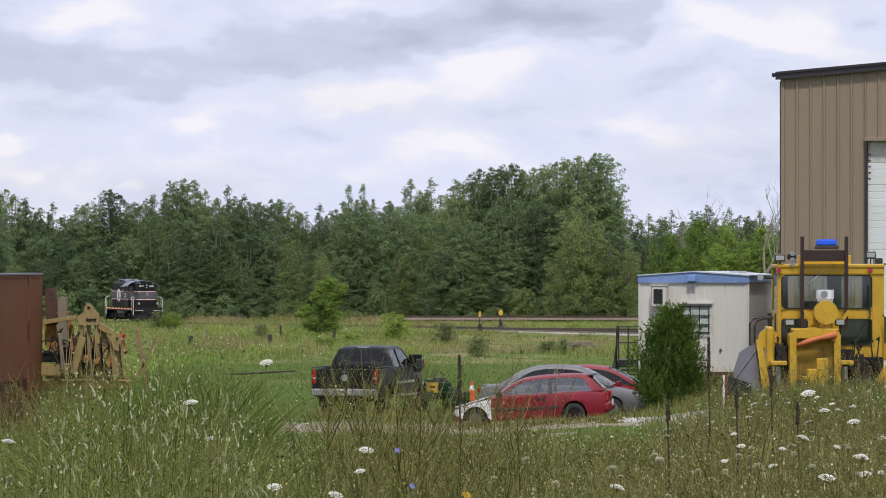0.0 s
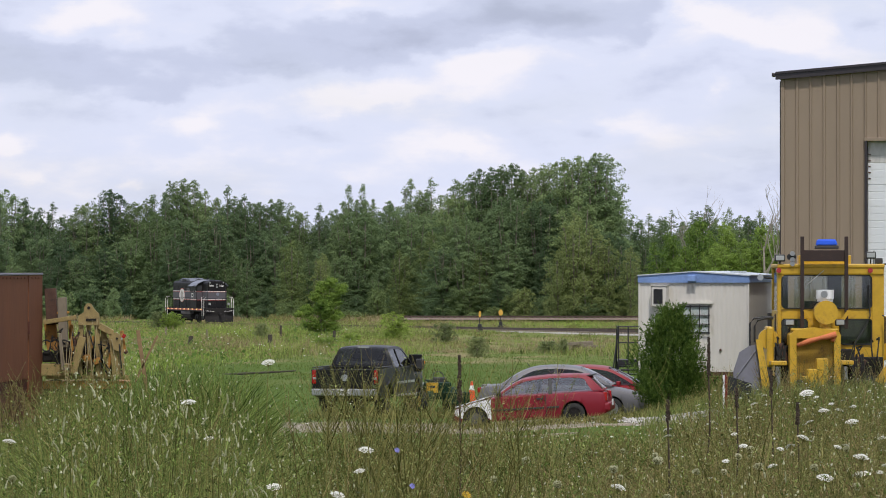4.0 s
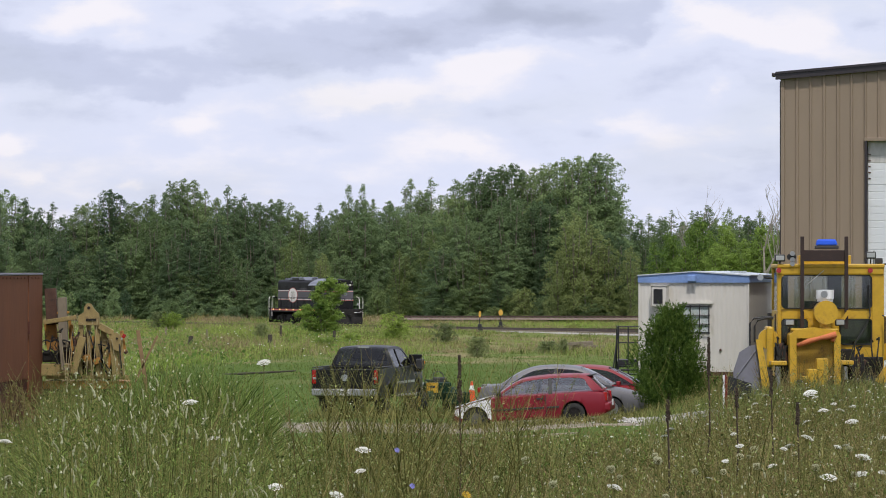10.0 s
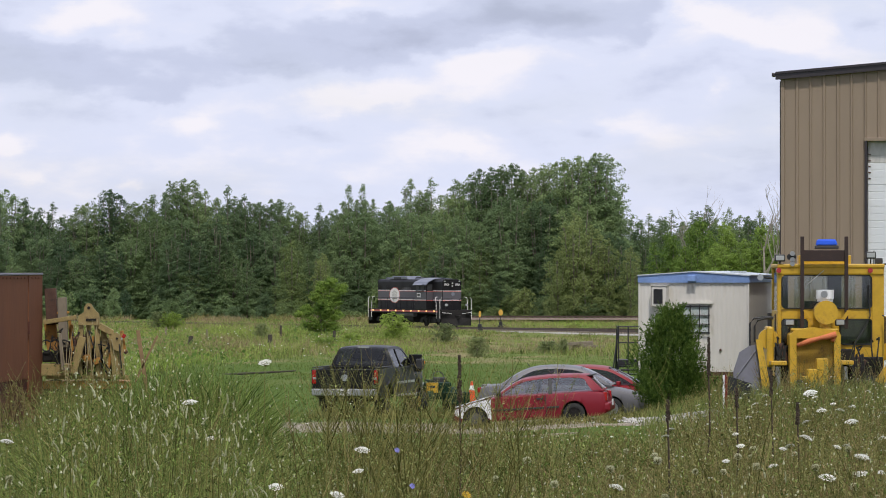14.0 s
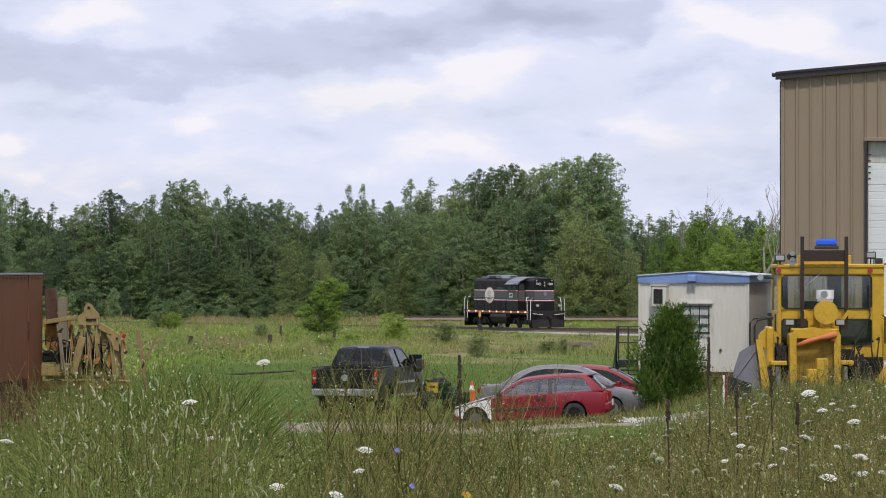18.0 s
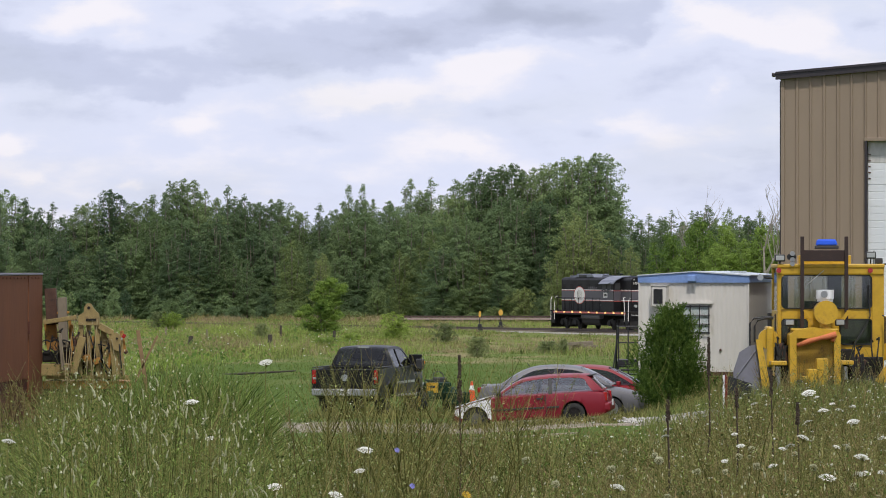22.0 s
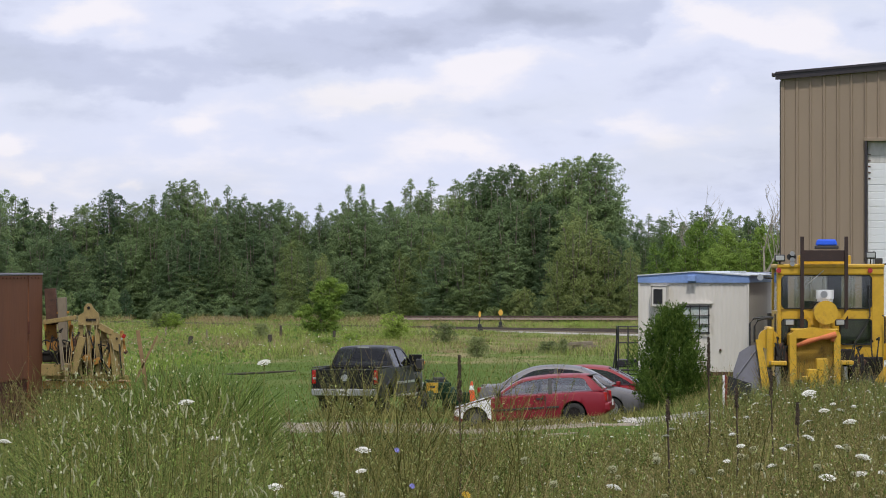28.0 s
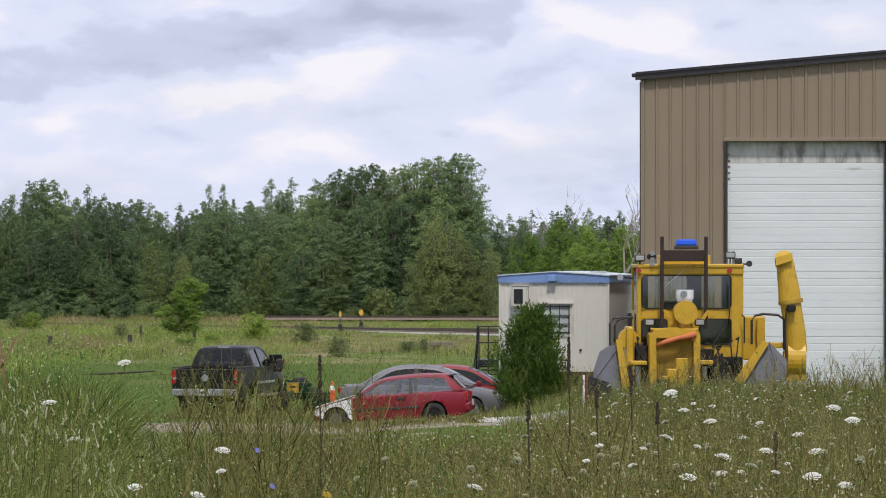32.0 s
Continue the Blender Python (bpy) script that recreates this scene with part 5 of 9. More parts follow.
    for u, v, e in ((1098, 491, 1121), (1327, 467, 1308)):
        mi = part("mirror", tube([(w(u), 0.34, h(v)), (w(u), 0.42, h(v))], 0.07, 16, None, [0.075, 0.05]), CHROME if u < 1200 else PLASTIC, sb, "round mirror on an arm")
        part("mirror_arm", tube([(w(u), 0.42, h(v)), (w(e), 0.6, h(v + 2))], 0.022, 6), BLACK_STEEL, mi)
    part("roof_lamp", box((0.2, 0.2, 0.14), (w(1310), 0.8, h(462)), 0.03), PLASTIC, sb)
    part("mast_lamp", tube([(w(1300), 0.5, h(470)), (w(1300), 0.5, h(444))], 0.03, 8), LENS_WHITE, sb)
    # hydraulic hoses, and dark boxes for shaded gaps, to both sides of the engine
    for a, b, v0, v1 in ((1124, 1146, 612, 700), (1236, 1262, 618, 700), (1268, 1314, 632, 700)):
        part("hydraulic_block", box((w(b) - w(a), 0.3, h(v0) - h(v1)), ((w(a) + w(b)) / 2, 0.33, (h(v0) + h(v1)) / 2), 0.03), RUNNING, sb)
    hr = random.Random(14)
    for i in range(16):
        u, v = hr.choice((hr.uniform(1124, 1148), hr.uniform(1234, 1310), hr.uniform(1234, 1310))), hr.uniform(600, 640)
        hose = tube([(w(u), 0.3, h(v)), (w(u + hr.uniform(-8, 8)), 0.05, h(v - 4)), (w(u + hr.uniform(-12, 12)), 0.02, h(v + 30)), (w(u + hr.uniform(-12, 12)), 0.2, h(v + 58))], 0.024, 6)
        part("hydraulic_hose", hose, RUBBER, sb)
    # engine housing with grille, air cleaner, tank
    gx0, gx1 = w(1149), w(1231)
    hs = new("engine_housing")
    hs.parent = sb
    arch = [(gx0 - 0.05, h(700)), (gx0 - 0.05, h(592)), (gx0 + 0.06, h(584)), (w(1190), h(579)), (gx1 - 0.06, h(584)), (gx1 + 0.05, h(592)), (gx1 + 0.05, h(700)),
            (gx1 - 0.11, h(700)), (gx1 - 0.11, h(598)), (gx0 + 0.11, h(598)), (gx0 + 0.11, h(700))]
    part("housing_frame", prism(arch, -0.42, 0.45), YELLOW, hs)
    part("housing_top", box((gx1 - gx0, 0.9, 0.05), ((gx0 + gx1) / 2, 0.05, h(583)), 0.02), YELLOW, hs)
    part("grille_core", box((gx1 - gx0 - 0.2, 0.05, h(598) - h(700)), ((gx0 + gx1) / 2, -0.20, (h(598) + h(700)) / 2)), YELLOW_DULL, hs, "dull yellow mesh grille")
    bm = bmesh.new()
    for i in range(20):
        box((0.012, 0.02, h(600) - h(698)), (gx0 + 0.13 + i * (gx1 - gx0 - 0.26) / 19, -0.235, (h(600) + h(698)) / 2), 0, None, bm)
    for i in range(24):
        box((gx1 - gx0 - 0.22, 0.012, 0.01), ((gx0 + gx1) / 2, -0.24, h(698) + i * 0.056), 0, None, bm)
    part("grille_mesh", bm, YELLOW_DULL, hs)
    part("rolled_tarp", tube([(w(1158), -0.46, h(611)), (w(1178), -0.5, h(603)), (w(1196), -0.5, h(598)), (w(1212), -0.48, h(595)), (w(1226), -0.46, h(591))], 1, 9, None, [0.05, 0.065, 0.048, 0.07, 0.075]), ORANGE_CLOTH, hs, "faded orange rolled tarpaulin on the grille", smooth=True)
    part("tarp_end", box((0.12, 0.08, 0.22), (w(1222), -0.40, h(596)), 0.04, (0, 15, 0)), ORANGE_CLOTH, hs)
    tank = part("tank", tube([(w(1210), -0.28, h(553)), (w(1210), 0.3, h(553))], 0.27, 24), YELLOW, sb, "round yellow tank above the engine", smooth=False)
    part("tank_rim", tube([(w(1210), -0.3, h(553)), (w(1210), -0.24, h(553))], 0.285, 24), YELLOW, tank)
    part("tank_neck", tube([(w(1210), 0.0, h(570)), (w(1210), 0.0, h(585))], 0.13, 12), YELLOW, tank)
    bm = tube([(w(1210), 0.02, h(534)), (w(1210), 0.02, h(527))], 0.19, 20)
    tube([(w(1210), 0.02, h(529)), (w(1210), 0.02, h(513))], 0.215, 20, bm)
    ac = part("air_cleaner", bm, PAINT_WHITE, sb, "white drum air cleaner")
    part("badge", tube([(w(1207), -0.2, h(521)), (w(1207), -0.21, h(521))], 0.085, 16), ALLOY, ac)
    for a, b in (((1172, 549), (1188, 575)), ((1250, 549), (1232, 575))):
        part("brace", plate([(w(a[0]), 0.1, h(a[1])), (w(a[0]) + 0.1, 0.1, h(a[1])), (w(b[0]) + 0.1, 0.1, h(b[1])), (w(b[0]), 0.1, h(b[1]))], 0.03), YELLOW, sb)
    # fenders, ledges and front uprights
    for u0, u1, v in ((1112, 1141, 642), (1230, 1258, 641)):
        part("ledge", box((w(u1) - w(u0), 0.7, 0.10), ((w(u0) + w(u1)) / 2, -0.05, h(v)), 0.02), YELLOW, sb)
        part("cylinder", tube([((w(u0) + w(u1)) / 2, -0.2, h(700)), ((w(u0) + w(u1)) / 2, -0.2, h(648))], 0.065, 12), ALLOY, sb)
    for u0, u1, v0, v1 in ((1190, 1210, 633, 712), (1174, 1194, 652, 712), (1166, 1180, 664, 712)):
        part("push_frame", box((w(u1) - w(u0), 0.3, h(v0) - h(v1)), ((w(u0) + w(u1)) / 2, -0.62, (h(v0) + h(v1)) / 2), 0.02), YELLOW, sb)
    part("bonnet_side", box((w(1121) - w(1108), 0.8, h(578) - h(650)), (w(1114), 0.5, (h(578) + h(650)) / 2), 0.05), YELLOW, sb)
    part("side_drum", tube([(w(1112), 0.25, h(600)), (w(1112), 0.55, h(600))], 0.24, 18), YELLOW, sb)
    part("rear_body", box((w(1358) - w(1300), 1.6, h(562) - h(640)), (w(1338), 2.6, (h(562) + h(640)) / 2), 0.03), YELLOW, sb)
    part("body_step", box((0.04, 0.3, 0.6), (w(1352), 1.78, h(590)), 0.01), YELLOW_DULL, sb)
    part("chassis", box((1.9, 5.6, 0.5), (0, 2.4, h(690)), 0.04), RUNNING, sb)
    part("hose_bundle", tube([(w(1290), 0.4, h(505)), (w(1292), 0.35, h(560)), (w(1283), 0.3, h(580)), (w(1262), 0.2, h(610)), (w(1250), 0.05, h(650))], 0.018, 6), RUBBER, sb)
    rng = random.Random(4)
    for k in range(8):
        u, v = rng.uniform(1252, 1280), rng.uniform(625, 640)
        bm = tube([(w(u), 0.1, h(v)), (w(u + rng.uniform(-6, 6)), -0.05, h(v + 25)), (w(u + rng.uniform(-12, 10)), -0.1, h(v + 52))], 0.03, 6)
        part("hydraulic_hose", bm, RUNNING, sb)
    part("linkage", box((0.3, 0.2, 0.45), (w(1268), 0.15, h(648)), 0.04, (0, 25, 0)), RUST, sb)
    part("linkage", box((0.12, 0.2, 0.5), (w(1138), 0.15, h(625)), 0.03, (0, -20, 0)), RUST, sb)
    # black rail loops over the wheels
    part("grab_rail", tube([(w(1079), 0.3, h(612)), (w(1079), 0.3, h(573)), (w(1086), 0.3, h(564)), (w(1100), 0.3, h(562)), (w(1121), 0.3, h(562))], 0.025, 8), BLACK_STEEL, sb)
    part("grab_rail", tube([(w(1088), 0.4, h(606)), (w(1088), 0.4, h(578)), (w(1094), 0.4, h(567)), (w(1106), 0.4, h(564)), (w(1121), 0.4, h(564))], 0.025, 8), BLACK_STEEL, sb)
    part("grab_rail", tube([(w(1331), 0.3, h(610)), (w(1331), 0.3, h(568)), (w(1337), 0.3, h(559)), (w(1352), 0.3, h(556)), (w(1378), 0.3, h(558)), (w(1388), 0.3, h(566)), (w(1389), 0.3, h(620))], 0.03, 8), BLACK_STEEL, sb)
    part("grab_rail", tube([(w(1318), 0.3, h(608)), (w(1318), 0.3, h(562)), (w(1314), 0.35, h(558))], 0.02, 8), BLACK_STEEL, sb)
    # plough wings: grey blade with a yellow edge beam
    def wing(pts, edge, label):
        wg = part("plough_wing", plate([(w(u), y, h(v)) for u, v, y in pts], 0.05), GREY_STEEL, sb, label)
        part("edge_beam", plate([(w(u), y, h(v)) for u, v, y in edge], 0.10), YELLOW, wg)
        part("wing_rib", tube([(w(pts[0][0]), pts[0][2] - 0.03, h(pts[0][1])), (w((pts[2][0] + pts[3][0]) / 2), pts[2][2] - 0.03, h((pts[2][1] + pts[3][1]) / 2))], 0.02, 6), GREY_STEEL, wg)
    wing([(1094, 608, -0.4), (1108, 700, -0.45), (1044, 692, -0.5), (1046, 655, -0.5), (1057, 622, -0.45), (1075, 611, -0.42)], [(1085, 600, -0.5), (1095, 600, -0.5), (1113, 700, -0.55), (1098, 700, -0.55)], "grey plough wing with a yellow edge")
    wing([(1356, 605, -0.4), (1388, 638, -0.45), (1385, 672, -0.5), (1372, 692, -0.5), (1300, 692, -0.5), (1318, 650, -0.45)], [(1343, 602, -0.5), (1355, 607, -0.5), (1308, 680, -0.55), (1294, 672, -0.55)], "grey plough wing with a yellow edge")
    # blower drum and chute
    part("blower_drum", tube([(w(1395), 0.62, h(637)), (w(1427), 0.62, h(637))], 0.48, 28), YELLOW, sb, "yellow round blower drum")
    part("drum_wall", box((0.46, 0.4, 0.5), (w(1411), 0.5, h(660)), 0.03), YELLOW, sb)
    part("drum_hub", tube([(w(1390), 0.62, h(637)), (w(1395), 0.62, h(637))], 0.2, 18), YELLOW_DULL, sb)
    ch = new("chute")
    ch.parent = sb
    lower = [(1412, 625, 0.26), (1409, 590, 0.26), (1405, 560, 0.25), (1401, 536, 0.25)]
    upper = [(1400, 532, 0.27), (1398, 510, 0.255), (1395, 490, 0.235), (1392, 468, 0.215)]
    part("chute_tube", tube([(w(u), 0.45, h(v)) for u, v, r in lower], 1, 18, None, [r for u, v, r in lower]), YELLOW, ch, smooth=False)
    part("chute_tube", tube([(w(u), 0.45, h(v)) for u, v, r in upper], 1, 18, None, [r for u, v, r in upper]), YELLOW, ch)
    part("chute_collar", tube([(w(1402), 0.45, h(538)), (w(1401), 0.45, h(531))], 0.3, 20), YELLOW_DULL, ch)
    part("chute_hood", tube([(w(1391), 0.45, h(470)), (w(1389), 0.42, h(461)), (w(1386), 0.34, h(452))], 1, 8, None, [0.225, 0.235, 0.20]), YELLOW, ch, "bent chute hood")
    part("chute_lip", plate([(w(1372), 0.16, h(471)), (w(1403), 0.16, h(461)), (w(1402), 0.18, h(448)), (w(1374), 0.18, h(456))], 0.06), YELLOW, ch)
    part("chute_ram", tube([(w(1391), 0.15, h(545)), (w(1390), 0.15, h(575)), (w(1390), 0.1, h(640))], 0.02, 6), BLACK_STEEL, ch)
    part("chute_motor", box((0.2, 0.2, 0.16), (w(1400), 0.12, h(546)), 0.03), RUNNING, ch)
    part("chute_bracket", box((0.5, 0.16, 0.14), (w(1380), 0.5, h(612)), 0.02), YELLOW, sb)
    # wheels
    for x in (-0.95, 0.95):
        for y in (0.75, 3.9):
            wheel(sb, (0, 0, 0), 0.62, 0.42, None, YELLOW_DULL).matrix_local = Matrix.Translation((x, y, 0.62)) @ pose(0, 0, 0, 0, 0, 90 if x > 0 else -90) @ Matrix.Identity(4)


make_blower()


# ---- striped marker board beside the blower ----
def make_marker():
    y = 98.5
    x = (1283 - 784) * y / 7459
    mk = thing("marker_board", pose(x, y, gz(x, y)), "white and red marker board leaning in the weeds", "marker")
    top = 4.25 - (664 - 475) * y / 7459 - gz(x, y)
    part("white_strip", box((0.05, 0.03, 0.9), (-0.03, 0, top - 0.45), 0.004), PAINT_WHITE, mk)
    part("red_strip", box((0.06, 0.03, 0.9), (0.028, 0.002, top - 0.46), 0.004), PAINT_RED, mk)
    part("dark_plate", plate([(0.06, 0.03, top - 0.02), (0.62, 0.03, top - 0.2), (0.62, 0.03, top - 0.62), (0.06, 0.03, top - 0.62)], 0.03), BLACK_STEEL, mk)


make_marker()
# ---- cars: x forward, z from the ground ----
def car_body(L, W, deck, arches, sill=0.2, nose=0.10, bulge=0.03, round_front=0.22, round_back=0.2):
    """Lower body as a loft of sections along its length; deck: (x, z) along the top; arches: (x, radius, z)."""
    xs = set(np.linspace(-L / 2, L / 2, 46).tolist())
    for ax, r, az in arches:
        xs |= set((ax + r * math.sin(a) for a in np.linspace(-math.pi / 2, math.pi / 2, 15)))
    xs = sorted(xs)
    dx, dz = zip(*deck)
    bm = bmesh.new()
    rings = []
    for x in xs:
        zt = float(np.interp(x, dx, dz))
        e = min(1, (L / 2 - x) / round_front if x > 0 else (x + L / 2) / round_back)
        w = W / 2 * (0.86 + 0.14 * math.sqrt(max(0, 1 - (1 - e) ** 2)))
        zb = sill + (0.1 * (1 - e) if e < 1 else 0)
        for ax, r, az in arches:
            if abs(x - ax) <= r:
                zb = max(zb, az + math.sqrt(max(0, r * r - (x - ax) ** 2)))
        mid = sill + (zt - sill) * 0.55
        z2 = max(zb + 0.02, mid)
        half = [(0.55 * w, zb), (0.95 * w, zb), (w * 0.99, max(zb + 0.01, sill + 0.12)), (w, z2), (w * 0.985, max(z2 + 0.01, zt - 0.10)), (w * 0.955, max(z2 + 0.02, zt - 0.03)), (w * 0.88, zt + 0.0), (w * 0.45, zt + bulge * 0.7), (0, zt + bulge)]
        full = [(-y, z) for y, z in half[:-1]] + [half[-1]] + half[:-1][::-1]
        rings.append([bm.verts.new((x, y, z)) for y, z in full])
    for a, b in zip(rings, rings[1:]):
        for k in range(len(a) - 1):
            bm.faces.new((a[k], a[k + 1], b[k + 1], b[k]))
        bm.faces.new((a[-1], a[0], b[0], b[-1]))
    bm.faces.new(rings[0]), bm.faces.new(rings[-1][::-1])
    return bm


def smooth_line(pts, per=5):
    """A curve through pts, several points between each two."""
    out = []
    for i in range(len(pts) - 1):
        p = [Vector(pts[min(max(i + k, 0), len(pts) - 1)]) for k in (-1, 0, 1, 2)]
        for j in range(per):
            t = j / per
            out.append(0.5 * (2 * p[1] + (p[2] - p[0]) * t + (2 * p[0] - 5 * p[1] + 4 * p[2] - p[3]) * t * t + (3 * p[1] - p[0] - 3 * p[2] + p[3]) * t ** 3))
    return out + [Vector(pts[-1])]


def soften(ob, angle=0.7):
    ob.data.polygons.foreach_set("use_smooth", [True] * len(ob.data.polygons))
    ob.data.set_sharp_from_angle(angle=angle)
    return ob


def greenhouse(th, paint, pts, head, tail, roof_half, belt_half, b_at, frame_front=0.05, frame_back=0.12, glass_mat=None, crown=0.05, dark_pillar=True):
    """Curved roof, pillars and panes; pts: the profile from windscreen foot over the roof to the rear foot as (x, z); head, tail: where the roof begins and ends."""
    g = glass_mat or GLASS_CAR
    line = smooth_line(pts)
    n = len(line)
    lo, hi = min(p[1] for p in line), max(p[1] for p in line)

    def half(z):
        k = min(1, max(0, (z - lo) / (hi - lo)))
        return belt_half + (roof_half - belt_half) * k ** 1.25

    nor = []
    for i in range(n):
        d = (line[min(i + 1, n - 1)] - line[max(i - 1, 0)]).normalized()
        nor.append(Vector((d[1], -d[0])))
    cols = (-1, -0.96, -0.88, -0.55, -0.2, 0.2, 0.55, 0.88, 0.96, 1)
    rows = [[(p[0] + q[0] * crown * (1 - s ** 4), s * half(p[1]), p[1] + q[1] * crown * (1 - s ** 4)) for s in cols] for p, q in zip(line, nor)]
    m = len(cols)
    flat = [v for r in rows for v in r]
    pane = {True: [], False: []}
    shell = []
    for i in range(n - 1):
        for j in range(m - 1):
            f = (i * m + j, i * m + j + 1, (i + 1) * m + j + 1, (i + 1) * m + j)
            x = (line[i][0] + line[i + 1][0]) / 2
            if 2 <= j <= m - 4 and x > head and i > 0:
                pane[True].append(f)
            elif 2 <= j <= m - 4 and x < tail and i < n - 2:
                pane[False].append(f)
            else:
                shell.append(f)

    def mesh_of(name, faces, mat, sink):
        used = sorted({k for f in faces for k in f})
        at = {k: i for i, k in enumerate(used)}
        return raw(name, [(flat[k][0], flat[k][1], flat[k][2] - sink) for k in used], [tuple(at[k] for k in f) for f in faces], mat, th, smooth=True)

    soften(mesh_of("roof_panel", shell, paint, 0))
    mesh_of("windscreen", pane[True], GLASS_SKY, 0.006)
    mesh_of("rear_window", pane[False], g, 0.006)
    mb = head + (tail - head) * b_at
    inner = []
    for i, (p, q) in enumerate(zip(line, nor)):
        w = frame_front + (frame_back - frame_front) * step(0.6, 0.95, i / (n - 1))
        inner.append(Vector((p[0] - q[0] * w, max(lo + 0.015, p[1] - q[1] * w))))
    for s in (-1, 1):
        def at(p, sink=0.0):
            return (p[0], s * (half(p[1]) - sink), p[1])
        v = [at(p) for p in line] + [at(p) for p in inner]
        soften(raw("window_surround", v, [(i, i + 1, n + i + 1, n + i) for i in range(n - 1)], paint, th))
        for name, keep in (("front_side_window", [p for p in inner if p[0] > mb + 0.03]), ("rear_side_window", [p for p in inner if p[0] < mb - 0.03])):
            e = mb + (0.03 if name[0] == "f" else -0.03)
            t = float(np.interp(e, [p[0] for p in inner[::-1]], [p[1] for p in inner[::-1]]))
            keep = keep + [Vector((e, t)), Vector((e, lo))] if name[0] == "f" else [Vector((e, lo)), Vector((e, t))] + keep
            foot = Vector((keep[0][0], lo)) if name[0] == "f" else Vector((keep[-1][0], lo))
            low, top = [Vector((p[0], lo)) for p in keep], keep
            k = len(keep)
            raw(name, [at(p, 0.012) for p in top] + [at(p, 0.012) for p in low], [(i, i + 1, k + i + 1, k + i) for i in range(k - 1)], g, th)
        t = float(np.interp(mb, [p[0] for p in inner[::-1]], [p[1] for p in inner[::-1]])) + 0.01
        part("pillar", plate([at((mb + 0.05, lo)), at((mb - 0.05, lo)), at((mb - 0.045, t)), at((mb + 0.035, t))], 0.02), PLASTIC if dark_pillar else paint, th)


def cabin(th, x0, x1, half, floor):
    part("cabin_floor", box((x1 - x0, half * 2, 0.04), ((x0 + x1) / 2, 0, floor)), INTERIOR, th)
    for y in (-half * 0.5, half * 0.5):
        st = part("seat", box((0.5, 0.48, 0.16), (x1 - 0.95, y, floor + 0.12), 0.05), INTERIOR, th)
        part("seat_back", box((0.14, 0.46, 0.56), (x1 - 1.22, y, floor + 0.36), 0.05, (0, -14, 0)), INTERIOR, st)
        part("head_rest", box((0.1, 0.26, 0.18), (x1 - 1.32, y, floor + 0.68), 0.04), INTERIOR, st)
    part("rear_seat", box((0.16, half * 1.7, 0.5), (x0 + 0.45, 0, floor + 0.3), 0.05, (0, -16, 0)), INTERIOR, th)
    part("dashboard", box((0.4, half * 1.9, 0.2), (x1 - 0.25, 0, floor + 0.22), 0.06), PLASTIC, th)


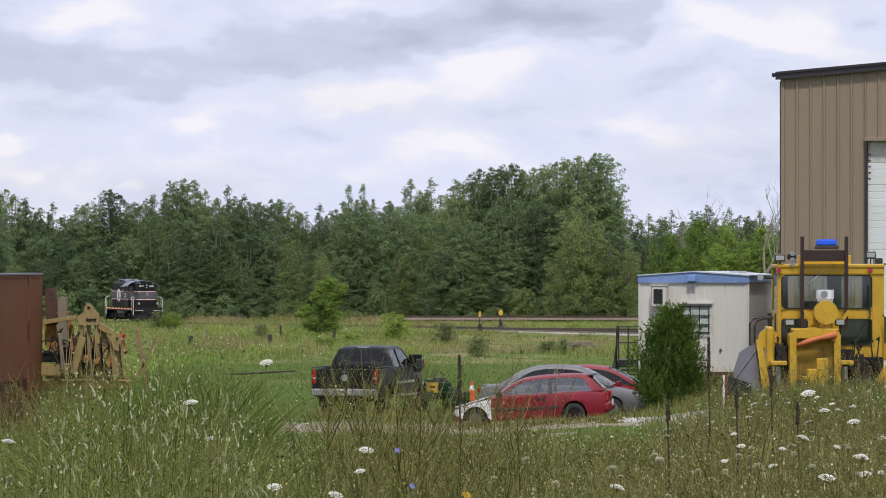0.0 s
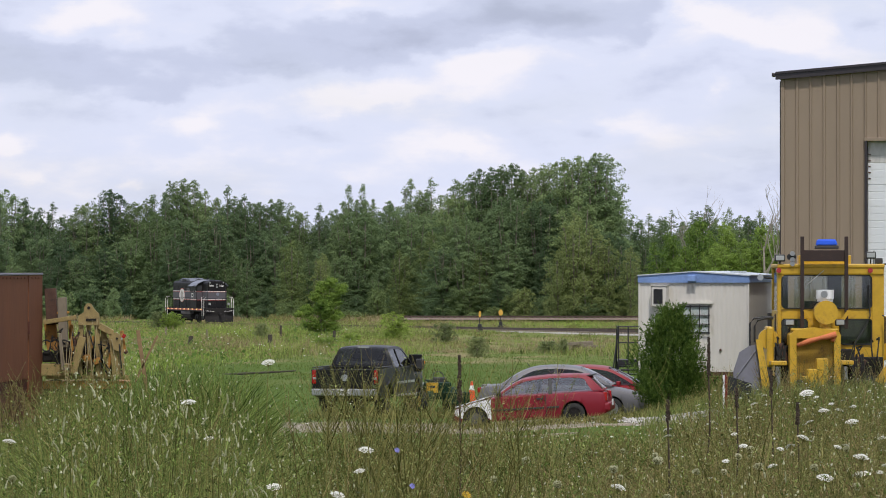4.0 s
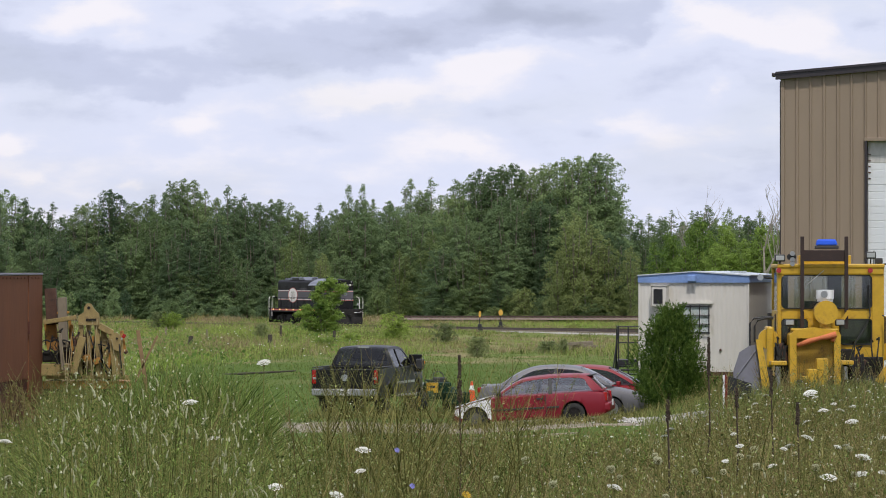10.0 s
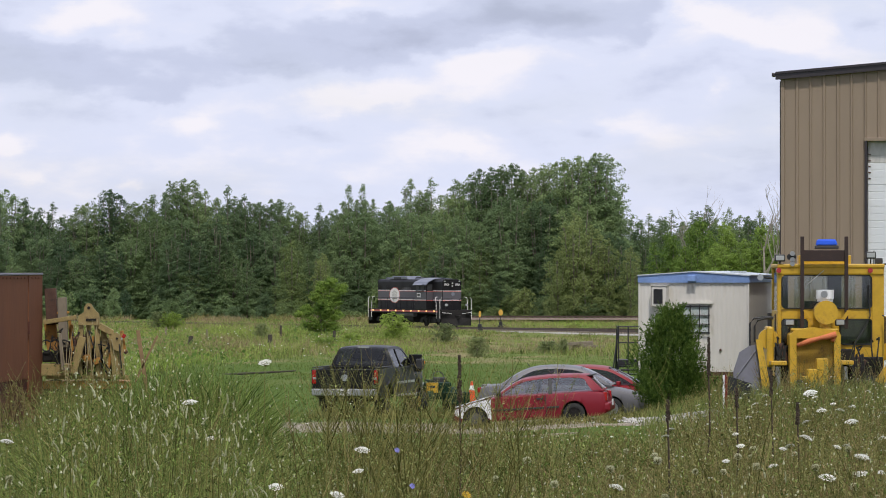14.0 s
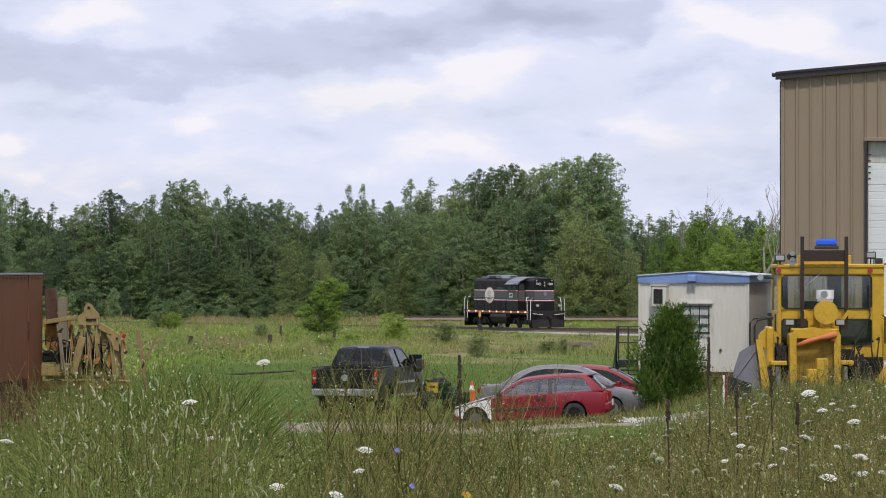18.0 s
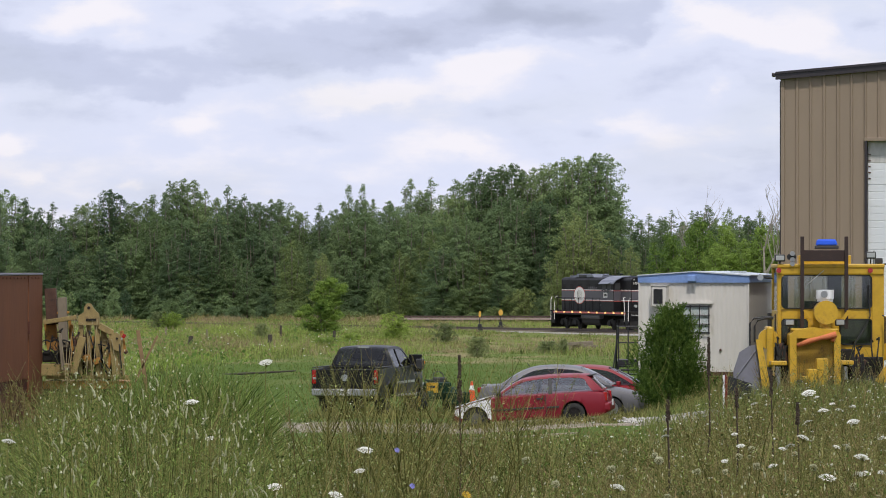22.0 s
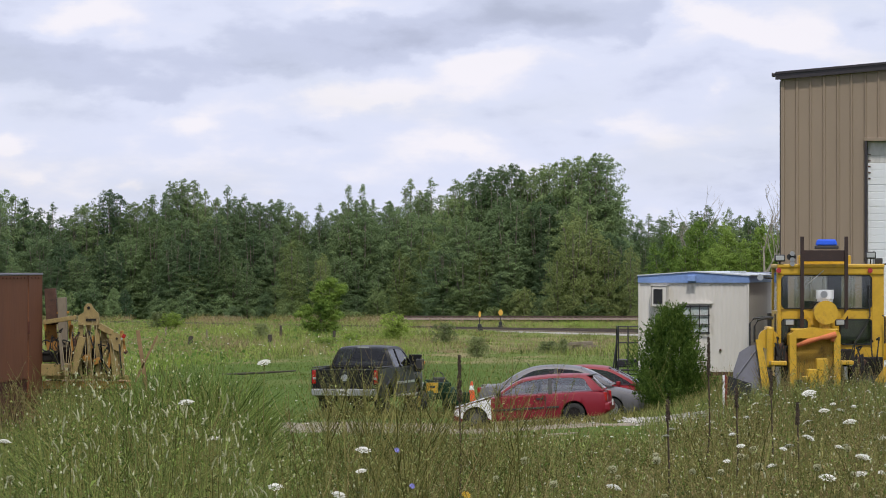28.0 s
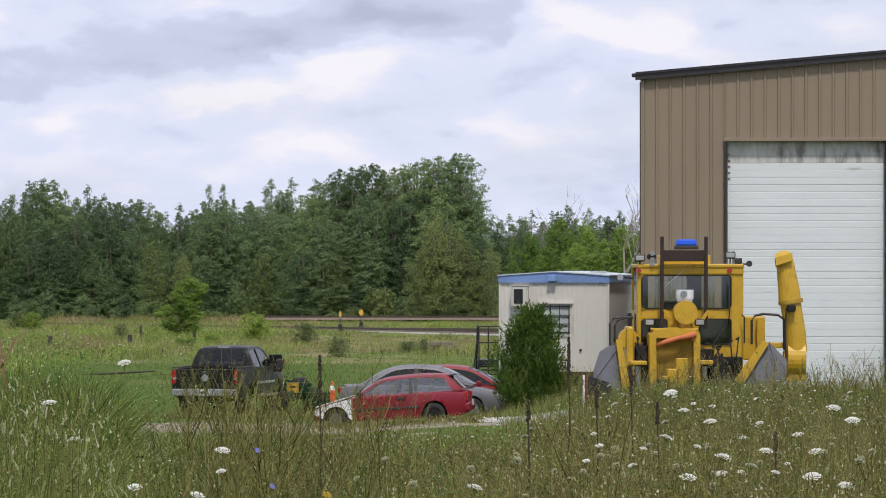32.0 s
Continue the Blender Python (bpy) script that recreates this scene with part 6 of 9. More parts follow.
def make_hatchback():
    th = thing("hatchback_car", pose(2.44, 112.6, gz(2.44, 112.6) - 0.07, 0, 3.6, 180 - 7), "old red three-door hatchback with a white front wing, parked", "car", "parked cars")
    L, W = 4.15, 1.66
    deck = [(-2.075, 0.56), (-2.03, 0.80), (-1.85, 0.855), (-0.8, 0.865), (0.3, 0.86), (0.85, 0.85), (1.2, 0.79), (1.65, 0.70), (1.95, 0.61), (2.05, 0.54), (2.075, 0.46)]
    soften(part("body", car_body(L, W, deck, [(1.47, 0.335, 0.29), (-1.16, 0.335, 0.29)]), PAINT_RED, th))
    greenhouse(th, PAINT_RED, [(0.92, 0.855), (0.72, 0.985), (0.50, 1.12), (0.28, 1.225), (0.0, 1.28), (-0.48, 1.308), (-0.98, 1.306), (-1.44, 1.28), (-1.60, 1.215), (-1.78, 1.03), (-1.95, 0.855)], 0.22, -1.54, 0.57, 0.765, 0.44, 0.05, 0.19)
    cabin(th, -1.5, 1.15, 0.66, 0.38)
    for s in (-1, 1):
        y = s * 0.826
        z = [(1.03, 0.24), (1.03, 0.815), (1.45, 0.735), (1.8, 0.645), (2.0, 0.56), (2.02, 0.44)] + [(1.47 + 0.345 * math.sin(a), 0.29 + 0.345 * math.cos(a)) for a in np.linspace(1.45, -1.5, 12)]
        part("front_wing", prism(z, s * 0.80, s * 0.868), PAINT_WHITE, th, "white unpainted front wing")
        part("door", prism([(0.99, 0.26), (1.0, 0.82), (-0.42, 0.83), (-0.38, 0.26)], y - 0.012, y + 0.012, "y", None, 0.005), PAINT_RED, th)
        part("door_seam", box((0.014, 0.02, 0.56), (-0.43, s * 0.835, 0.54)), PLASTIC, th)
        part("rub_strip", box((1.36, 0.03, 0.05), (0.30, s * 0.85, 0.50), 0.008), PLASTIC, th)
        part("rub_strip", box((0.32, 0.03, 0.05), (-0.62, s * 0.85, 0.50), 0.008), PLASTIC, th)
        part("door_handle", box((0.18, 0.03, 0.05), (-0.28, s * 0.85, 0.74), 0.008), PLASTIC, th)
        part("mirror", box((0.12, 0.18, 0.12), (0.80, s * 0.90, 0.93), 0.03), PLASTIC, th)
        part("tail_lamp", box((0.10, 0.16, 0.24), (-2.01, s * 0.70, 0.70), 0.02), LENS_RED, th)
        part("head_lamp", box((0.08, 0.34, 0.11), (2.02, s * 0.52, 0.53), 0.03), PLASTIC, th, "dark empty lamp housing")
        for ax in (1.47, -1.16):
            wheel(th, (ax, s * 0.72, 0.285), 0.285, 0.18, None, WHEEL_STEEL if ax > 0 else RUNNING)
            part("wheel_well", prism([(ax + 0.36 * math.cos(a), 0.29 + 0.36 * math.sin(a)) for a in np.linspace(0, math.pi, 13)], s * 0.42, s * 0.60), RUBBER, th)
    part("bonnet", plate([(1.12, -0.80, 0.862), (1.12, 0.80, 0.862), (2.0, 0.70, 0.642), (2.0, -0.70, 0.642)], 0.03), PAINT_WHITE, th, "white bonnet")
    part("front_bumper", box((0.16, 1.50, 0.18), (2.02, 0, 0.36), 0.05), RUST, th, "dull exposed bumper bar")
    part("front_panel", box((0.06, 1.4, 0.12), (2.04, 0, 0.50), 0.02), PLASTIC, th)
    part("rear_bumper", box((0.2, 1.6, 0.24), (-2.03, 0, 0.42), 0.06), PAINT_RED, th)
    part("spoiler", box((0.24, 1.1, 0.03), (-1.60, 0, 1.275), 0.01, (0, 4, 0)), PLASTIC, th)
    part("plate_panel", box((0.02, 0.32, 0.16), (-2.14, 0, 0.52), 0.005), PAINT_WHITE, th)
    part("wiper", tube([(-1.86, 0.1, 0.98), (-1.80, -0.35, 1.06)], 0.012, 6), PLASTIC, th)


make_hatchback()


def make_sedan(name, x, y, yaw, paint, label, rise=0.06):
    th = thing(name, pose(x, y, gz(0.2, y) + rise, 0, 0, yaw), label, "car", "parked cars")
    L, W = 4.65, 1.76
    deck = [(-2.32, 0.60), (-2.28, 0.86), (-2.1, 0.92), (-1.55, 0.96), (-0.9, 0.96), (0.3, 0.95), (1.05, 0.92), (1.6, 0.84), (2.1, 0.72), (2.26, 0.62), (2.32, 0.50)]
    soften(part("body", car_body(L, W, deck, [(1.42, 0.34, 0.31), (-1.32, 0.34, 0.31)], 0.2), paint, th))
    greenhouse(th, paint, [(1.40, 0.93), (1.0, 1.17), (0.58, 1.37), (0.2, 1.44), (-0.3, 1.455), (-0.8, 1.41), (-1.2, 1.26), (-1.65, 0.97)], 0.5, -0.95, 0.58, 0.80, 0.45, 0.06, 0.14, GLASS_DARK)
    cabin(th, -1.5, 1.2, 0.7, 0.44)
    for s in (-1, 1):
        y = s * 0.876
        part("front_door", prism([(0.95, 0.27), (1.0, 0.88), (0.0, 0.9), (-0.02, 0.27)], y - 0.012, y + 0.012, "y", None, 0.005), paint, th)
        part("rear_door", prism([(-0.04, 0.27), (-0.03, 0.9), (-0.95, 0.92), (-0.9, 0.5), (-0.8, 0.27)], y - 0.012, y + 0.012, "y", None, 0.005), paint, th)
        for hx in (0.12, -0.78):
            part("door_handle", box((0.17, 0.03, 0.04), (hx, s * 0.9, 0.82), 0.01), paint, th)
        part("mirror", box((0.12, 0.2, 0.13), (0.85, s * 0.98, 0.99), 0.03), paint, th)
        part("tail_lamp", box((0.12, 0.36, 0.17), (-2.27, s * 0.62, 0.80), 0.03), LENS_RED, th)
        part("head_lamp", box((0.2, 0.4, 0.15), (2.16, s * 0.60, 0.64), 0.04), LENS_WHITE, th)
        for ax in (1.42, -1.32):
            wheel(th, (ax, s * 0.76, 0.305), 0.305, 0.2, None, ALLOY)
            part("wheel_well", prism([(ax + 0.37 * math.cos(a), 0.31 + 0.37 * math.sin(a)) for a in np.linspace(0, math.pi, 13)], s * 0.45, s * 0.64), RUBBER, th)
    part("front_bumper", box((0.18, 1.64, 0.24), (2.24, 0, 0.40), 0.06), paint, th)
    part("rear_bumper", box((0.18, 1.66, 0.26), (-2.26, 0, 0.46), 0.06), paint, th)
    part("boot_lip", box((0.1, 1.2, 0.03), (-2.2, 0, 0.93), 0.01), paint, th)
    part("plate_panel", box((0.02, 0.32, 0.16), (-2.35, 0, 0.68), 0.005), PAINT_WHITE, th)
    for a in (-0.35, 0.25):
        part("wiper", tube([(1.12, a, 0.95), (0.85, a + 0.4, 1.09)], 0.012, 6), PLASTIC, th)
    part("antenna", tube([(-0.95, 0.2, 1.40), (-1.05, 0.2, 1.54)], 0.01, 6), PLASTIC, th)
    return th


make_sedan("sedan_car", (998 - 784) * 117.5 / 7459, 117.5, -8, PAINT_GREY, "grey metallic four-door sedan parked behind the hatchback")
make_sedan("sedan_car", 4.32, 121.8, -8, PAINT_RED2, "bright red sedan parked beside the grey one", -0.04)


# ---- pickup truck ----
def make_pickup():
    y0 = 122.0
    th = thing("pickup_truck", pose((612 - 784) * y0 / 7459 + 0.62, y0 + 3.0, gz(-2.5, 124), 0, 0, 90 - 12), "black crew-cab pickup truck with towing mirrors, seen parked on gravel", "truck")
    # x forward, tail at -3.1
    W = 2.0
    bed = new("bed")
    bed.parent = th
    part("tailgate", box((0.09, 1.62, 0.56), (-3.06, 0, 1.05), 0.025), PAINT_BLACK, bed)
    part("gate_inset", box((0.02, 1.2, 0.3), (-3.11, 0, 1.02), 0.01), PAINT_BLACK, bed)
    part("badge", tube([(-3.11, 0, 1.08), (-3.135, 0, 1.08)], 0.10, 18), CHROME, bed)
    part("gate_handle", box((0.03, 0.26, 0.09), (-3.11, 0, 1.24), 0.01), PLASTIC, bed)
    arch = [(-1.75 + 0.5 * math.sin(a), 0.42 + 0.5 * math.cos(a)) for a in np.linspace(1.5, -1.5, 13)]
    side = [(-3.08, 0.58), (-3.1, 1.32), (-0.95, 1.36), (-0.95, 0.55)] + arch
    for s in (-1, 1):
        part("bed_side", prism(side, s * W / 2, s * (W / 2 - 0.16), "y", None, 0.012), PAINT_BLACK, bed)
        part("tail_lamp", box((0.10, 0.12, 0.40), (-3.07, s * 0.92, 1.10), 0.025), LENS_RED, bed, "tall red tail lamp")
        part("lamp_insert", box((0.10, 0.10, 0.07), (-3.078, s * 0.90, 1.06), 0.01), LENS_WHITE, bed)
        part("bed_rail", box((2.1, 0.12, 0.03), (-2.0, s * 0.93, 1.375), 0.008), PLASTIC, bed)
        part("wheel_lip", tube([(x, s * 1.0, z) for x, z in arch], 0.035, 6), PAINT_BLACK, bed)
    part("bed_floor", box((2.1, 1.7, 0.05), (-2.0, 0, 0.85)), PLASTIC, bed)
    part("bed_front", box((0.06, 1.7, 0.5), (-0.98, 0, 1.1)), PAINT_BLACK, bed)
    bp = part("rear_bumper", box((0.2, 1.9, 0.20), (-3.18, 0, 0.66), 0.03), ALLOY, th, "dull chrome rear bumper")
    part("step_pad", box((0.18, 0.7, 0.02), (-3.18, 0, 0.77)), PLASTIC, bp)
    part("plate_panel", box((0.02, 0.34, 0.17), (-3.29, 0, 0.66), 0.004), PAINT_WHITE, bp)
    bars(bp, "plate_marks", 6, 0.26, 0.08, (-3.302, 0, 0.66), PLASTIC, "x")
    part("hitch", box((0.25, 0.1, 0.1), (-3.25, 0, 0.48), 0.01), RUNNING, th)
    # cab
    cab = soften(part("cab_body", car_body(4.0, W, [(-2.0, 1.34), (0.9, 1.34), (1.0, 1.30), (1.9, 1.22), (2.0, 1.0)], [(1.05, 0.52, 0.42)], 0.5, bulge=0.02), PAINT_BLACK, th))
    cab.location = (1.08, 0, 0)
    gh = new("cab_top")
    gh.parent = th
    greenhouse(gh, PAINT_BLACK, [(1.75, 1.34), (1.4, 1.66), (1.1, 1.86), (0.7, 1.92), (-0.2, 1.925), (-0.68, 1.88), (-0.82, 1.72), (-0.92, 1.35)], 0.95, -0.70, 0.70, 0.94, 0.48, 0.07, 0.09, GLASS_DARK, 0.035, False)
    cabin(th, -0.85, 1.6, 0.85, 0.95)
    part("roof_lamp", box((0.06, 0.34, 0.05), (-0.72, 0, 1.915), 0.01), LENS_WHITE, gh)
    for s in (-1, 1):
        for a, b in ((1.62, 0.42), (0.38, -0.72)):
            part("door", prism([(a, 0.6), (a, 1.30), (b, 1.31), (b, 0.6)], s * 0.99, s * 1.012, "y", None, 0.008), PAINT_BLACK, th)
            part("door_handle", box((0.2, 0.03, 0.05), (b + 0.2, s * 1.025, 1.2), 0.01), PLASTIC, th)
        part("side_trim", box((2.4, 0.025, 0.07), (0.45, s * 1.018, 0.88), 0.006), CHROME, th)
        part("running_board", box((2.3, 0.2, 0.06), (0.45, s * 1.05, 0.5), 0.015), CHROME, th)
        mi = part("tow_mirror", box((0.12, 0.24, 0.32), (1.42, s * 1.24, 1.38), 0.04), PLASTIC, th, "large towing mirror")
        part("mirror_glass", box((0.01, 0.18, 0.26), (1.355, s * 1.24, 1.38), 0.004), PLASTIC, mi)
        part("mirror_arm", box((0.05, 0.34, 0.05), (1.42, s * 1.1, 1.36), 0.01), PLASTIC, mi)
        part("amber_marker", box((0.06, 0.02, 0.08), (1.44, s * 1.375, 1.43), 0.004), LENS_AMBER, mi)
        part("head_lamp", box((0.14, 0.34, 0.34), (3.02, s * 0.78, 1.02), 0.03), LENS_WHITE, th)
        for ax in (-1.75, 2.13):
            wheel(th, (ax, s * 0.82, 0.42), 0.42, 0.28, None, WHEEL_STEEL, 0.58)
            part("wheel_well", prism([(ax + 0.5 * math.cos(a), 0.44 + 0.48 * math.sin(a)) for a in np.linspace(0, math.pi, 13)], s * 0.5, s * 0.66), RUBBER, th)
        part("mud_flap", box((0.02, 0.3, 0.4), (-2.3, s * 0.82, 0.42)), RUBBER, th)
    part("front_bumper", box((0.22, 1.95, 0.3), (3.1, 0, 0.66), 0.05), CHROME, th)
    part("radiator_grille", box((0.1, 1.1, 0.4), (3.06, 0, 1.02), 0.03), CHROME, th)
    part("chassis", box((5.4, 1.0, 0.2), (-0.2, 0, 0.52)), RUNNING, th)
    part("axle", tube([(-1.75, -0.7, 0.42), (-1.75, 0.7, 0.42)], 0.07, 8), RUNNING, th)
    part("differential", tube([(-1.9, 0, 0.42), (-1.6, 0, 0.42)], 0.19, 12), RUNNING, th)
    # open rear-hinged door beyond the mirror
    part("open_door", box((0.06, 0.40, 0.52), (1.95, -0.98, 1.40), 0.02), PAINT_BLACK, th, "black front door standing open")


make_pickup()


# ---- green yard tractor, cone ----
def make_tractor():
    y = 125.0
    x = (772 - 784) * y / 7459
    th = thing("lawn_tractor", pose(x, y, gz(x, y), 0, 0, 15), "dark green yard tractor with a yellow rear panel", "tractor")
    part("hood", box((0.55, 0.9, 0.42), (0.12, 0.4, 0.72), 0.06), PAINT_GREEN, th)
    part("rear_body", box((0.75, 0.5, 0.5), (-0.02, -0.2, 0.62), 0.05), PAINT_GREEN, th)
    part("rear_panel", box((0.36, 0.02, 0.3), (-0.24, -0.46, 0.72), 0.01), YELLOW, th, "yellow panel with a dark mark")
    part("mark", box((0.16, 0.01, 0.06), (-0.24, -0.475, 0.75)), PLASTIC, th)
    part("seat", box((0.42, 0.4, 0.1), (0.1, 0.15, 0.84), 0.04), PLASTIC, th)
    part("seat_back", box((0.42, 0.1, 0.2), (0.1, 0.0, 0.92), 0.04), PLASTIC, th)
    part("steering_wheel", tube([(0.12 + 0.16 * math.cos(k * 0.628), 0.2 + 0.08 * math.sin(k * 0.628), 1.05 + 0.13 * math.sin(k * 0.628)) for k in range(11)], 0.015, 6), PLASTIC, th)
    for s in (-1, 1):
        part("fender", prism([(0.0 + 0.42 * math.cos(a) - 0.2, 0.32 + 0.42 * math.sin(a)) for a in np.linspace(0, math.pi, 11)], s * 0.26 + 0.05, s * 0.46 + 0.05, "x"), PAINT_GREEN, th)
        part("tyre", tube([(s * 0.42 + 0.05, -0.2, 0.31), (s * 0.62 + 0.05, -0.2, 0.31)], 0.31, 20), RUBBER, th)
        part("tyre", tube([(s * 0.36 + 0.05, 0.65, 0.2), (s * 0.5 + 0.05, 0.65, 0.2)], 0.2, 16), RUBBER, th)
        part("rim", tube([(s * 0.625 + 0.05, -0.2, 0.31), (s * 0.63 + 0.05, -0.2, 0.31)], 0.16, 14), YELLOW, th)
    part("dump_cart", box((0.7, 0.6, 0.35), (0.42, -0.7, 0.42), 0.02), PAINT_GREEN, th)


make_tractor()


def make_cone():
    y = 129.0
    x = (835 - 784) * y / 7459
    th = thing("traffic_cone", pose(x, y, gz(x, y)), "orange traffic cone with a white band on the lot", "cone")
    part("base", box((0.40, 0.40, 0.045), (0, 0, 0.022), 0.012), CONE_ORANGE, th)
    part("cone_body", tube([(0, 0, 0.04), (0, 0, 0.78)], 1, 20, None, [0.16, 0.032]), CONE_ORANGE, th, smooth=False)
    part("band", tube([(0, 0, 0.52), (0, 0, 0.66)], 1, 20, None, [0.082, 0.056], False), CONE_WHITE, th, "white reflective band")
    part("tip_band", tube([(0, 0, 0.74), (0, 0, 0.785)], 1, 16, None, [0.042, 0.034]), CONE_ORANGE, th)


make_cone()
# ---- gravel lane, tracks and lineside things ----
def ribbon(name, pts, half, lift, material, parent=None, kind="", label="", category="", rag=0.0):
    """A strip that follows the land along pts (x, y), slightly domed."""
    v, f = [], []
    n = len(pts)
    for i, (x, y) in enumerate(pts):
        a, b = pts[max(i - 1, 0)], pts[min(i + 1, n - 1)]
        d = Vector((b[0] - a[0], b[1] - a[1])).normalized()
        for k in (-1, -0.8, 0, 0.8, 1):
            w = half * (1 + (rag * (math.sin(i * 2.3 + k) + math.sin(i * 0.9 - 2 * k)) if rag else 0))
            px, py = x + d.y * w * k, y - d.x * w * k
            v.append((px, py, lift(px, py) - (0.1 if abs(k) == 1 else 0) + (0.012 if k == 0 else 0)))
    for i in range(n - 1):
        for k in range(4):
            f.append((i * 5 + k, i * 5 + k + 1, i * 5 + k + 6, i * 5 + k + 5))
    ob = raw(name, v, f, material, parent, label)
    return tagged(ob, label, category, kind=kind)


LANE = surface("worn_lane", (0.255, 0.205, 0.155), 0.95, var=0.4, scale=1.4, bump=0.6, second=(0.075, 0.105, 0.026), amount=0.74)
ribbon("gravel_lane", [(-5.9 + i * 0.24, 112.6 - 1.6 * float(step(10, 40, i)) + 0.3 * math.sin(i * 0.5)) for i in range(43)], 3.7, lambda x, y: gz(x, y) + 0.02, LANE, kind="structure", label="patchy brown gravel yard with grass growing through", category="lane", rag=0.16)
BAND = lambda x: 110.4 - (x - 4.54) * 3.1
ribbon("gravel_patch", [(4.85 + i * 0.22, BAND(4.85 + i * 0.22)) for i in range(10)], 0.45, lambda x, y: gz(x, y) + 0.03, GRAVEL, kind="structure", label="pale gravel patch beside the cedar", category="gravel")
ribbon("wheel_rut", [(0.6 + i * 0.25, 104.6 + 0.1 * math.sin(i * 0.8)) for i in range(12)], 0.2, lambda x, y: gz(x, y) + 0.03, GRAVEL, kind="structure", label="bare gravelly wheel rut in the grass", category="rut")


def make_stones():
    """Loose pale stones heaped along the patch."""
    rng = random.Random(12)
    V, F = [], []
    for i in range(900):
        x = rng.choice((rng.gauss(5.15, 0.22), rng.gauss(5.9, 0.3), rng.gauss(6.5, 0.2), rng.uniform(4.7, 7.0)))
        off = rng.gauss(0, 0.4)
        y = BAND(x) + off
        r = rng.uniform(0.02, 0.06)
        z = gz(x, y) + 0.06 + 0.09 * math.exp(-(off / 0.4) ** 2) * rng.random()
        b = len(V)
        V += [(x + r * rng.uniform(0.6, 1.2) * c, y + r * s, z + r * h) for c, s, h in ((1, 0, 0), (0, 1, 0.1), (-1, 0, 0), (0, -1, -0.1), (0.1, 0, 0.75), (0, 0, -0.8))]
        F += [(b, b + 1, b + 4), (b + 1, b + 2, b + 4), (b + 2, b + 3, b + 4), (b + 3, b, b + 4), (b + 1, b, b + 5), (b + 2, b + 1, b + 5), (b + 3, b + 2, b + 5), (b, b + 3, b + 5)]
    tagged(raw("loose_stones", V, F, STONE), "loose pale stones along the gravel patch", "stones", kind="stuff")


STONE = surface("pale_limestone", (0.50, 0.48, 0.44), 0.9, var=0.2, scale=5, bump=0.3, island=0.3)
make_stones()


def make_track(name, pts, level, ballast, label, half=2.6):
    """Ballast, two rails and ties along pts."""
    tr = tagged(new(name), label, "railway track", kind="structure")
    lift = (lambda x, y: level(y) - 0.26)
    ribbon("ballast", pts, half, lift, ballast, tr)
    n = len(pts)
    nor = []
    for i in range(n):
        a, b = pts[max(i - 1, 0)], pts[min(i + 1, n - 1)]
        d = Vector((b[0] - a[0], b[1] - a[1])).normalized()
        nor.append((d.y, -d.x, d))
    for s in (-0.76, 0.76):
        v, f = [], []
        for (x, y), (nx, ny, d) in zip(pts, nor):
            for u, h in ((-0.035, -0.16), (-0.035, 0), (0.035, 0), (0.035, -0.16)):
                v.append((x + nx * (s + u), y + ny * (s + u), level(y) + h))
        for i in range(n - 1):
            for k in range(3):
                f.append((i * 4 + k, i * 4 + k + 1, i * 4 + k + 5, i * 4 + k + 4))
        raw("rail", v, f, RAIL, tr)
    v, f = [], []
    dist = 0
    for i in range(n - 1):
        (x0, y0), (x1, y1) = pts[i], pts[i + 1]
        seg = math.hypot(x1 - x0, y1 - y0)
        k = int(seg / 0.55)
        nx, ny, d = nor[i]
        for j in range(k):
            cx, cy = x0 + (x1 - x0) * j / k, y0 + (y1 - y0) * j / k
            b = len(v)
            for su in (-1.3, 1.3):
                for w in (-0.11, 0.11):
                    for h in (-0.30, -0.15):
                        v.append((cx + nx * su + d.x * w, cy + ny * su + d.y * w, level(cy) + h))
            f += [(b, b + 1, b + 3, b + 2), (b + 4, b + 6, b + 7, b + 5), (b, b + 4, b + 5, b + 1), (b + 2, b + 3, b + 7, b + 6), (b + 1, b + 5, b + 7, b + 3)]
    tagged(raw("ties", v, f, WOOD_GREY, tr), kind="stuff")


route = [(x, y) for t, x, y, h in TRACK]
dx, dy = route[0][0] - route[2][0], route[0][1] - route[2][1]
make_track("siding_track", [(route[0][0] + dx * k, route[0][1] + dy * k) for k in (8, 6, 4, 2, 1)] + route + [(route[-1][0] + 6 * k, route[-1][1] - 20 * k) for k in (1, 2, 3)], rail_z, BALLAST_PALE, "siding on pale ballast that curves through the meadow")
make_track("main_track", [(-5 + 6 * i, 461 - 0.4 * i) for i in range(18)], lambda y: -0.95, BALLAST, "rusty main track along the edge of the wood", 5.5)
make_track("spur_track", [(4.6 + 3.0 * i, 356 - 2.2 * i + 0.0 * i * i) for i in range(14)], lambda y: rail_z(y) - 0.05, BALLAST, "spur track behind the yard")


TARGET = surface("faded_yellow_enamel", (0.62, 0.36, 0.06), 0.5, var=0.15, bump=0.05)


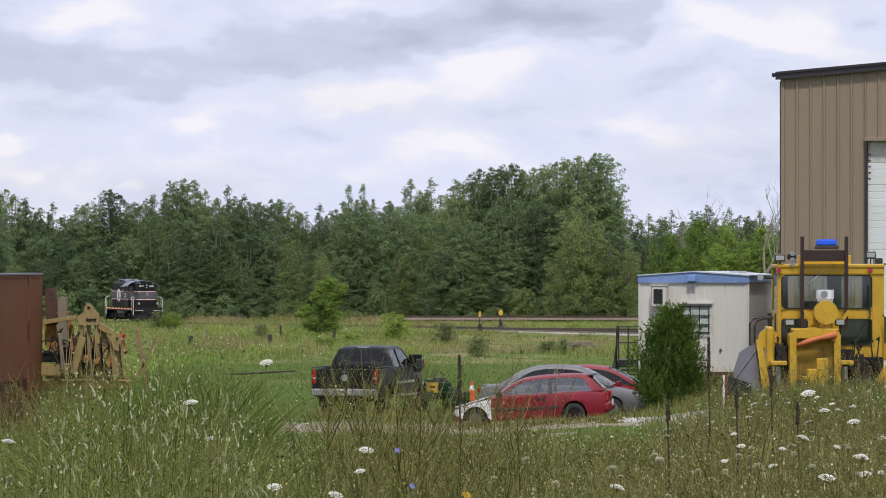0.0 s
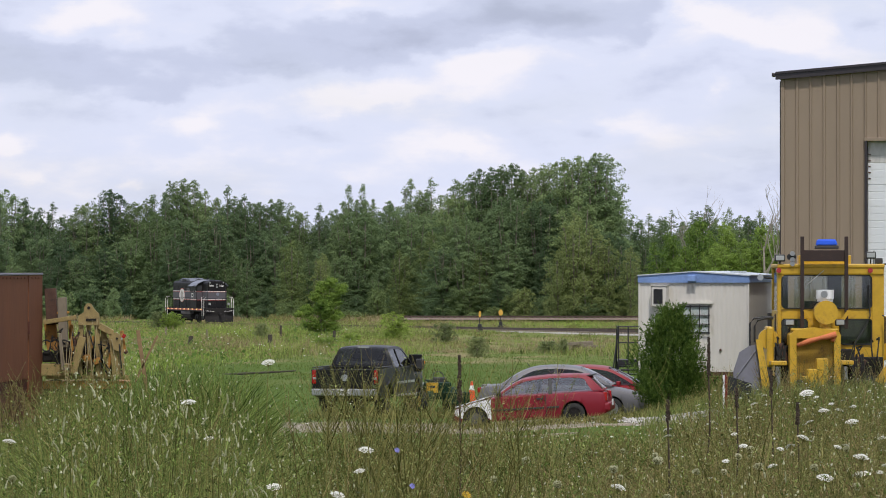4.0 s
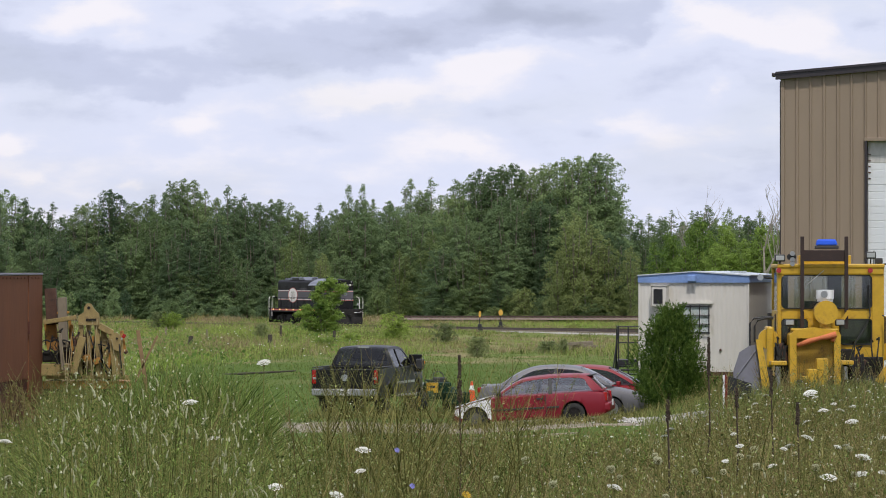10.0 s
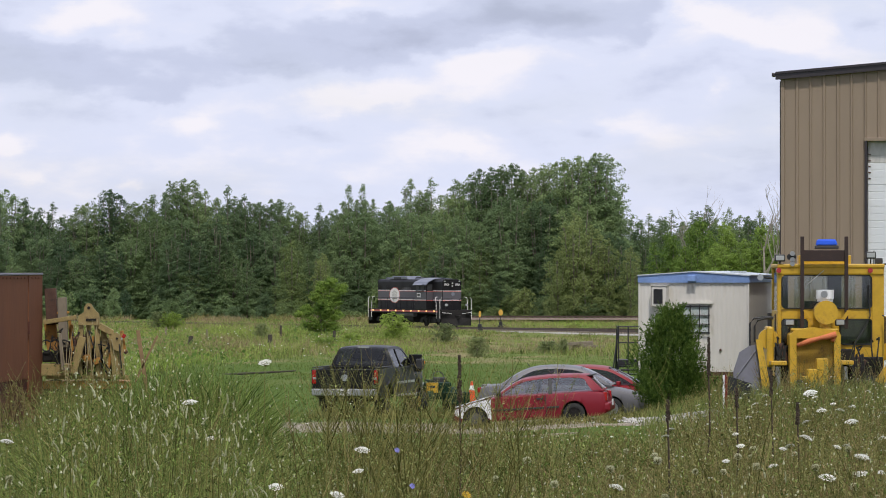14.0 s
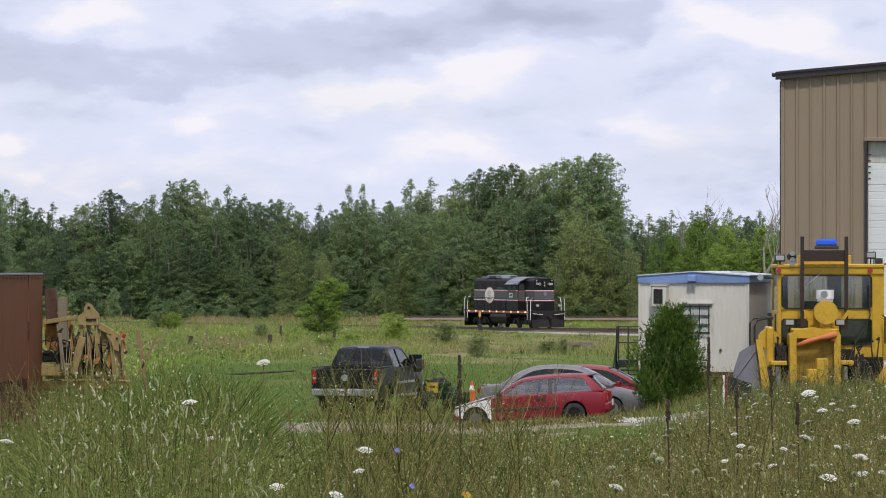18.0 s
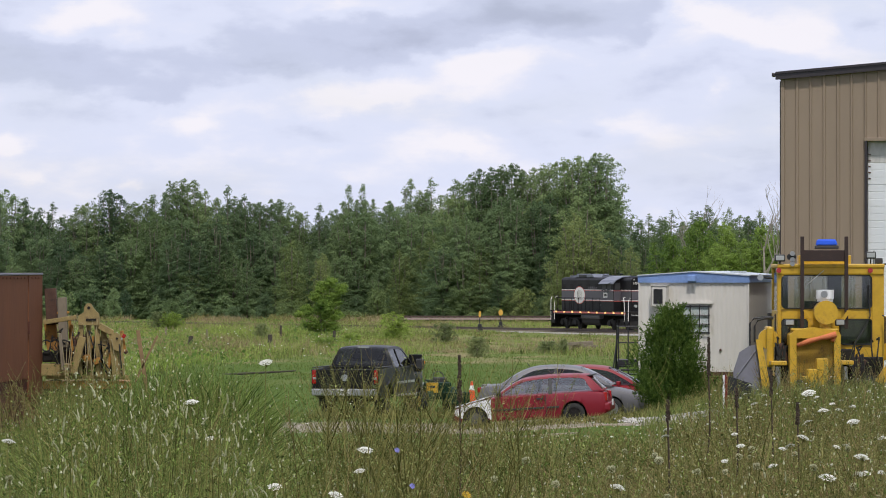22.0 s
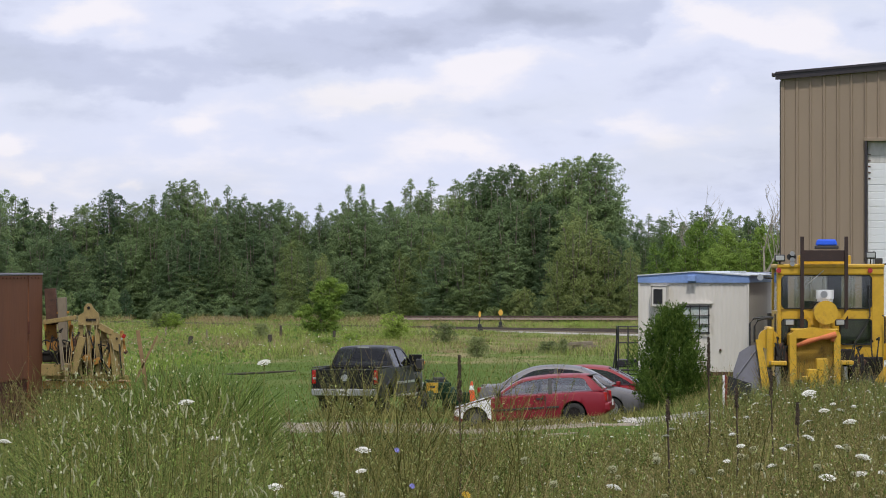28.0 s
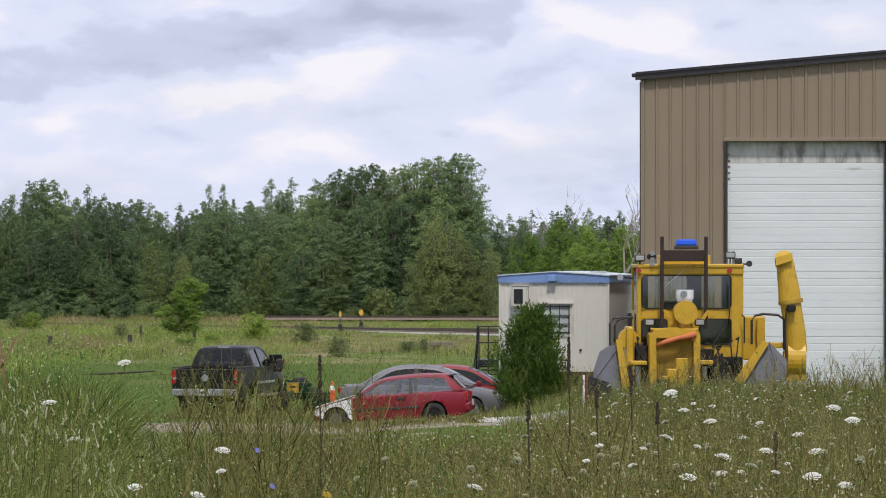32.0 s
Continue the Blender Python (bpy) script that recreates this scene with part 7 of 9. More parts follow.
def make_switch_stand(x, y, lift, wide):
    z = rail_z(y) - 0.26
    th = thing("switch_stand", pose(x, y, z, 0, 0, 10), "black railway switch stand with a yellow oval target", "switch stand", "switch stands")
    part("base", box((0.5, 0.35, 0.25), (0, 0, 0.12), 0.04), BLACK_STEEL, th)
    part("housing", box((0.3, 0.26, 0.4), (0, 0, 0.42), 0.05), BLACK_STEEL, th)
    part("mast", tube([(0, 0, 0.5), (0, 0, lift - 0.2)], 0.035, 8), BLACK_STEEL, th)
    tg = part("target", tube([(0, -0.012, 0), (0, 0.012, 0)], 0.23, 22), TARGET, th, "yellow oval target")
    tg.location, tg.scale = (0, -0.05, lift), (wide, 1, 1.15)
    part("lever", tube([(0.1, 0, 0.45), (0.45, -0.1, 0.2)], 0.025, 6), BLACK_STEEL, th)


make_switch_stand((849 - 784) * 345 / 7459, 345, 1.42, 0.45)
make_switch_stand((886 - 784) * 376 / 7459, 376, 1.42, 0.85)


def make_post(x, y, height, wide, material, name, label, lean=0.0):
    th = part(name, box((wide, wide, height + 0.3), (0, 0, height / 2 - 0.15), wide * 0.12, None, None, 0.9), material)
    th.matrix_world = pose(x, y, gz(x, y), 0, lean, 20)
    return tagged(th, label, "post", "old fence posts")


for px, y, hgt, wd, ln in ((591, 262, 1.0, 0.16, 2), (497, 300, 1.0, 0.15, 0), (478, 262, 0.75, 0.26, 0), (337, 256, 0.7, 0.28, 3), (293, 300, 0.9, 0.1, 4), (367, 290, 0.85, 0.1, -3)):
    make_post((px - 784) * y / 7459, y, hgt, wd, WOOD_GREY if wd < 0.12 else WOOD_DARK, "fence_post", "short weathered timber post standing in the meadow", ln)


def make_timber_pile():
    y = 246
    th = thing("timber_pile", pose((1026 - 784) * y / 7459, y, gz(8, y), 0, 0, 20), "small heap of old grey ties on the grass", "timber pile")
    rng = random.Random(7)
    for i in range(7):
        part("tie", box((2.0, 0.22, 0.17), (rng.uniform(-0.3, 0.3), rng.uniform(-0.6, 0.6), 0.1 + 0.17 * (i // 3)), 0.015, (0, rng.uniform(-5, 5), rng.uniform(-35, 35))), WOOD_GREY, th)


make_timber_pile()


# ---- red-brown steel bin and the old track machine ----
def make_bin():
    """Seen along its flank: x runs along the length towards the bank, y out of the flank."""
    z0 = gz(-9.5, 92)
    th = thing("steel_bin", pose(-9.22, 97.0, z0, 0, 0, -95.2), "large red-brown steel container standing in tall grass", "container")
    top, mid, low, long_, wide = 4.09 - z0, 1.75 - z0, 1.30 - z0, 12.0, 2.5
    part("flank_panel", box((long_ - 1.78, 0.06, top - mid), (1.78 + (long_ - 1.78) / 2, -0.03, (top + mid) / 2), 0.01), RUST_BOX, th)
    part("end_panel", box((1.66, 0.06, top - low), (0.83, -0.025, (top + low) / 2), 0.01), RUST_BOX, th)
    part("lower_panel", box((long_ - 1.7, 0.05, mid), (1.72 + (long_ - 1.7) / 2, -0.06, mid / 2)), RUST_BOX_DARK, th, "darker rusted lower panel")
    part("lower_panel", box((1.6, 0.05, low), (0.85, -0.045, low / 2)), RUST_BOX, th)
    part("inner_wall", box((long_, 0.06, top - 0.1), (long_ / 2, -0.2, (top - 0.1) / 2)), RUNNING, th)
    part("far_flank", box((long_, 0.06, top), (long_ / 2, -wide, top / 2)), RUST_BOX, th)
    for x in (0.03, long_ - 0.03):
        part("end_wall", box((0.06, wide - 0.3, top - 0.06), (x, -wide / 2 - 0.1, top / 2)), RUST_BOX, th)
    part("top_sheet", box((long_ + 0.04, wide + 0.04, 0.05), (long_ / 2, -wide / 2, top + 0.027), 0.01), GREY_STEEL, th, "grey top edge")
    for i in range(14):
        part("rivet", tube([(0.5 + i * 0.42, 0.0, top - 0.06), (0.5 + i * 0.42, 0.02, top - 0.06)], 0.02, 6), RUST_BOX_DARK, th)
    part("hinge", tube([(1.72, 0.01, top * 0.62), (1.72, 0.01, top * 0.7)], 0.03, 8), RUST_BOX_DARK, th)
    part("base_rail", box((long_, 0.16, 0.2), (long_ / 2, -0.05, 0.12), 0.01), RUST_BOX_DARK, th)


make_bin()
OLD_YELLOW = surface("sun_bleached_yellow_steel", (0.28, 0.205, 0.08), 0.75, var=0.3, scale=5, bump=0.25, second=(0.15, 0.095, 0.05), amount=0.5)
STRAW = surface("dry_straw_stalk", (0.36, 0.30, 0.17), 0.9, var=0.25, scale=8, bump=0.2)
OLD_ORANGE = surface("rusty_orange_yellow_steel", (0.36, 0.17, 0.03), 0.7, var=0.25, scale=5, bump=0.2, second=(0.13, 0.06, 0.03), amount=0.55)


def make_track_machine():
    y0 = 97.0
    U = y0 / 7459
    xc = (140 - 784) * U
    z0 = gz(xc, y0)
    th = thing("track_machine", pose(xc, y0, z0), "derelict yellow railway maintenance machine with beams and hoses in weeds", "machine")

    rng_w = random.Random(21)

    def p(u, v, y=0.0):
        return ((u - 140) * U, y, 4.25 - z0 - (v - 475) * U)

    def bar(name, u0, v0, u1, v1, wide, mat, y=0.0, deep=0.1, label=""):
        a, b = Vector(p(u0, v0, y)), Vector(p(u1, v1, y))
        d = b - a
        return part(name, box((wide * U, deep, d.length), (a + b) / 2, 0.012, (0, math.degrees(math.atan2(d.x, d.z)), 0)), mat, th, label)
    bar("rust_column", 87, 511, 91, 575, 20, RUST, 0.3, 0.25, "rusty brown upright column")
    bar("grey_column", 109, 527, 112, 615, 16, WOOD_GREY, 0.15, 0.2, "grey weathered upright column")
    bar("orange_column", 86, 572, 92, 625, 21, OLD_ORANGE, 0.4, 0.2)
    bar("cross_bar", 76, 571, 135, 562, 8, OLD_YELLOW, 0.1, 0.12)
    bar("cross_bar", 100, 554, 122, 553, 4, OLD_ORANGE, 0.1, 0.06)
    bar("upright", 125, 575, 128, 640, 6, OLD_ORANGE, 0.3, 0.08)
    bar("upright", 121, 560, 122, 600, 5, OLD_ORANGE, 0.35, 0.08)
    part("tank", box((36 * U, 0.5, 20 * U), p(92, 632, 0.3), 0.05), RUNNING, th, "dark oily tank")
    part("deck", box((62 * U, 0.8, 22 * U), p(105, 655, 0.25), 0.02), OLD_YELLOW, th)
    part("deck_edge", box((150 * U, 0.1, 7 * U), p(155, 668, 0.1), 0.01), OLD_YELLOW, th)
    part("frame_rail", box((150 * U, 1.4, 14 * U), p(150, 682, 0.8), 0.02), OLD_ORANGE, th)
    bar("diagonal_beam", 131, 662, 148, 596, 13, OLD_YELLOW, -0.25, 0.14, "leaning pale yellow beam")
    bar("stake", 108, 590, 114, 655, 6, WOOD_GREY, -0.3, 0.06)
    # gallows frame with a rounded eye
    fr = part("head_plate", prism([(p(u, v)[0], p(u, v)[2]) for u, v in ((139, 575), (140, 558), (149, 553), (150, 543), (155, 537), (162, 538), (167, 547), (176, 556), (177, 576))], -0.12, 0.0), OLD_YELLOW, th, "pale yellow head plate with an eye")
    part("eye", tube([Vector(p(158, 545, -0.13)), Vector(p(158, 545, 0.02))], 2.8 * U, 12), RUNNING, fr)
    part("slot", box((18 * U, 0.02, 4 * U), p(162, 566, -0.13)), RUNNING, fr)
    bar("leg", 144, 574, 141, 668, 8, OLD_YELLOW, 0.0, 0.12)
    bar("leg", 156, 574, 160, 668, 8, OLD_YELLOW, 0.1, 0.12)
    bar("leg", 172, 574, 174, 668, 9, OLD_YELLOW, 0.0, 0.12)
    bar("arm", 176, 577, 200, 590, 11, OLD_YELLOW, -0.05, 0.14)
    bar("arm", 183, 585, 190, 668, 10, OLD_YELLOW, 0.1, 0.12)
    bar("arm", 199, 590, 206, 668, 12, OLD_YELLOW, -0.05, 0.14)
    bar("arm", 212, 598, 217, 668, 10, OLD_YELLOW, 0.0, 0.12)
    bar("brace", 176, 600, 215, 607, 7, OLD_YELLOW, 0.15, 0.08)
    part("knuckle", prism([(p(u, v)[0], p(u, v)[2]) for u, v in ((197, 602), (199, 591), (206, 588), (213, 592), (216, 606), (211, 622), (202, 618))], -0.2, -0.06), OLD_YELLOW, th)
    part("pin", tube([Vector(p(208, 599, -0.22)), Vector(p(208, 599, -0.04))], 2 * U, 12), RUNNING, th)
    part("reflector", box((6 * U, 0.03, 7 * U), p(220, 595, -0.1), 0.01, (0, 30, 0)), LENS_RED, th, "small red reflector")
    part("reflector_white", box((4 * U, 0.03, 4 * U), p(216, 600, -0.1), 0.006, (0, 30, 0)), LENS_WHITE, th)
    # the many rods, brackets and rams between the frames, and dark blocks behind
    for k in range(9):
        u = rng_w.uniform(100, 222)
        v = rng_w.uniform(560, 625)
        d = rng_w.uniform(-14, 14)
        part("dry_strand", tube([p(u - d * 0.6, 690, -0.45), p(u, v + 40, -0.45), p(u + d * 0.5, v, -0.45), p(u + d * 1.6, v + rng_w.uniform(-4, 16), -0.45)], 1, 5, None, [0.009, 0.008, 0.007, 0.003]), STRAW, th)
    # dark blocks added behind the frames so the gaps between them read as shade
    part("engine_block", box((62 * U, 0.5, 62 * U), p(168, 634, 0.75), 0.06), RUNNING, th, "dark block filling the gaps behind the frames")
    part("radiator", box((26 * U, 0.3, 46 * U), p(120, 628, 0.8), 0.03), DARK_RUST, th)
    rng = random.Random(9)
    for k in range(26):
        u, v = rng.uniform(126, 216), rng.uniform(582, 640)
        bar("rod", u, v, u + rng.uniform(-14, 14), v + rng.uniform(12, 44), rng.uniform(2.5, 7), rng.choice((OLD_YELLOW, OLD_YELLOW, OLD_ORANGE, RUST, RUNNING)), rng.uniform(-0.1, 0.5), 0.06)
    for k in range(9):
        part("bracket", box((rng.uniform(8, 16) * U, 0.1, rng.uniform(6, 14) * U), p(rng.uniform(135, 214), rng.uniform(590, 660), rng.uniform(-0.15, 0.3)), 0.012, (0, rng.uniform(-30, 30), 0)), rng.choice((OLD_YELLOW, OLD_ORANGE, RUST)), th)
    for k in range(14):
        u = rng.uniform(80, 205)
        v = rng.uniform(585, 630)
        part("hose", tube([p(u, v, -0.1 + rng.uniform(0, 0.4)), p(u + rng.uniform(-12, 12), v - rng.uniform(0, 12), -0.2), p(u + rng.uniform(-14, 16), v + 22, -0.2), p(u + rng.uniform(-16, 16), v + 45, -0.1)], 0.016, 6), RUBBER, th)
    for k in range(3):
        u = 82 + k * 16
        part("hose", tube([p(u + 9 * math.cos(a), 612 + 10 * math.sin(a), 0.0) for a in np.linspace(0, 5.6, 12)], 0.018, 6), RUBBER, th)
    for u in (96, 190):
        part("rail_wheel", tube([Vector(p(u, 700, 0.4)), Vector(p(u, 700, 0.55))], 0.36, 20), RUNNING, th)
    bm = bmesh.new()
    for k in range(5):
        box((3 * U, 0.05, 40 * U), p(78 + k * 9, 592, 0.45), 0.004, (0, rng.uniform(-8, 8), 0), bm)
    part("control_levers", bm, RUNNING, th)


make_track_machine()
STAKE = surface("raw_stake_timber", (0.24, 0.15, 0.075), 0.85, var=0.25, scale=6, bump=0.3)
for px0, v0, px1, v1, wd in ((244, 585, 254, 650, 7), (279, 594, 264, 625, 4)):
    y = 92.0
    x, k = (px1 - 784) * y / 7459, y / 7459
    z = 4.25 - (v1 - 475) * k
    h = math.hypot((v1 - v0) * k, (px0 - px1) * k)
    st = part("wooden_stake", box((wd * k, 0.04, h + z - gz(x, y)), (0, 0, (h - z + gz(x, y)) / 2), 0.006), STAKE)
    st.matrix_world = pose(x, y, z, 0, math.degrees(math.atan2((px0 - px1) * k, (v1 - v0) * k)), 0)
    tagged(st, "weathered wooden stake leaning in tall grass", "stake", "wooden stakes")


def make_fallen_pole():
    y = 172.0
    th = thing("fallen_pole", pose(-7.2, y, gz(-7.2, y), 0, 0, 6), "dark weathered pole lying on the grass", "pole")
    part("shaft", tube([(-1.9, -1.2, 0.06), (-1.2, -0.5, 0.07), (-0.3, -0.1, 0.10), (0.6, 0.5, 0.13), (1.3, 1.6, 0.14)], 1, 8, None, [0.035, 0.05, 0.045, 0.04, 0.025]), WOOD_DARK, th)


make_fallen_pole()


# ---- cedar by the trailer, bare trees and pale trunks at the wood's edge ----
def make_cedar():
    y = 114.6
    x = (1186 - 784) * y / 7459
    z0 = gz(x, y)
    H = 4.25 - (538 - 475) * y / 7459 - z0
    th = thing("cedar_bush", pose(x, y, z0), "dense dark green cedar bush in front of the trailer", "bush")
    rng = np.random.default_rng(3)
    part("trunk", tube([(0, 0, 0), (0.02, 0, H * 0.5), (0, 0, H * 0.85)], 1, 8, None, [0.09, 0.05, 0.015]), BARK, th)
    V, F = [], []
    sprays = 1850
    for i in range(sprays):
        k = rng.uniform(0, 1) ** 1.25
        h = 0.05 + k * (H - 0.48)
        reach = 0.98 * (1 - k ** 2.3 * 0.86) * (0.82 + 0.18 * min(1, k * 4)) * (1 + 0.12 * math.sin(k * 17))
        a = rng.uniform(0, 6.283)
        r = reach * rng.uniform(0.3, 1.0) * (1 + 0.24 * math.sin(a * 3 + h * 4))
        base = np.array([math.cos(a) * r + 0.05 * k, math.sin(a) * r, h])
        up = np.array([math.cos(a) * 0.45, math.sin(a) * 0.45, 1.0]) + rng.normal(0, 0.22, 3)
        up /= np.linalg.norm(up)
        L = rng.uniform(0.24, 0.60)
        n = 22
        t = rng.uniform(0.0, 1, n)
        c = base + up * (t * L)[:, None] + rng.normal(0, 0.042, (n, 3)) * (1.15 - t)[:, None]
        d = up + rng.normal(0, 0.5, (n, 3))
        d /= np.linalg.norm(d, axis=1)[:, None]
        s = np.cross(d, rng.normal(size=(n, 3)))
        s /= np.linalg.norm(s, axis=1)[:, None]
        ln, wd = rng.uniform(0.045, 0.10, n)[:, None], rng.uniform(0.008, 0.016, n)[:, None]
        q = np.stack([c - s * wd, c + s * wd, c + d * ln + s * wd * 0.3, c + d * ln - s * wd * 0.3], 1).reshape(-1, 3)
        b = len(V)
        V += q.tolist()
        F += [(b + 4 * j, b + 4 * j + 1, b + 4 * j + 2, b + 4 * j + 3) for j in range(n)]
    raw("foliage", V, F, LEAF_CEDAR, th)


make_cedar()


BARK_DULL = surface("dull_grey_bark", (0.30, 0.265, 0.22), 0.9, var=0.3, scale=3, bump=0.3, stretch=(1, 1, 0.25))


def bare_tree(x, y, height, seed, label):
    th = thing("bare_tree", pose(x, y, gz(x, y)), label, "tree", "bare trees")
    rng = random.Random(seed)
    bm = bmesh.new()

    def limb(p, d, length, r, level):
        q = p + d * length
        tube([p, (p + q) / 2 + Vector((rng.uniform(-1, 1), rng.uniform(-1, 1), 0)) * length * 0.04, q], 1, 5, bm, [r, r * 0.8, r * 0.55])
        if level < 4:
            for k in range(3):
                t = rng.uniform(0.45, 1)
                e = (d + Vector((rng.uniform(-1, 1), rng.uniform(-1, 1), rng.uniform(-0.1, 0.6))) * 0.8).normalized()
                limb(p + d * length * t, e, length * rng.uniform(0.5, 0.72), r * 0.5, level + 1)
    limb(Vector((0, 0, 0)), Vector((rng.uniform(-0.05, 0.05), 0, 1)).normalized(), height * 0.52, height * 0.009 + 0.03, 0)
    part("trunk_and_limbs", bm, BARK_DULL, th)


bare_tree(32.2, 428, 15.4, 2, "leafless grey tree above the vine-clad trees")
bare_tree(34.0, 427, 14.2, 5, "leafless grey tree above the vine-clad trees")
bare_tree(26.9, 446, 13.4, 8, "leafless grey tree above the vine-clad trees")


def pale_stem(x, y, height, seed):
    """A slender pale trunk that shows before the dark wood."""
    th = thing("slender_tree", pose(x, y, gz(x, y)), "slender grey-stemmed tree at the edge of the wood", "tree", "slender trees")
    rng = random.Random(seed)
    n = 8
    pts = [Vector((0.25 * math.sin(k * 0.9 + seed) * k / n, 0, height * k / n)) for k in range(n + 1)]
    part("trunk", tube(pts, 1, 6, None, [0.10 * (1 - 0.8 * k / n) for k in range(n + 1)]), BARK_DULL, th)
    for k in range(7):
        p = pts[3 + k % 5]
        d = Vector((rng.uniform(-0.5, 0.5), rng.uniform(-0.4, 0.4), 1)).normalized() * rng.uniform(0.8, 1.8)
        part("limb", tube([p, p + d * 0.5 + Vector((d.x * 0.2, 0, 0)), p + d], 1, 5, None, [0.035, 0.025, 0.012]), BARK_DULL, th)


for x, y, hgt, sd in ((15.6, 463, 9.0, 1), (17.6, 465, 6.5, 2)):
    pale_stem(x, y, hgt, sd)
# ---- grass and weeds ----
def blade_mesh(name, base, height, width, lean, rng, material, label, category="grass"):
    """Arching tapering blades: base (n, 3), height, width, lean (n,)."""
    n = len(base)
    a = rng.uniform(0, 2 * math.pi, n)
    side = np.stack([np.cos(a), np.sin(a) * 0.5, np.zeros(n)], 1)
    b = rng.uniform(0, 2 * math.pi, n)
    tilt = np.stack([np.cos(b), np.sin(b), np.zeros(n)], 1) * (lean * height)[:, None]
    up = np.array([0, 0, 1.0])
    w = side * width[:, None]
    rows = [base - w, base + w]
    for t in (0.4, 0.75):
        p = base + up * (height * (t - 0.3 * lean * t ** 3))[:, None] + tilt * t ** 2.2
        k = 1 - 0.45 * t
        rows += [p - w * k, p + w * k]
    rows.append(base + up * (height * (1 - 0.42 * lean))[:, None] + tilt)
    v = np.stack(rows, 1).reshape(-1, 3)
    k = np.arange(n) * 7
    f = np.stack([k, k + 1, k + 3, k + 2], 1).tolist() + np.stack([k + 2, k + 3, k + 5, k + 4], 1).tolist() + np.stack([k + 4, k + 5, k + 6], 1).tolist()
    return tagged(raw(name, v.tolist(), f, material), label, category, kind="stuff")


def spread(rng, n, y0, y1, left=-0.112, right=0.146, power=1.0):
    """Points of the wedge of land before the camera."""
    y = y0 + (y1 - y0) * rng.uniform(0, 1, n) ** power
    x = y * rng.uniform(left, right, n)
    return x, y


def tallness(x, y):
    """Weeds are tallest at the left of the bank, low in the middle."""
    a = x / y
    return 0.50 + 0.56 * step(-0.030, -0.060, a) + 0.20 * step(0.045, 0.085, a) - 0.45 * step(-0.088, -0.098, a)


def on_land(x, y):
    return np.stack([x, y, ground_z(x, y) - 0.03], 1)


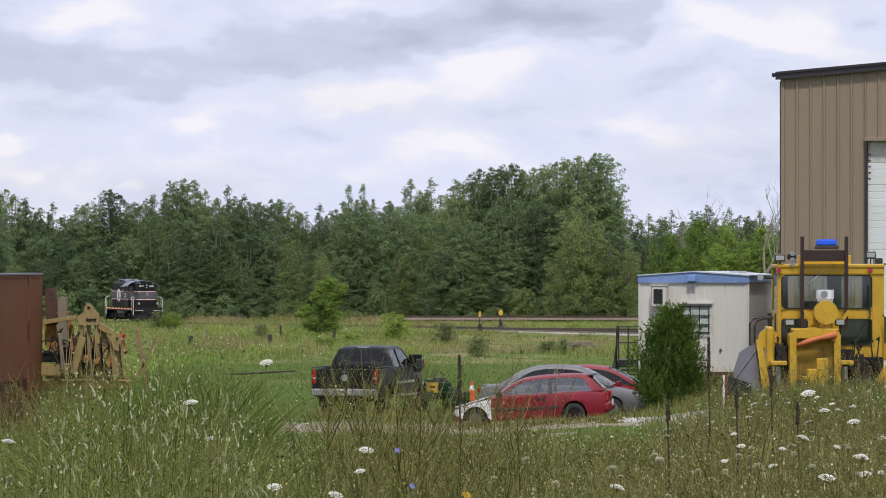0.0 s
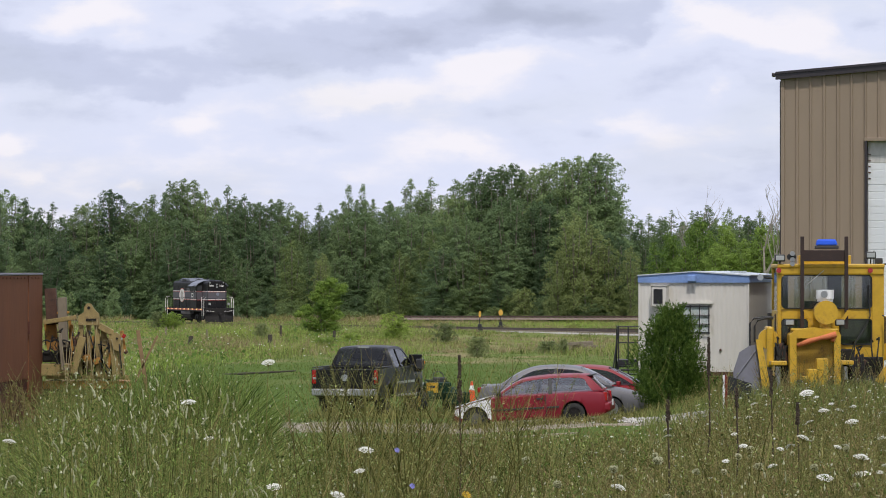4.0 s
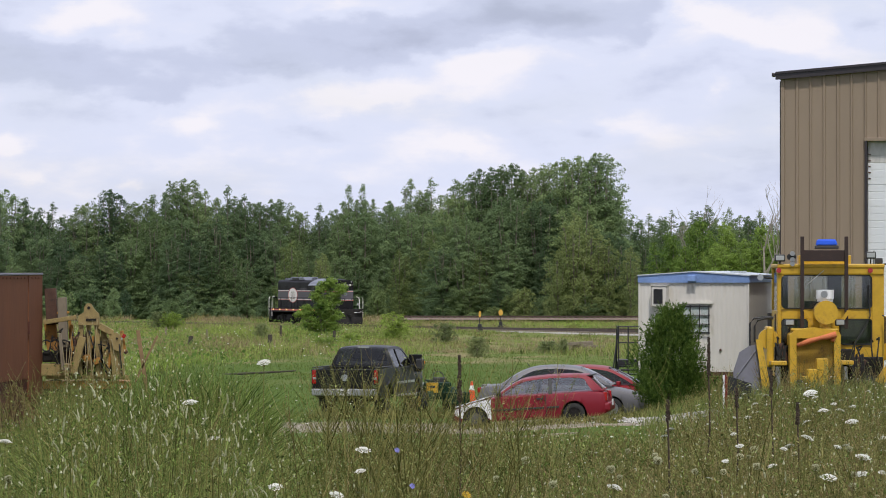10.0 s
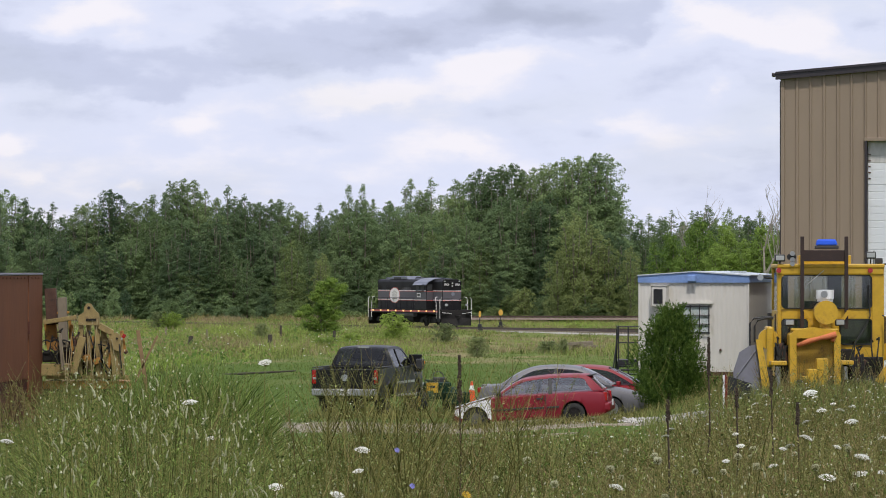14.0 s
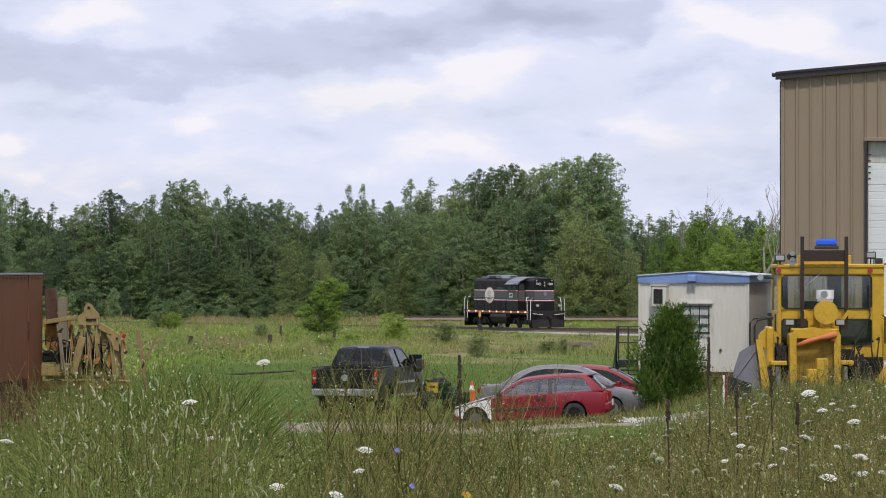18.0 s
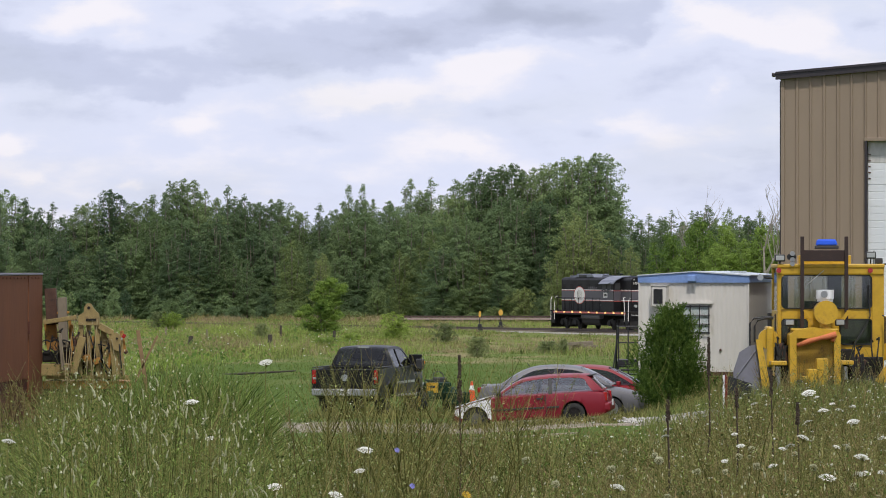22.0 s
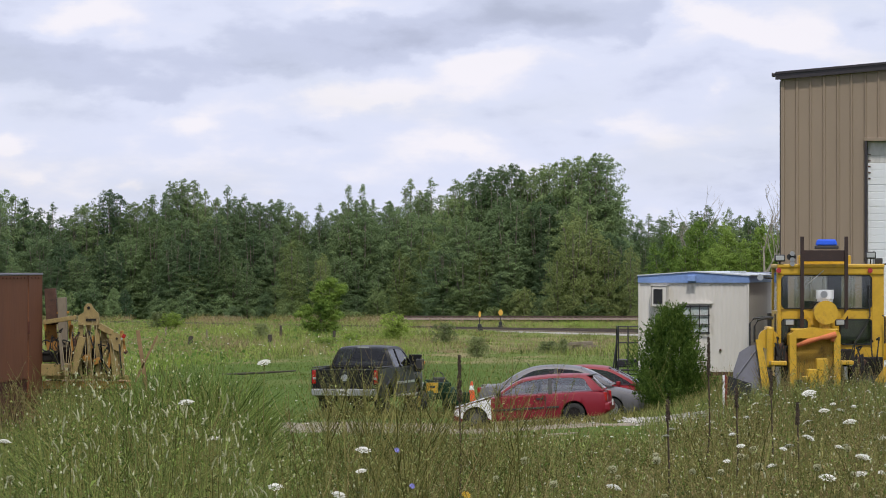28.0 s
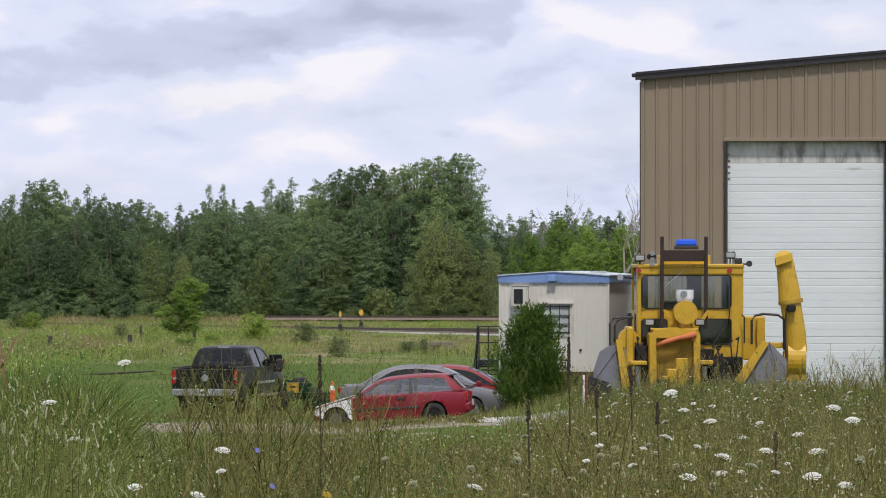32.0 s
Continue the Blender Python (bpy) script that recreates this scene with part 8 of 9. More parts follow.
def make_weeds():
    rng = np.random.default_rng(21)
    # bank close to the camera: tufts of arching blades, lush at the left, wiry and drier at the right
    for mat, n, tufts, name, lab, lo, hi, wd in ((GRASS, 54000, 1500, "bank_grass", "tall green grass on the bank in the foreground", 0.3, 1.0, 0.0023),
                                                 (GRASS_OLIVE, 46000, 1300, "olive_bank_grass", "dull olive grass and weed blades on the bank", 0.3, 1.0, 0.0021),
                                                 (GRASS_LUSH, 34000, 520, "lush_bank_grass", "lush bright tufts of arching grass on the bank", 0.35, 1.0, 0.0027),
                                                 (GRASS_DRY, 22000, 900, "dry_bank_grass", "dry straw-coloured grass among the green", 0.4, 1.05, 0.0015)):
        cx, cy = spread(rng, tufts, 13, 46, power=1.2)
        tall = rng.uniform(0.45, 1.35, tufts)
        k = rng.integers(0, tufts, n)
        loose = rng.uniform(0, 1, n) < (0.08 if mat is GRASS_LUSH else 0.4)
        fx, fy = spread(rng, n, 13, 46, power=1.2)
        x = np.where(loose, fx, cx[k] + rng.normal(0, 0.075, n))
        y = np.where(loose, fy, cy[k] + rng.normal(0, 0.2, n))
        h = tallness(x, y) * rng.uniform(lo, hi, n) * np.where(loose, 0.9, tall[k])
        share = {GRASS: 1 - 0.72 * step(0.0, 0.06, x / y), GRASS_OLIVE: 0.12 + 0.88 * step(-0.03, 0.06, x / y), GRASS_LUSH: 0.9 - 0.72 * step(0.02, 0.06, x / y) - 0.15 * step(-0.06, -0.02, x / y), GRASS_DRY: 0.16 + 0.84 * step(-0.05, 0.03, x / y)}[mat]
        keep = rng.uniform(0, 1, n) < share
        x, y, h = x[keep], y[keep], h[keep]
        n = len(x)
        blade_mesh(name, on_land(x, y), h, wd * rng.uniform(0.6, 1.4, n) * (0.6 + y / 30), rng.uniform(0.15, 1.25, n), rng, mat, lab)
    x, y = spread(rng, 42000, 40, 92, power=0.9)
    keep = (np.abs(x - 2.5) > 3.2) | (y < 84)
    x, y = x[keep], y[keep]
    blade_mesh("slope_grass", on_land(x, y), tallness(x, y) * rng.uniform(0.35, 0.95, len(x)), 0.0042 * rng.uniform(0.6, 1.5, len(x)), rng.uniform(0.1, 0.6, len(x)), rng, GRASS, "rough grass on the slope down to the yard")
    # a stand of tall lush grass at the edge of the lawn
    n = 20000
    a, y = rng.uniform(-0.079, -0.038, n), rng.uniform(34, 46, n)
    h = (1.04 + 0.2 * np.sin(a * 320 + y * 0.7) + 0.16 * np.sin(a * 870 + y * 0.3)) * step(-0.038, -0.047, a) * (0.6 + 0.4 * step(-0.080, -0.070, a)) * rng.uniform(0.55, 1.05, n)
    blade_mesh("tall_lush_grass", on_land(a * y, y), h, 0.0042 * rng.uniform(0.6, 1.5, n), rng.uniform(0.15, 0.9, n), rng, LUSH_TALL, "stand of tall lush green grass beside the lawn")
    # rough growth round the blower, the trailer and the old machine
    for x0, x1, y0, y1, n, h0, h1 in ((5.6, 13.5, 74, 97, 14000, 0.5, 1.3), (-14, -5.4, 70, 95, 16000, 0.6, 1.45), (5.0, 9.5, 97, 110, 4200, 0.2, 0.55), (5.4, 9.5, 115, 119, 1500, 0.2, 0.6), (-9, 0, 94, 105, 3600, 0.10, 0.30), (0, 6, 96, 104.5, 3000, 0.08, 0.26), (-6.5, 4.5, 105, 118, 3600, 0.04, 0.16), (-6.5, -3.0, 118, 122, 900, 0.1, 0.3), (6.5, 14.5, 95, 99.6, 10000, 0.5, 1.15), (-12, -5.6, 90, 96.4, 11000, 0.7, 1.3)):
        x, y = rng.uniform(x0, x1, n), rng.uniform(y0, y1, n)
        clear = x > y * -0.0935
        x, y = x[clear], y[clear]
        n = len(x)
        blade_mesh("rough_grass", on_land(x, y), rng.uniform(h0, h1, n), 0.006 * rng.uniform(0.6, 1.5, n), rng.uniform(0.1, 0.6, n), rng, GRASS, "rough tall grass and weeds round the yard")
    # mown lawn: short tufts
    n = 52000
    x, y = spread(rng, n, 108, 250, -0.11, 0.06)
    blade_mesh("lawn_grass", on_land(x, y), rng.uniform(0.04, 0.16, n), 0.010 * rng.uniform(0.6, 1.5, n), rng.uniform(0.1, 0.6, n), rng, LAWN_BLADE, "short mown grass on the lawn")
    # meadow towards the tracks, in bands: lush beside the lawn, tan seed heads, green again, then mixed up to the wood
    tx, ty = np.array([r[1] for r in TRACK]), np.array([r[2] for r in TRACK])
    for mat, n, name, lab, h1 in ((GRASS_FIELD, 120000, "meadow_grass", "tall meadow grass before the tracks", 0.62), (TAN_HEADS, 120000, "dry_meadow_grass", "dry tan grass heads in the meadow", 0.62), (LUSH, 120000, "lush_meadow_grass", "lush green patches of tall grass", 0.75)):
        x, y = spread(rng, n, 140, 450, -0.115, 0.09, 0.9)
        start = 168 + 78 * step(-16, -1, x) + 16 * np.sin(x * 0.55) + 10 * np.sin(x * 1.7 + 1) - 40 * step(2, 14, x)
        patch = np.sin(x * 0.33 + y * 0.05) + np.sin(y * 0.11 - x * 0.21) + 0.6 * np.sin(x * 0.9 + 2)
        west = step(1, -5, x)
        tan = 0.08 + west * (0.95 * np.exp(-((y - 258) / 20) ** 2) + 0.5 * step(370, 420, y)) + 0.6 * (1 - west) * np.exp(-((y - 290) / 34) ** 2) + 0.14 * step(0, 1.2, patch)
        lush = 0.12 + west * (0.9 * np.exp(-((y - start - 20) / 20) ** 2) + 0.75 * np.exp(-((y - 322) / 30) ** 2)) + 0.25 * step(0, -1.2, patch)
        share = {GRASS_FIELD: 0.55, TAN_HEADS: tan * 0.9, LUSH: lush * 0.8}[mat]
        off = np.abs(x - np.interp(y, ty[::-1], tx[::-1]))
        keep = (y > start + rng.normal(0, 14, n)) & (rng.uniform(0, 1, n) < share) & (off > 2.6) & ((np.abs(y - 459) > 5) | (x < -6))
        x, y = x[keep], y[keep]
        n = len(x)
        low = 1 - 0.62 * step(-6, 3, x) * step(250, 275, y) * (1 - step(370, 400, y))
        blade_mesh(name, on_land(x, y), rng.uniform(0.2, h1, n) * low, 0.0125 * rng.uniform(0.5, 1.5, n), rng.uniform(0.15, 0.8, n), rng, mat, lab)
    # separate clumps of taller weeds in the meadow, green, olive and tan
    for mat, count, name, lab in ((GRASS_LUSH, 230, "meadow_weeds", "taller dark green weed clumps in the meadow"), (GRASS_OLIVE, 210, "meadow_weeds", "olive weed clumps in the meadow"), (TAN_HEADS, 150, "meadow_weeds", "tan seed-bearing weed clumps in the meadow")):
        cx, cy = spread(rng, count, 205, 440, -0.112, 0.06, 0.8)
        far = cy > 168 + 62 * step(-16, -1, cx) - 10 * step(2, 14, cx)
        cx, cy = cx[far], cy[far]
        k = np.repeat(np.arange(len(cx)), 80)
        n = len(k)
        wide, tall = rng.uniform(0.35, 1.1, len(cx)), rng.uniform(0.45, 1.15, len(cx)) * (1 - 0.4 * step(-4, 2, cx))
        x, y = cx[k] + rng.normal(0, 1, n) * wide[k], cy[k] + rng.normal(0, 1.5, n) * wide[k]
        off = np.abs(x - np.interp(y, ty[::-1], tx[::-1]))
        keep = (off > 3.0) & ((np.abs(y - 459) > 6) | (x < -6))
        x, y, h = x[keep], y[keep], (tall[k] * rng.uniform(0.5, 1.0, n))[keep]
        n = len(x)
        blade_mesh(name, on_land(x, y), h * 0.85, 0.014 * rng.uniform(0.5, 1.5, n), rng.uniform(0.15, 0.9, n), rng, mat, lab)
    # leafy herb clumps in the meadow and on the bank's left
    n = 16000
    x, y = spread(rng, n, 180, 440, -0.112, -0.02)
    dense = np.sin(x * 0.5 + y * 0.04) + np.sin(y * 0.09 - x * 0.3) > 0.3
    x, y = x[dense], y[dense]
    n = len(x)
    s = rng.uniform(0.03, 0.07, n)
    c = on_land(x, y) + np.stack([np.zeros(n), np.zeros(n), rng.uniform(0.15, 0.8, n)], 1)
    d1, d2 = rng.normal(size=(n, 3)), rng.normal(size=(n, 3))
    v = np.stack([c - d1 * s[:, None], c - d2 * s[:, None] * 0.6, c + d1 * s[:, None], c + d2 * s[:, None] * 0.6], 1).reshape(-1, 3)
    tagged(raw("meadow_herbs", v.tolist(), [(4 * i, 4 * i + 1, 4 * i + 2, 4 * i + 3) for i in range(n)], LEAF_LIGHT), "leafy bright green herbs in the meadow", "herbs", kind="stuff")
    # white flower specks of the meadow and yard
    for n, y0, y1, left, right, s0, hh in ((170, 190, 330, -0.10, -0.02, 0.045, 0.7), (620, 76, 98, 0.06, 0.146, 0.026, 1.0), (200, 28, 60, 0.02, 0.146, 0.012, 0.60), (120, 26, 60, -0.09, -0.02, 0.011, 0.85), (90, 18, 34, 0.0, 0.146, 0.007, 0.5)):
        x, y = spread(rng, n, y0, y1, left, right)
        c = on_land(x, y) + np.array([0, 0, 1.0]) * (hh * rng.uniform(0.6, 1.1, n))[:, None]
        V, F = [], []
        for p in c:
            r = s0 * rng.uniform(0.5, 1.2)
            b = len(V)
            V += [(p[0] + r * math.cos(a), p[1] + r * math.sin(a), p[2] + rng.uniform(-0.1, 0.1) * r) for a in np.linspace(0, 5.2, 6)] + [(p[0], p[1], p[2] + r * 0.35), (p[0], p[1], p[2] - r * 0.6)]
            F += [(b + k, b + (k + 1) % 6, b + 6) for k in range(6)] + [(b + (k + 1) % 6, b + k, b + 7) for k in range(6)]
        tagged(raw("white_wildflowers", V, F, PETAL), "small white wildflower heads scattered among the grass", "flowers", kind="stuff")

    # brush along the foot of the wood and before the main track, tan, olive and green in patches
    edge = np.random.default_rng(77)
    for mat, n, x0, x1, y0, y1, h0, h1, phase, name, lab in ((TAN_HEADS, 9000, -62, -4, 458, 482, 0.45, 1.15, 0.0, "dry_brush", "tall dry tan brush along the foot of the wood"), (GRASS_OLIVE, 7000, -62, -4, 455, 484, 0.4, 1.25, 2.0, "olive_brush", "olive brush along the foot of the wood"),
                                                             (TAN_HEADS, 5200, -7, 44, 437, 453, 0.2, 0.75, 1.0, "dry_brush", "dry tan weeds before the main track"), (GRASS_OLIVE, 4200, -7, 44, 437, 453, 0.2, 0.95, 3.2, "olive_brush", "olive weeds before the main track"), (LUSH, 5200, 6, 44, 372, 452, 0.2, 0.8, 4.6, "green_brush", "bright green weeds between the tracks")):
        x, y = edge.uniform(x0, x1, n), edge.uniform(y0, y1, n)
        patch = np.sin(x * 0.71 + phase) + np.sin(x * 0.29 + y * 0.21 + 2 * phase) + edge.normal(0, 0.5, n)
        off = np.abs(x - np.interp(y, ty[::-1], tx[::-1]))
        keep = (patch > -0.2) & (off > 3.2)
        x, y, patch = x[keep], y[keep], patch[keep]
        n = len(x)
        blade_mesh(name, on_land(x, y), edge.uniform(h0, h1, n) * (0.55 + 0.45 * step(-0.2, 1.4, patch)), 0.022 * edge.uniform(0.5, 1.5, n), edge.uniform(0.15, 0.8, n), edge, mat, lab)
    # grass grown up round the parked cars and the truck
    for x0, x1, y0, y1, n, h0, h1 in ((0.2, 5.6, 109.6, 111.4, 1700, 0.10, 0.40), (-3.8, 0.4, 118.6, 121.0, 1100, 0.10, 0.42), (4.2, 7.4, 111.5, 115, 800, 0.1, 0.45)):
        x, y = edge.uniform(x0, x1, n), edge.uniform(y0, y1, n)
        blade_mesh("yard_grass", on_land(x, y), edge.uniform(h0, h1, n), 0.007 * edge.uniform(0.6, 1.5, n), edge.uniform(0.15, 0.9, n), edge, GRASS_OLIVE, "uncut grass grown up round the parked vehicles")


make_weeds()


def strips(lines, material, name, label):
    """Thin crossed strips along poly-lines: (points, width)."""
    V, F = [], []
    for pts, wd in lines:
        for ax in ((1, 0), (0, 1)):
            b = len(V)
            k = len(pts)
            for i, (x, y, z) in enumerate(pts):
                w = wd * (1 - 0.6 * i / (k - 1))
                V += [(x - ax[0] * w, y - ax[1] * w, z), (x + ax[0] * w, y + ax[1] * w, z)]
            F += [(b + 2 * i, b + 2 * i + 1, b + 2 * i + 3, b + 2 * i + 2) for i in range(k - 1)]
    return tagged(raw(name, V, F, material), label, "weeds", kind="stuff")


def make_stems():
    rng = random.Random(31)
    green, brown, leaves = [], [], []
    for i in range(3000):
        y = 16 + 34 * rng.random() ** 1.3
        a = rng.uniform(-0.11, 0.145)
        if a < -0.03 and rng.random() < 0.8:
            continue
        x = a * y
        z = gz(x, y)
        tall = (abs(a + 0.004) < 0.032 and rng.random() < (0.24 if a < 0 else 0.13)) or (a > 0.06 and rng.random() < 0.09)
        H = float(tallness(x, y)) * rng.uniform(0.5, 1.15) if not tall else rng.uniform(0.7, 1.2)
        lx, ly = rng.uniform(-0.34, 0.34) * H, rng.uniform(-0.3, 0.3) * H
        pts = [(x + lx * t * t, y + ly * t * t, z + H * t) for t in (0, 0.3, 0.55, 0.8, 1.0)]
        out = green if rng.random() < (0.8 if a < -0.03 or tall else 0.5) else brown
        out.append((pts, 0.0024 if tall else 0.0019))
        for k in range(rng.randint(9, 15) if tall else rng.randint(3, 8)):
            t = rng.uniform(0.35, 0.95)
            bx, by, bz = x + lx * t * t, y + ly * t * t, z + H * t
            L = H * rng.uniform(0.12, 0.38) * (1.15 - t * 0.6)
            an = rng.uniform(0, 6.283)
            cx, cy = math.cos(an) * L * 0.55, math.sin(an) * L * 0.4
            out.append(([(bx, by, bz), (bx + cx * 0.6, by + cy * 0.6, bz + L * 0.45), (bx + cx, by + cy, bz + L)], 0.0014))
            for m in range(5):
                s = rng.uniform(0.15, 1)
                leaves.append((bx + cx * s, by + cy * s, bz + L * s, rng.uniform(0.008, 0.02)))
    # stout branching weeds that stand out before the truck and the lane
    for i in range(34):
        y = rng.uniform(21, 27)
        x = rng.gauss(-0.0135, 0.012) * y if i < 26 else rng.uniform(0.0, 0.02) * y
        z = gz(x, y)
        H = 4.25 - z - y * rng.uniform(0.026, 0.040)
        lx = rng.uniform(-0.3, 0.3) * H
        green.append(([(x + lx * t * t, y, z + H * t) for t in (0, 0.3, 0.6, 0.85, 1.0)], 0.0042))
        for k in range(13):
            t, an = rng.uniform(0.3, 0.95), rng.uniform(0, 6.283)
            bx, bz, L = x + lx * t * t, z + H * t, H * rng.uniform(0.14, 0.32)
            cx, cy = math.cos(an) * L * 0.7, math.sin(an) * L * 0.5
            green.append(([(bx, y, bz), (bx + cx * 0.55, y + cy * 0.5, bz + L * 0.4), (bx + cx, y + cy, bz + L)], 0.0026))
            for m in range(4):
                leaves.append((bx + cx * rng.random(), y, bz + L * rng.uniform(0.1, 1), rng.uniform(0.008, 0.018)))
    # tall dead and green stems before the blower and the old machine
    for i in range(900):
        y = rng.uniform(70, 97)
        a = rng.uniform(0.058, 0.146) if rng.random() < 0.72 else rng.uniform(-0.105, -0.06)
        x = a * y
        z = gz(x, y)
        H = rng.uniform(0.7, 1.5)
        lx = rng.uniform(-0.2, 0.2) * H
        out = brown if rng.random() < 0.55 else green
        out.append(([(x + lx * t * t, y, z + H * t) for t in (0, 0.4, 0.75, 1.0)], 0.007))
        for k in range(rng.randint(4, 9)):
            t, L, an = rng.uniform(0.4, 0.95), H * rng.uniform(0.15, 0.35), rng.uniform(0, 6.283)
            bx, bz = x + lx * t * t, z + H * t
            out.append(([(bx, y, bz), (bx + math.cos(an) * L * 0.35, y, bz + L * 0.5), (bx + math.cos(an) * L * 0.6, y, bz + L)], 0.005))
            for m in range(3):
                leaves.append((bx + math.cos(an) * L * 0.5, y, bz + L * rng.uniform(0.3, 1), rng.uniform(0.025, 0.06)))
    strips(green, STEM, "branching_weeds", "wiry branching green weed stems on the bank")
    strips(brown, GRASS_DRY, "dry_weeds", "dry brown branching weed stems on the bank")
    V, F = [], []
    for x, y, z, s in leaves:
        b = len(V)
        an, t = rng.uniform(0, 6.28), rng.uniform(-0.4, 0.9)
        dx, dy, dz = math.cos(an) * s * 1.6, math.sin(an) * s * 1.6, t * s
        V += [(x, y, z), (x + dx * 0.5 - dy * 0.22, y + dy * 0.5 + dx * 0.22, z + dz * 0.5), (x + dx, y + dy, z + dz), (x + dx * 0.5 + dy * 0.22, y + dy * 0.5 - dx * 0.22, z + dz * 0.5)]
        F.append((b, b + 1, b + 2, b + 3))
    tagged(raw("weed_leaves", V, F, GRASS), "small narrow leaves on the weeds", "weeds", kind="stuff")
    # pale seed spikes, thick at the left
    V, F = [], []
    stalks = []
    for i in range(230):
        y = 15.5 + (6 if rng.random() < 0.75 else 22) * rng.random()
        a = rng.uniform(-0.11, -0.04) if rng.random() < 0.84 else rng.uniform(-0.04, 0.14)
        x = a * y
        H = float(tallness(x, y)) * rng.uniform(0.75, 1.12)
        z = gz(x, y)
        tx, ty = x + rng.uniform(-0.1, 0.1), y + rng.uniform(-0.1, 0.1)
        L, r = rng.uniform(0.02, 0.058), rng.uniform(0.0035, 0.0065)
        stalks.append(([(x, y, z), ((x + tx) / 2, (y + ty) / 2, z + H * 0.55), (tx, ty, z + H)], 0.0016))
        lean = rng.uniform(-0.025, 0.025)
        b = len(V)
        for h, q in ((0, 0.4), (0.15, 1), (0.3, 0.7), (0.45, 1.05), (0.6, 0.65), (0.78, 0.85), (1, 0.2)):
            q *= rng.uniform(0.75, 1.25)
            V += [(tx + lean * h * h + r * q * math.cos(m * 1.2566), ty + r * q * math.sin(m * 1.2566), z + H + L * h) for m in range(5)]
        F += [(b + 5 * k + m, b + 5 * k + (m + 1) % 5, b + 5 * k + 5 + (m + 1) % 5, b + 5 * k + 5 + m) for k in range(6) for m in range(5)]
    tagged(raw("seed_spikes", V, F, SEED), "pale green grass seed spikes on the bank", "grass", kind="stuff")
    strips(stalks, GRASS, "spike_stalks", "thin green stalks of the seed spikes")


make_stems()


def make_buds():
    """Tan and green bud clusters at the tips of the weeds."""
    rng = random.Random(5)
    for mat, name, lab, count, lo in ((GRASS_DRY, "dry_seed_heads", "dry tan seed heads on weed tips", 2600, -0.02), (SEED, "pale_buds", "pale green buds on weed tips", 2400, -0.112), (WEED_LEAF, "green_buds", "dark green buds on weed tips", 2200, -0.112)):
        V, F = [], []
        for i in range(count):
            y = 16 + 32 * rng.random() ** 1.25
            a = rng.uniform(lo, 0.146)
            x = a * y
            z = gz(x, y) + float(tallness(x, y)) * rng.uniform(0.35, 1.15)
            r, h = rng.uniform(0.003, 0.007), rng.uniform(0.006, 0.022)
            b = len(V)
            V += [(x, y, z - h * 0.4), (x + r, y, z), (x, y + r, z), (x - r, y, z), (x, y - r, z), (x + rng.uniform(-r, r), y, z + h)]
            F += [(b, b + 2, b + 1), (b, b + 3, b + 2), (b, b + 4, b + 3), (b, b + 1, b + 4), (b + 5, b + 1, b + 2), (b + 5, b + 2, b + 3), (b + 5, b + 3, b + 4), (b + 5, b + 4, b + 1)]
        tagged(raw(name, V, F, mat), lab, "weeds", kind="stuff")


make_buds()


def make_leafy_weeds():
    """Upright herbs with narrow leaves all along the stem."""
    rng = random.Random(77)
    stems, herb = [], {WEED_LEAF: ([], []), GRASS_OLIVE: ([], [])}
    for i in range(4600):
        y = 15 + 34 * rng.random() ** 1.25
        a = rng.uniform(-0.112, 0.146)
        x = a * y
        z = gz(x, y)
        H = float(tallness(x, y)) * rng.uniform(0.55, 1.12)
        lx, ly = rng.uniform(-0.12, 0.12) * H, rng.uniform(-0.1, 0.1) * H
        stems.append(([(x + lx * t * t, y + ly * t * t, z + H * t) for t in (0, 0.4, 0.75, 1.0)], 0.002))
        big = rng.uniform(0.7, 1.5)
        V, F = herb[GRASS_OLIVE if rng.random() < 0.15 + 0.65 * float(step(-0.02, 0.06, a)) else WEED_LEAF]
        for k in range(26):
            t = rng.uniform(0.3, 1.0)
            px, py, pz = x + lx * t * t, y + ly * t * t, z + H * t
            an, s = k * 2.4 + rng.uniform(-0.4, 0.4), big * rng.uniform(0.02, 0.05) * (1.25 - 0.7 * t)
            dx, dy, dz = math.cos(an) * s, math.sin(an) * s, s * rng.uniform(0.1, 0.9)
            w = 0.17
            b = len(V)
            V += [(px, py, pz), (px + dx * 0.5 - dy * w, py + dy * 0.5 + dx * w, pz + dz * 0.65), (px + dx, py + dy, pz + dz * 0.8), (px + dx * 0.5 + dy * w, py + dy * 0.5 - dx * w, pz + dz * 0.65)]
            F.append((b, b + 1, b + 2, b + 3))
    strips(stems, STEM, "herb_stems", "upright green herb stems on the bank")
    for mat, lab in ((WEED_LEAF, "narrow green leaves of herbs on the bank"), (GRASS_OLIVE, "narrow olive leaves of herbs on the bank")):
        tagged(raw("herb_leaves", *herb[mat], mat), lab, "weeds", kind="stuff")


make_leafy_weeds()


# ---- single flowers and stalks on the bank ----
FLOWERS = []


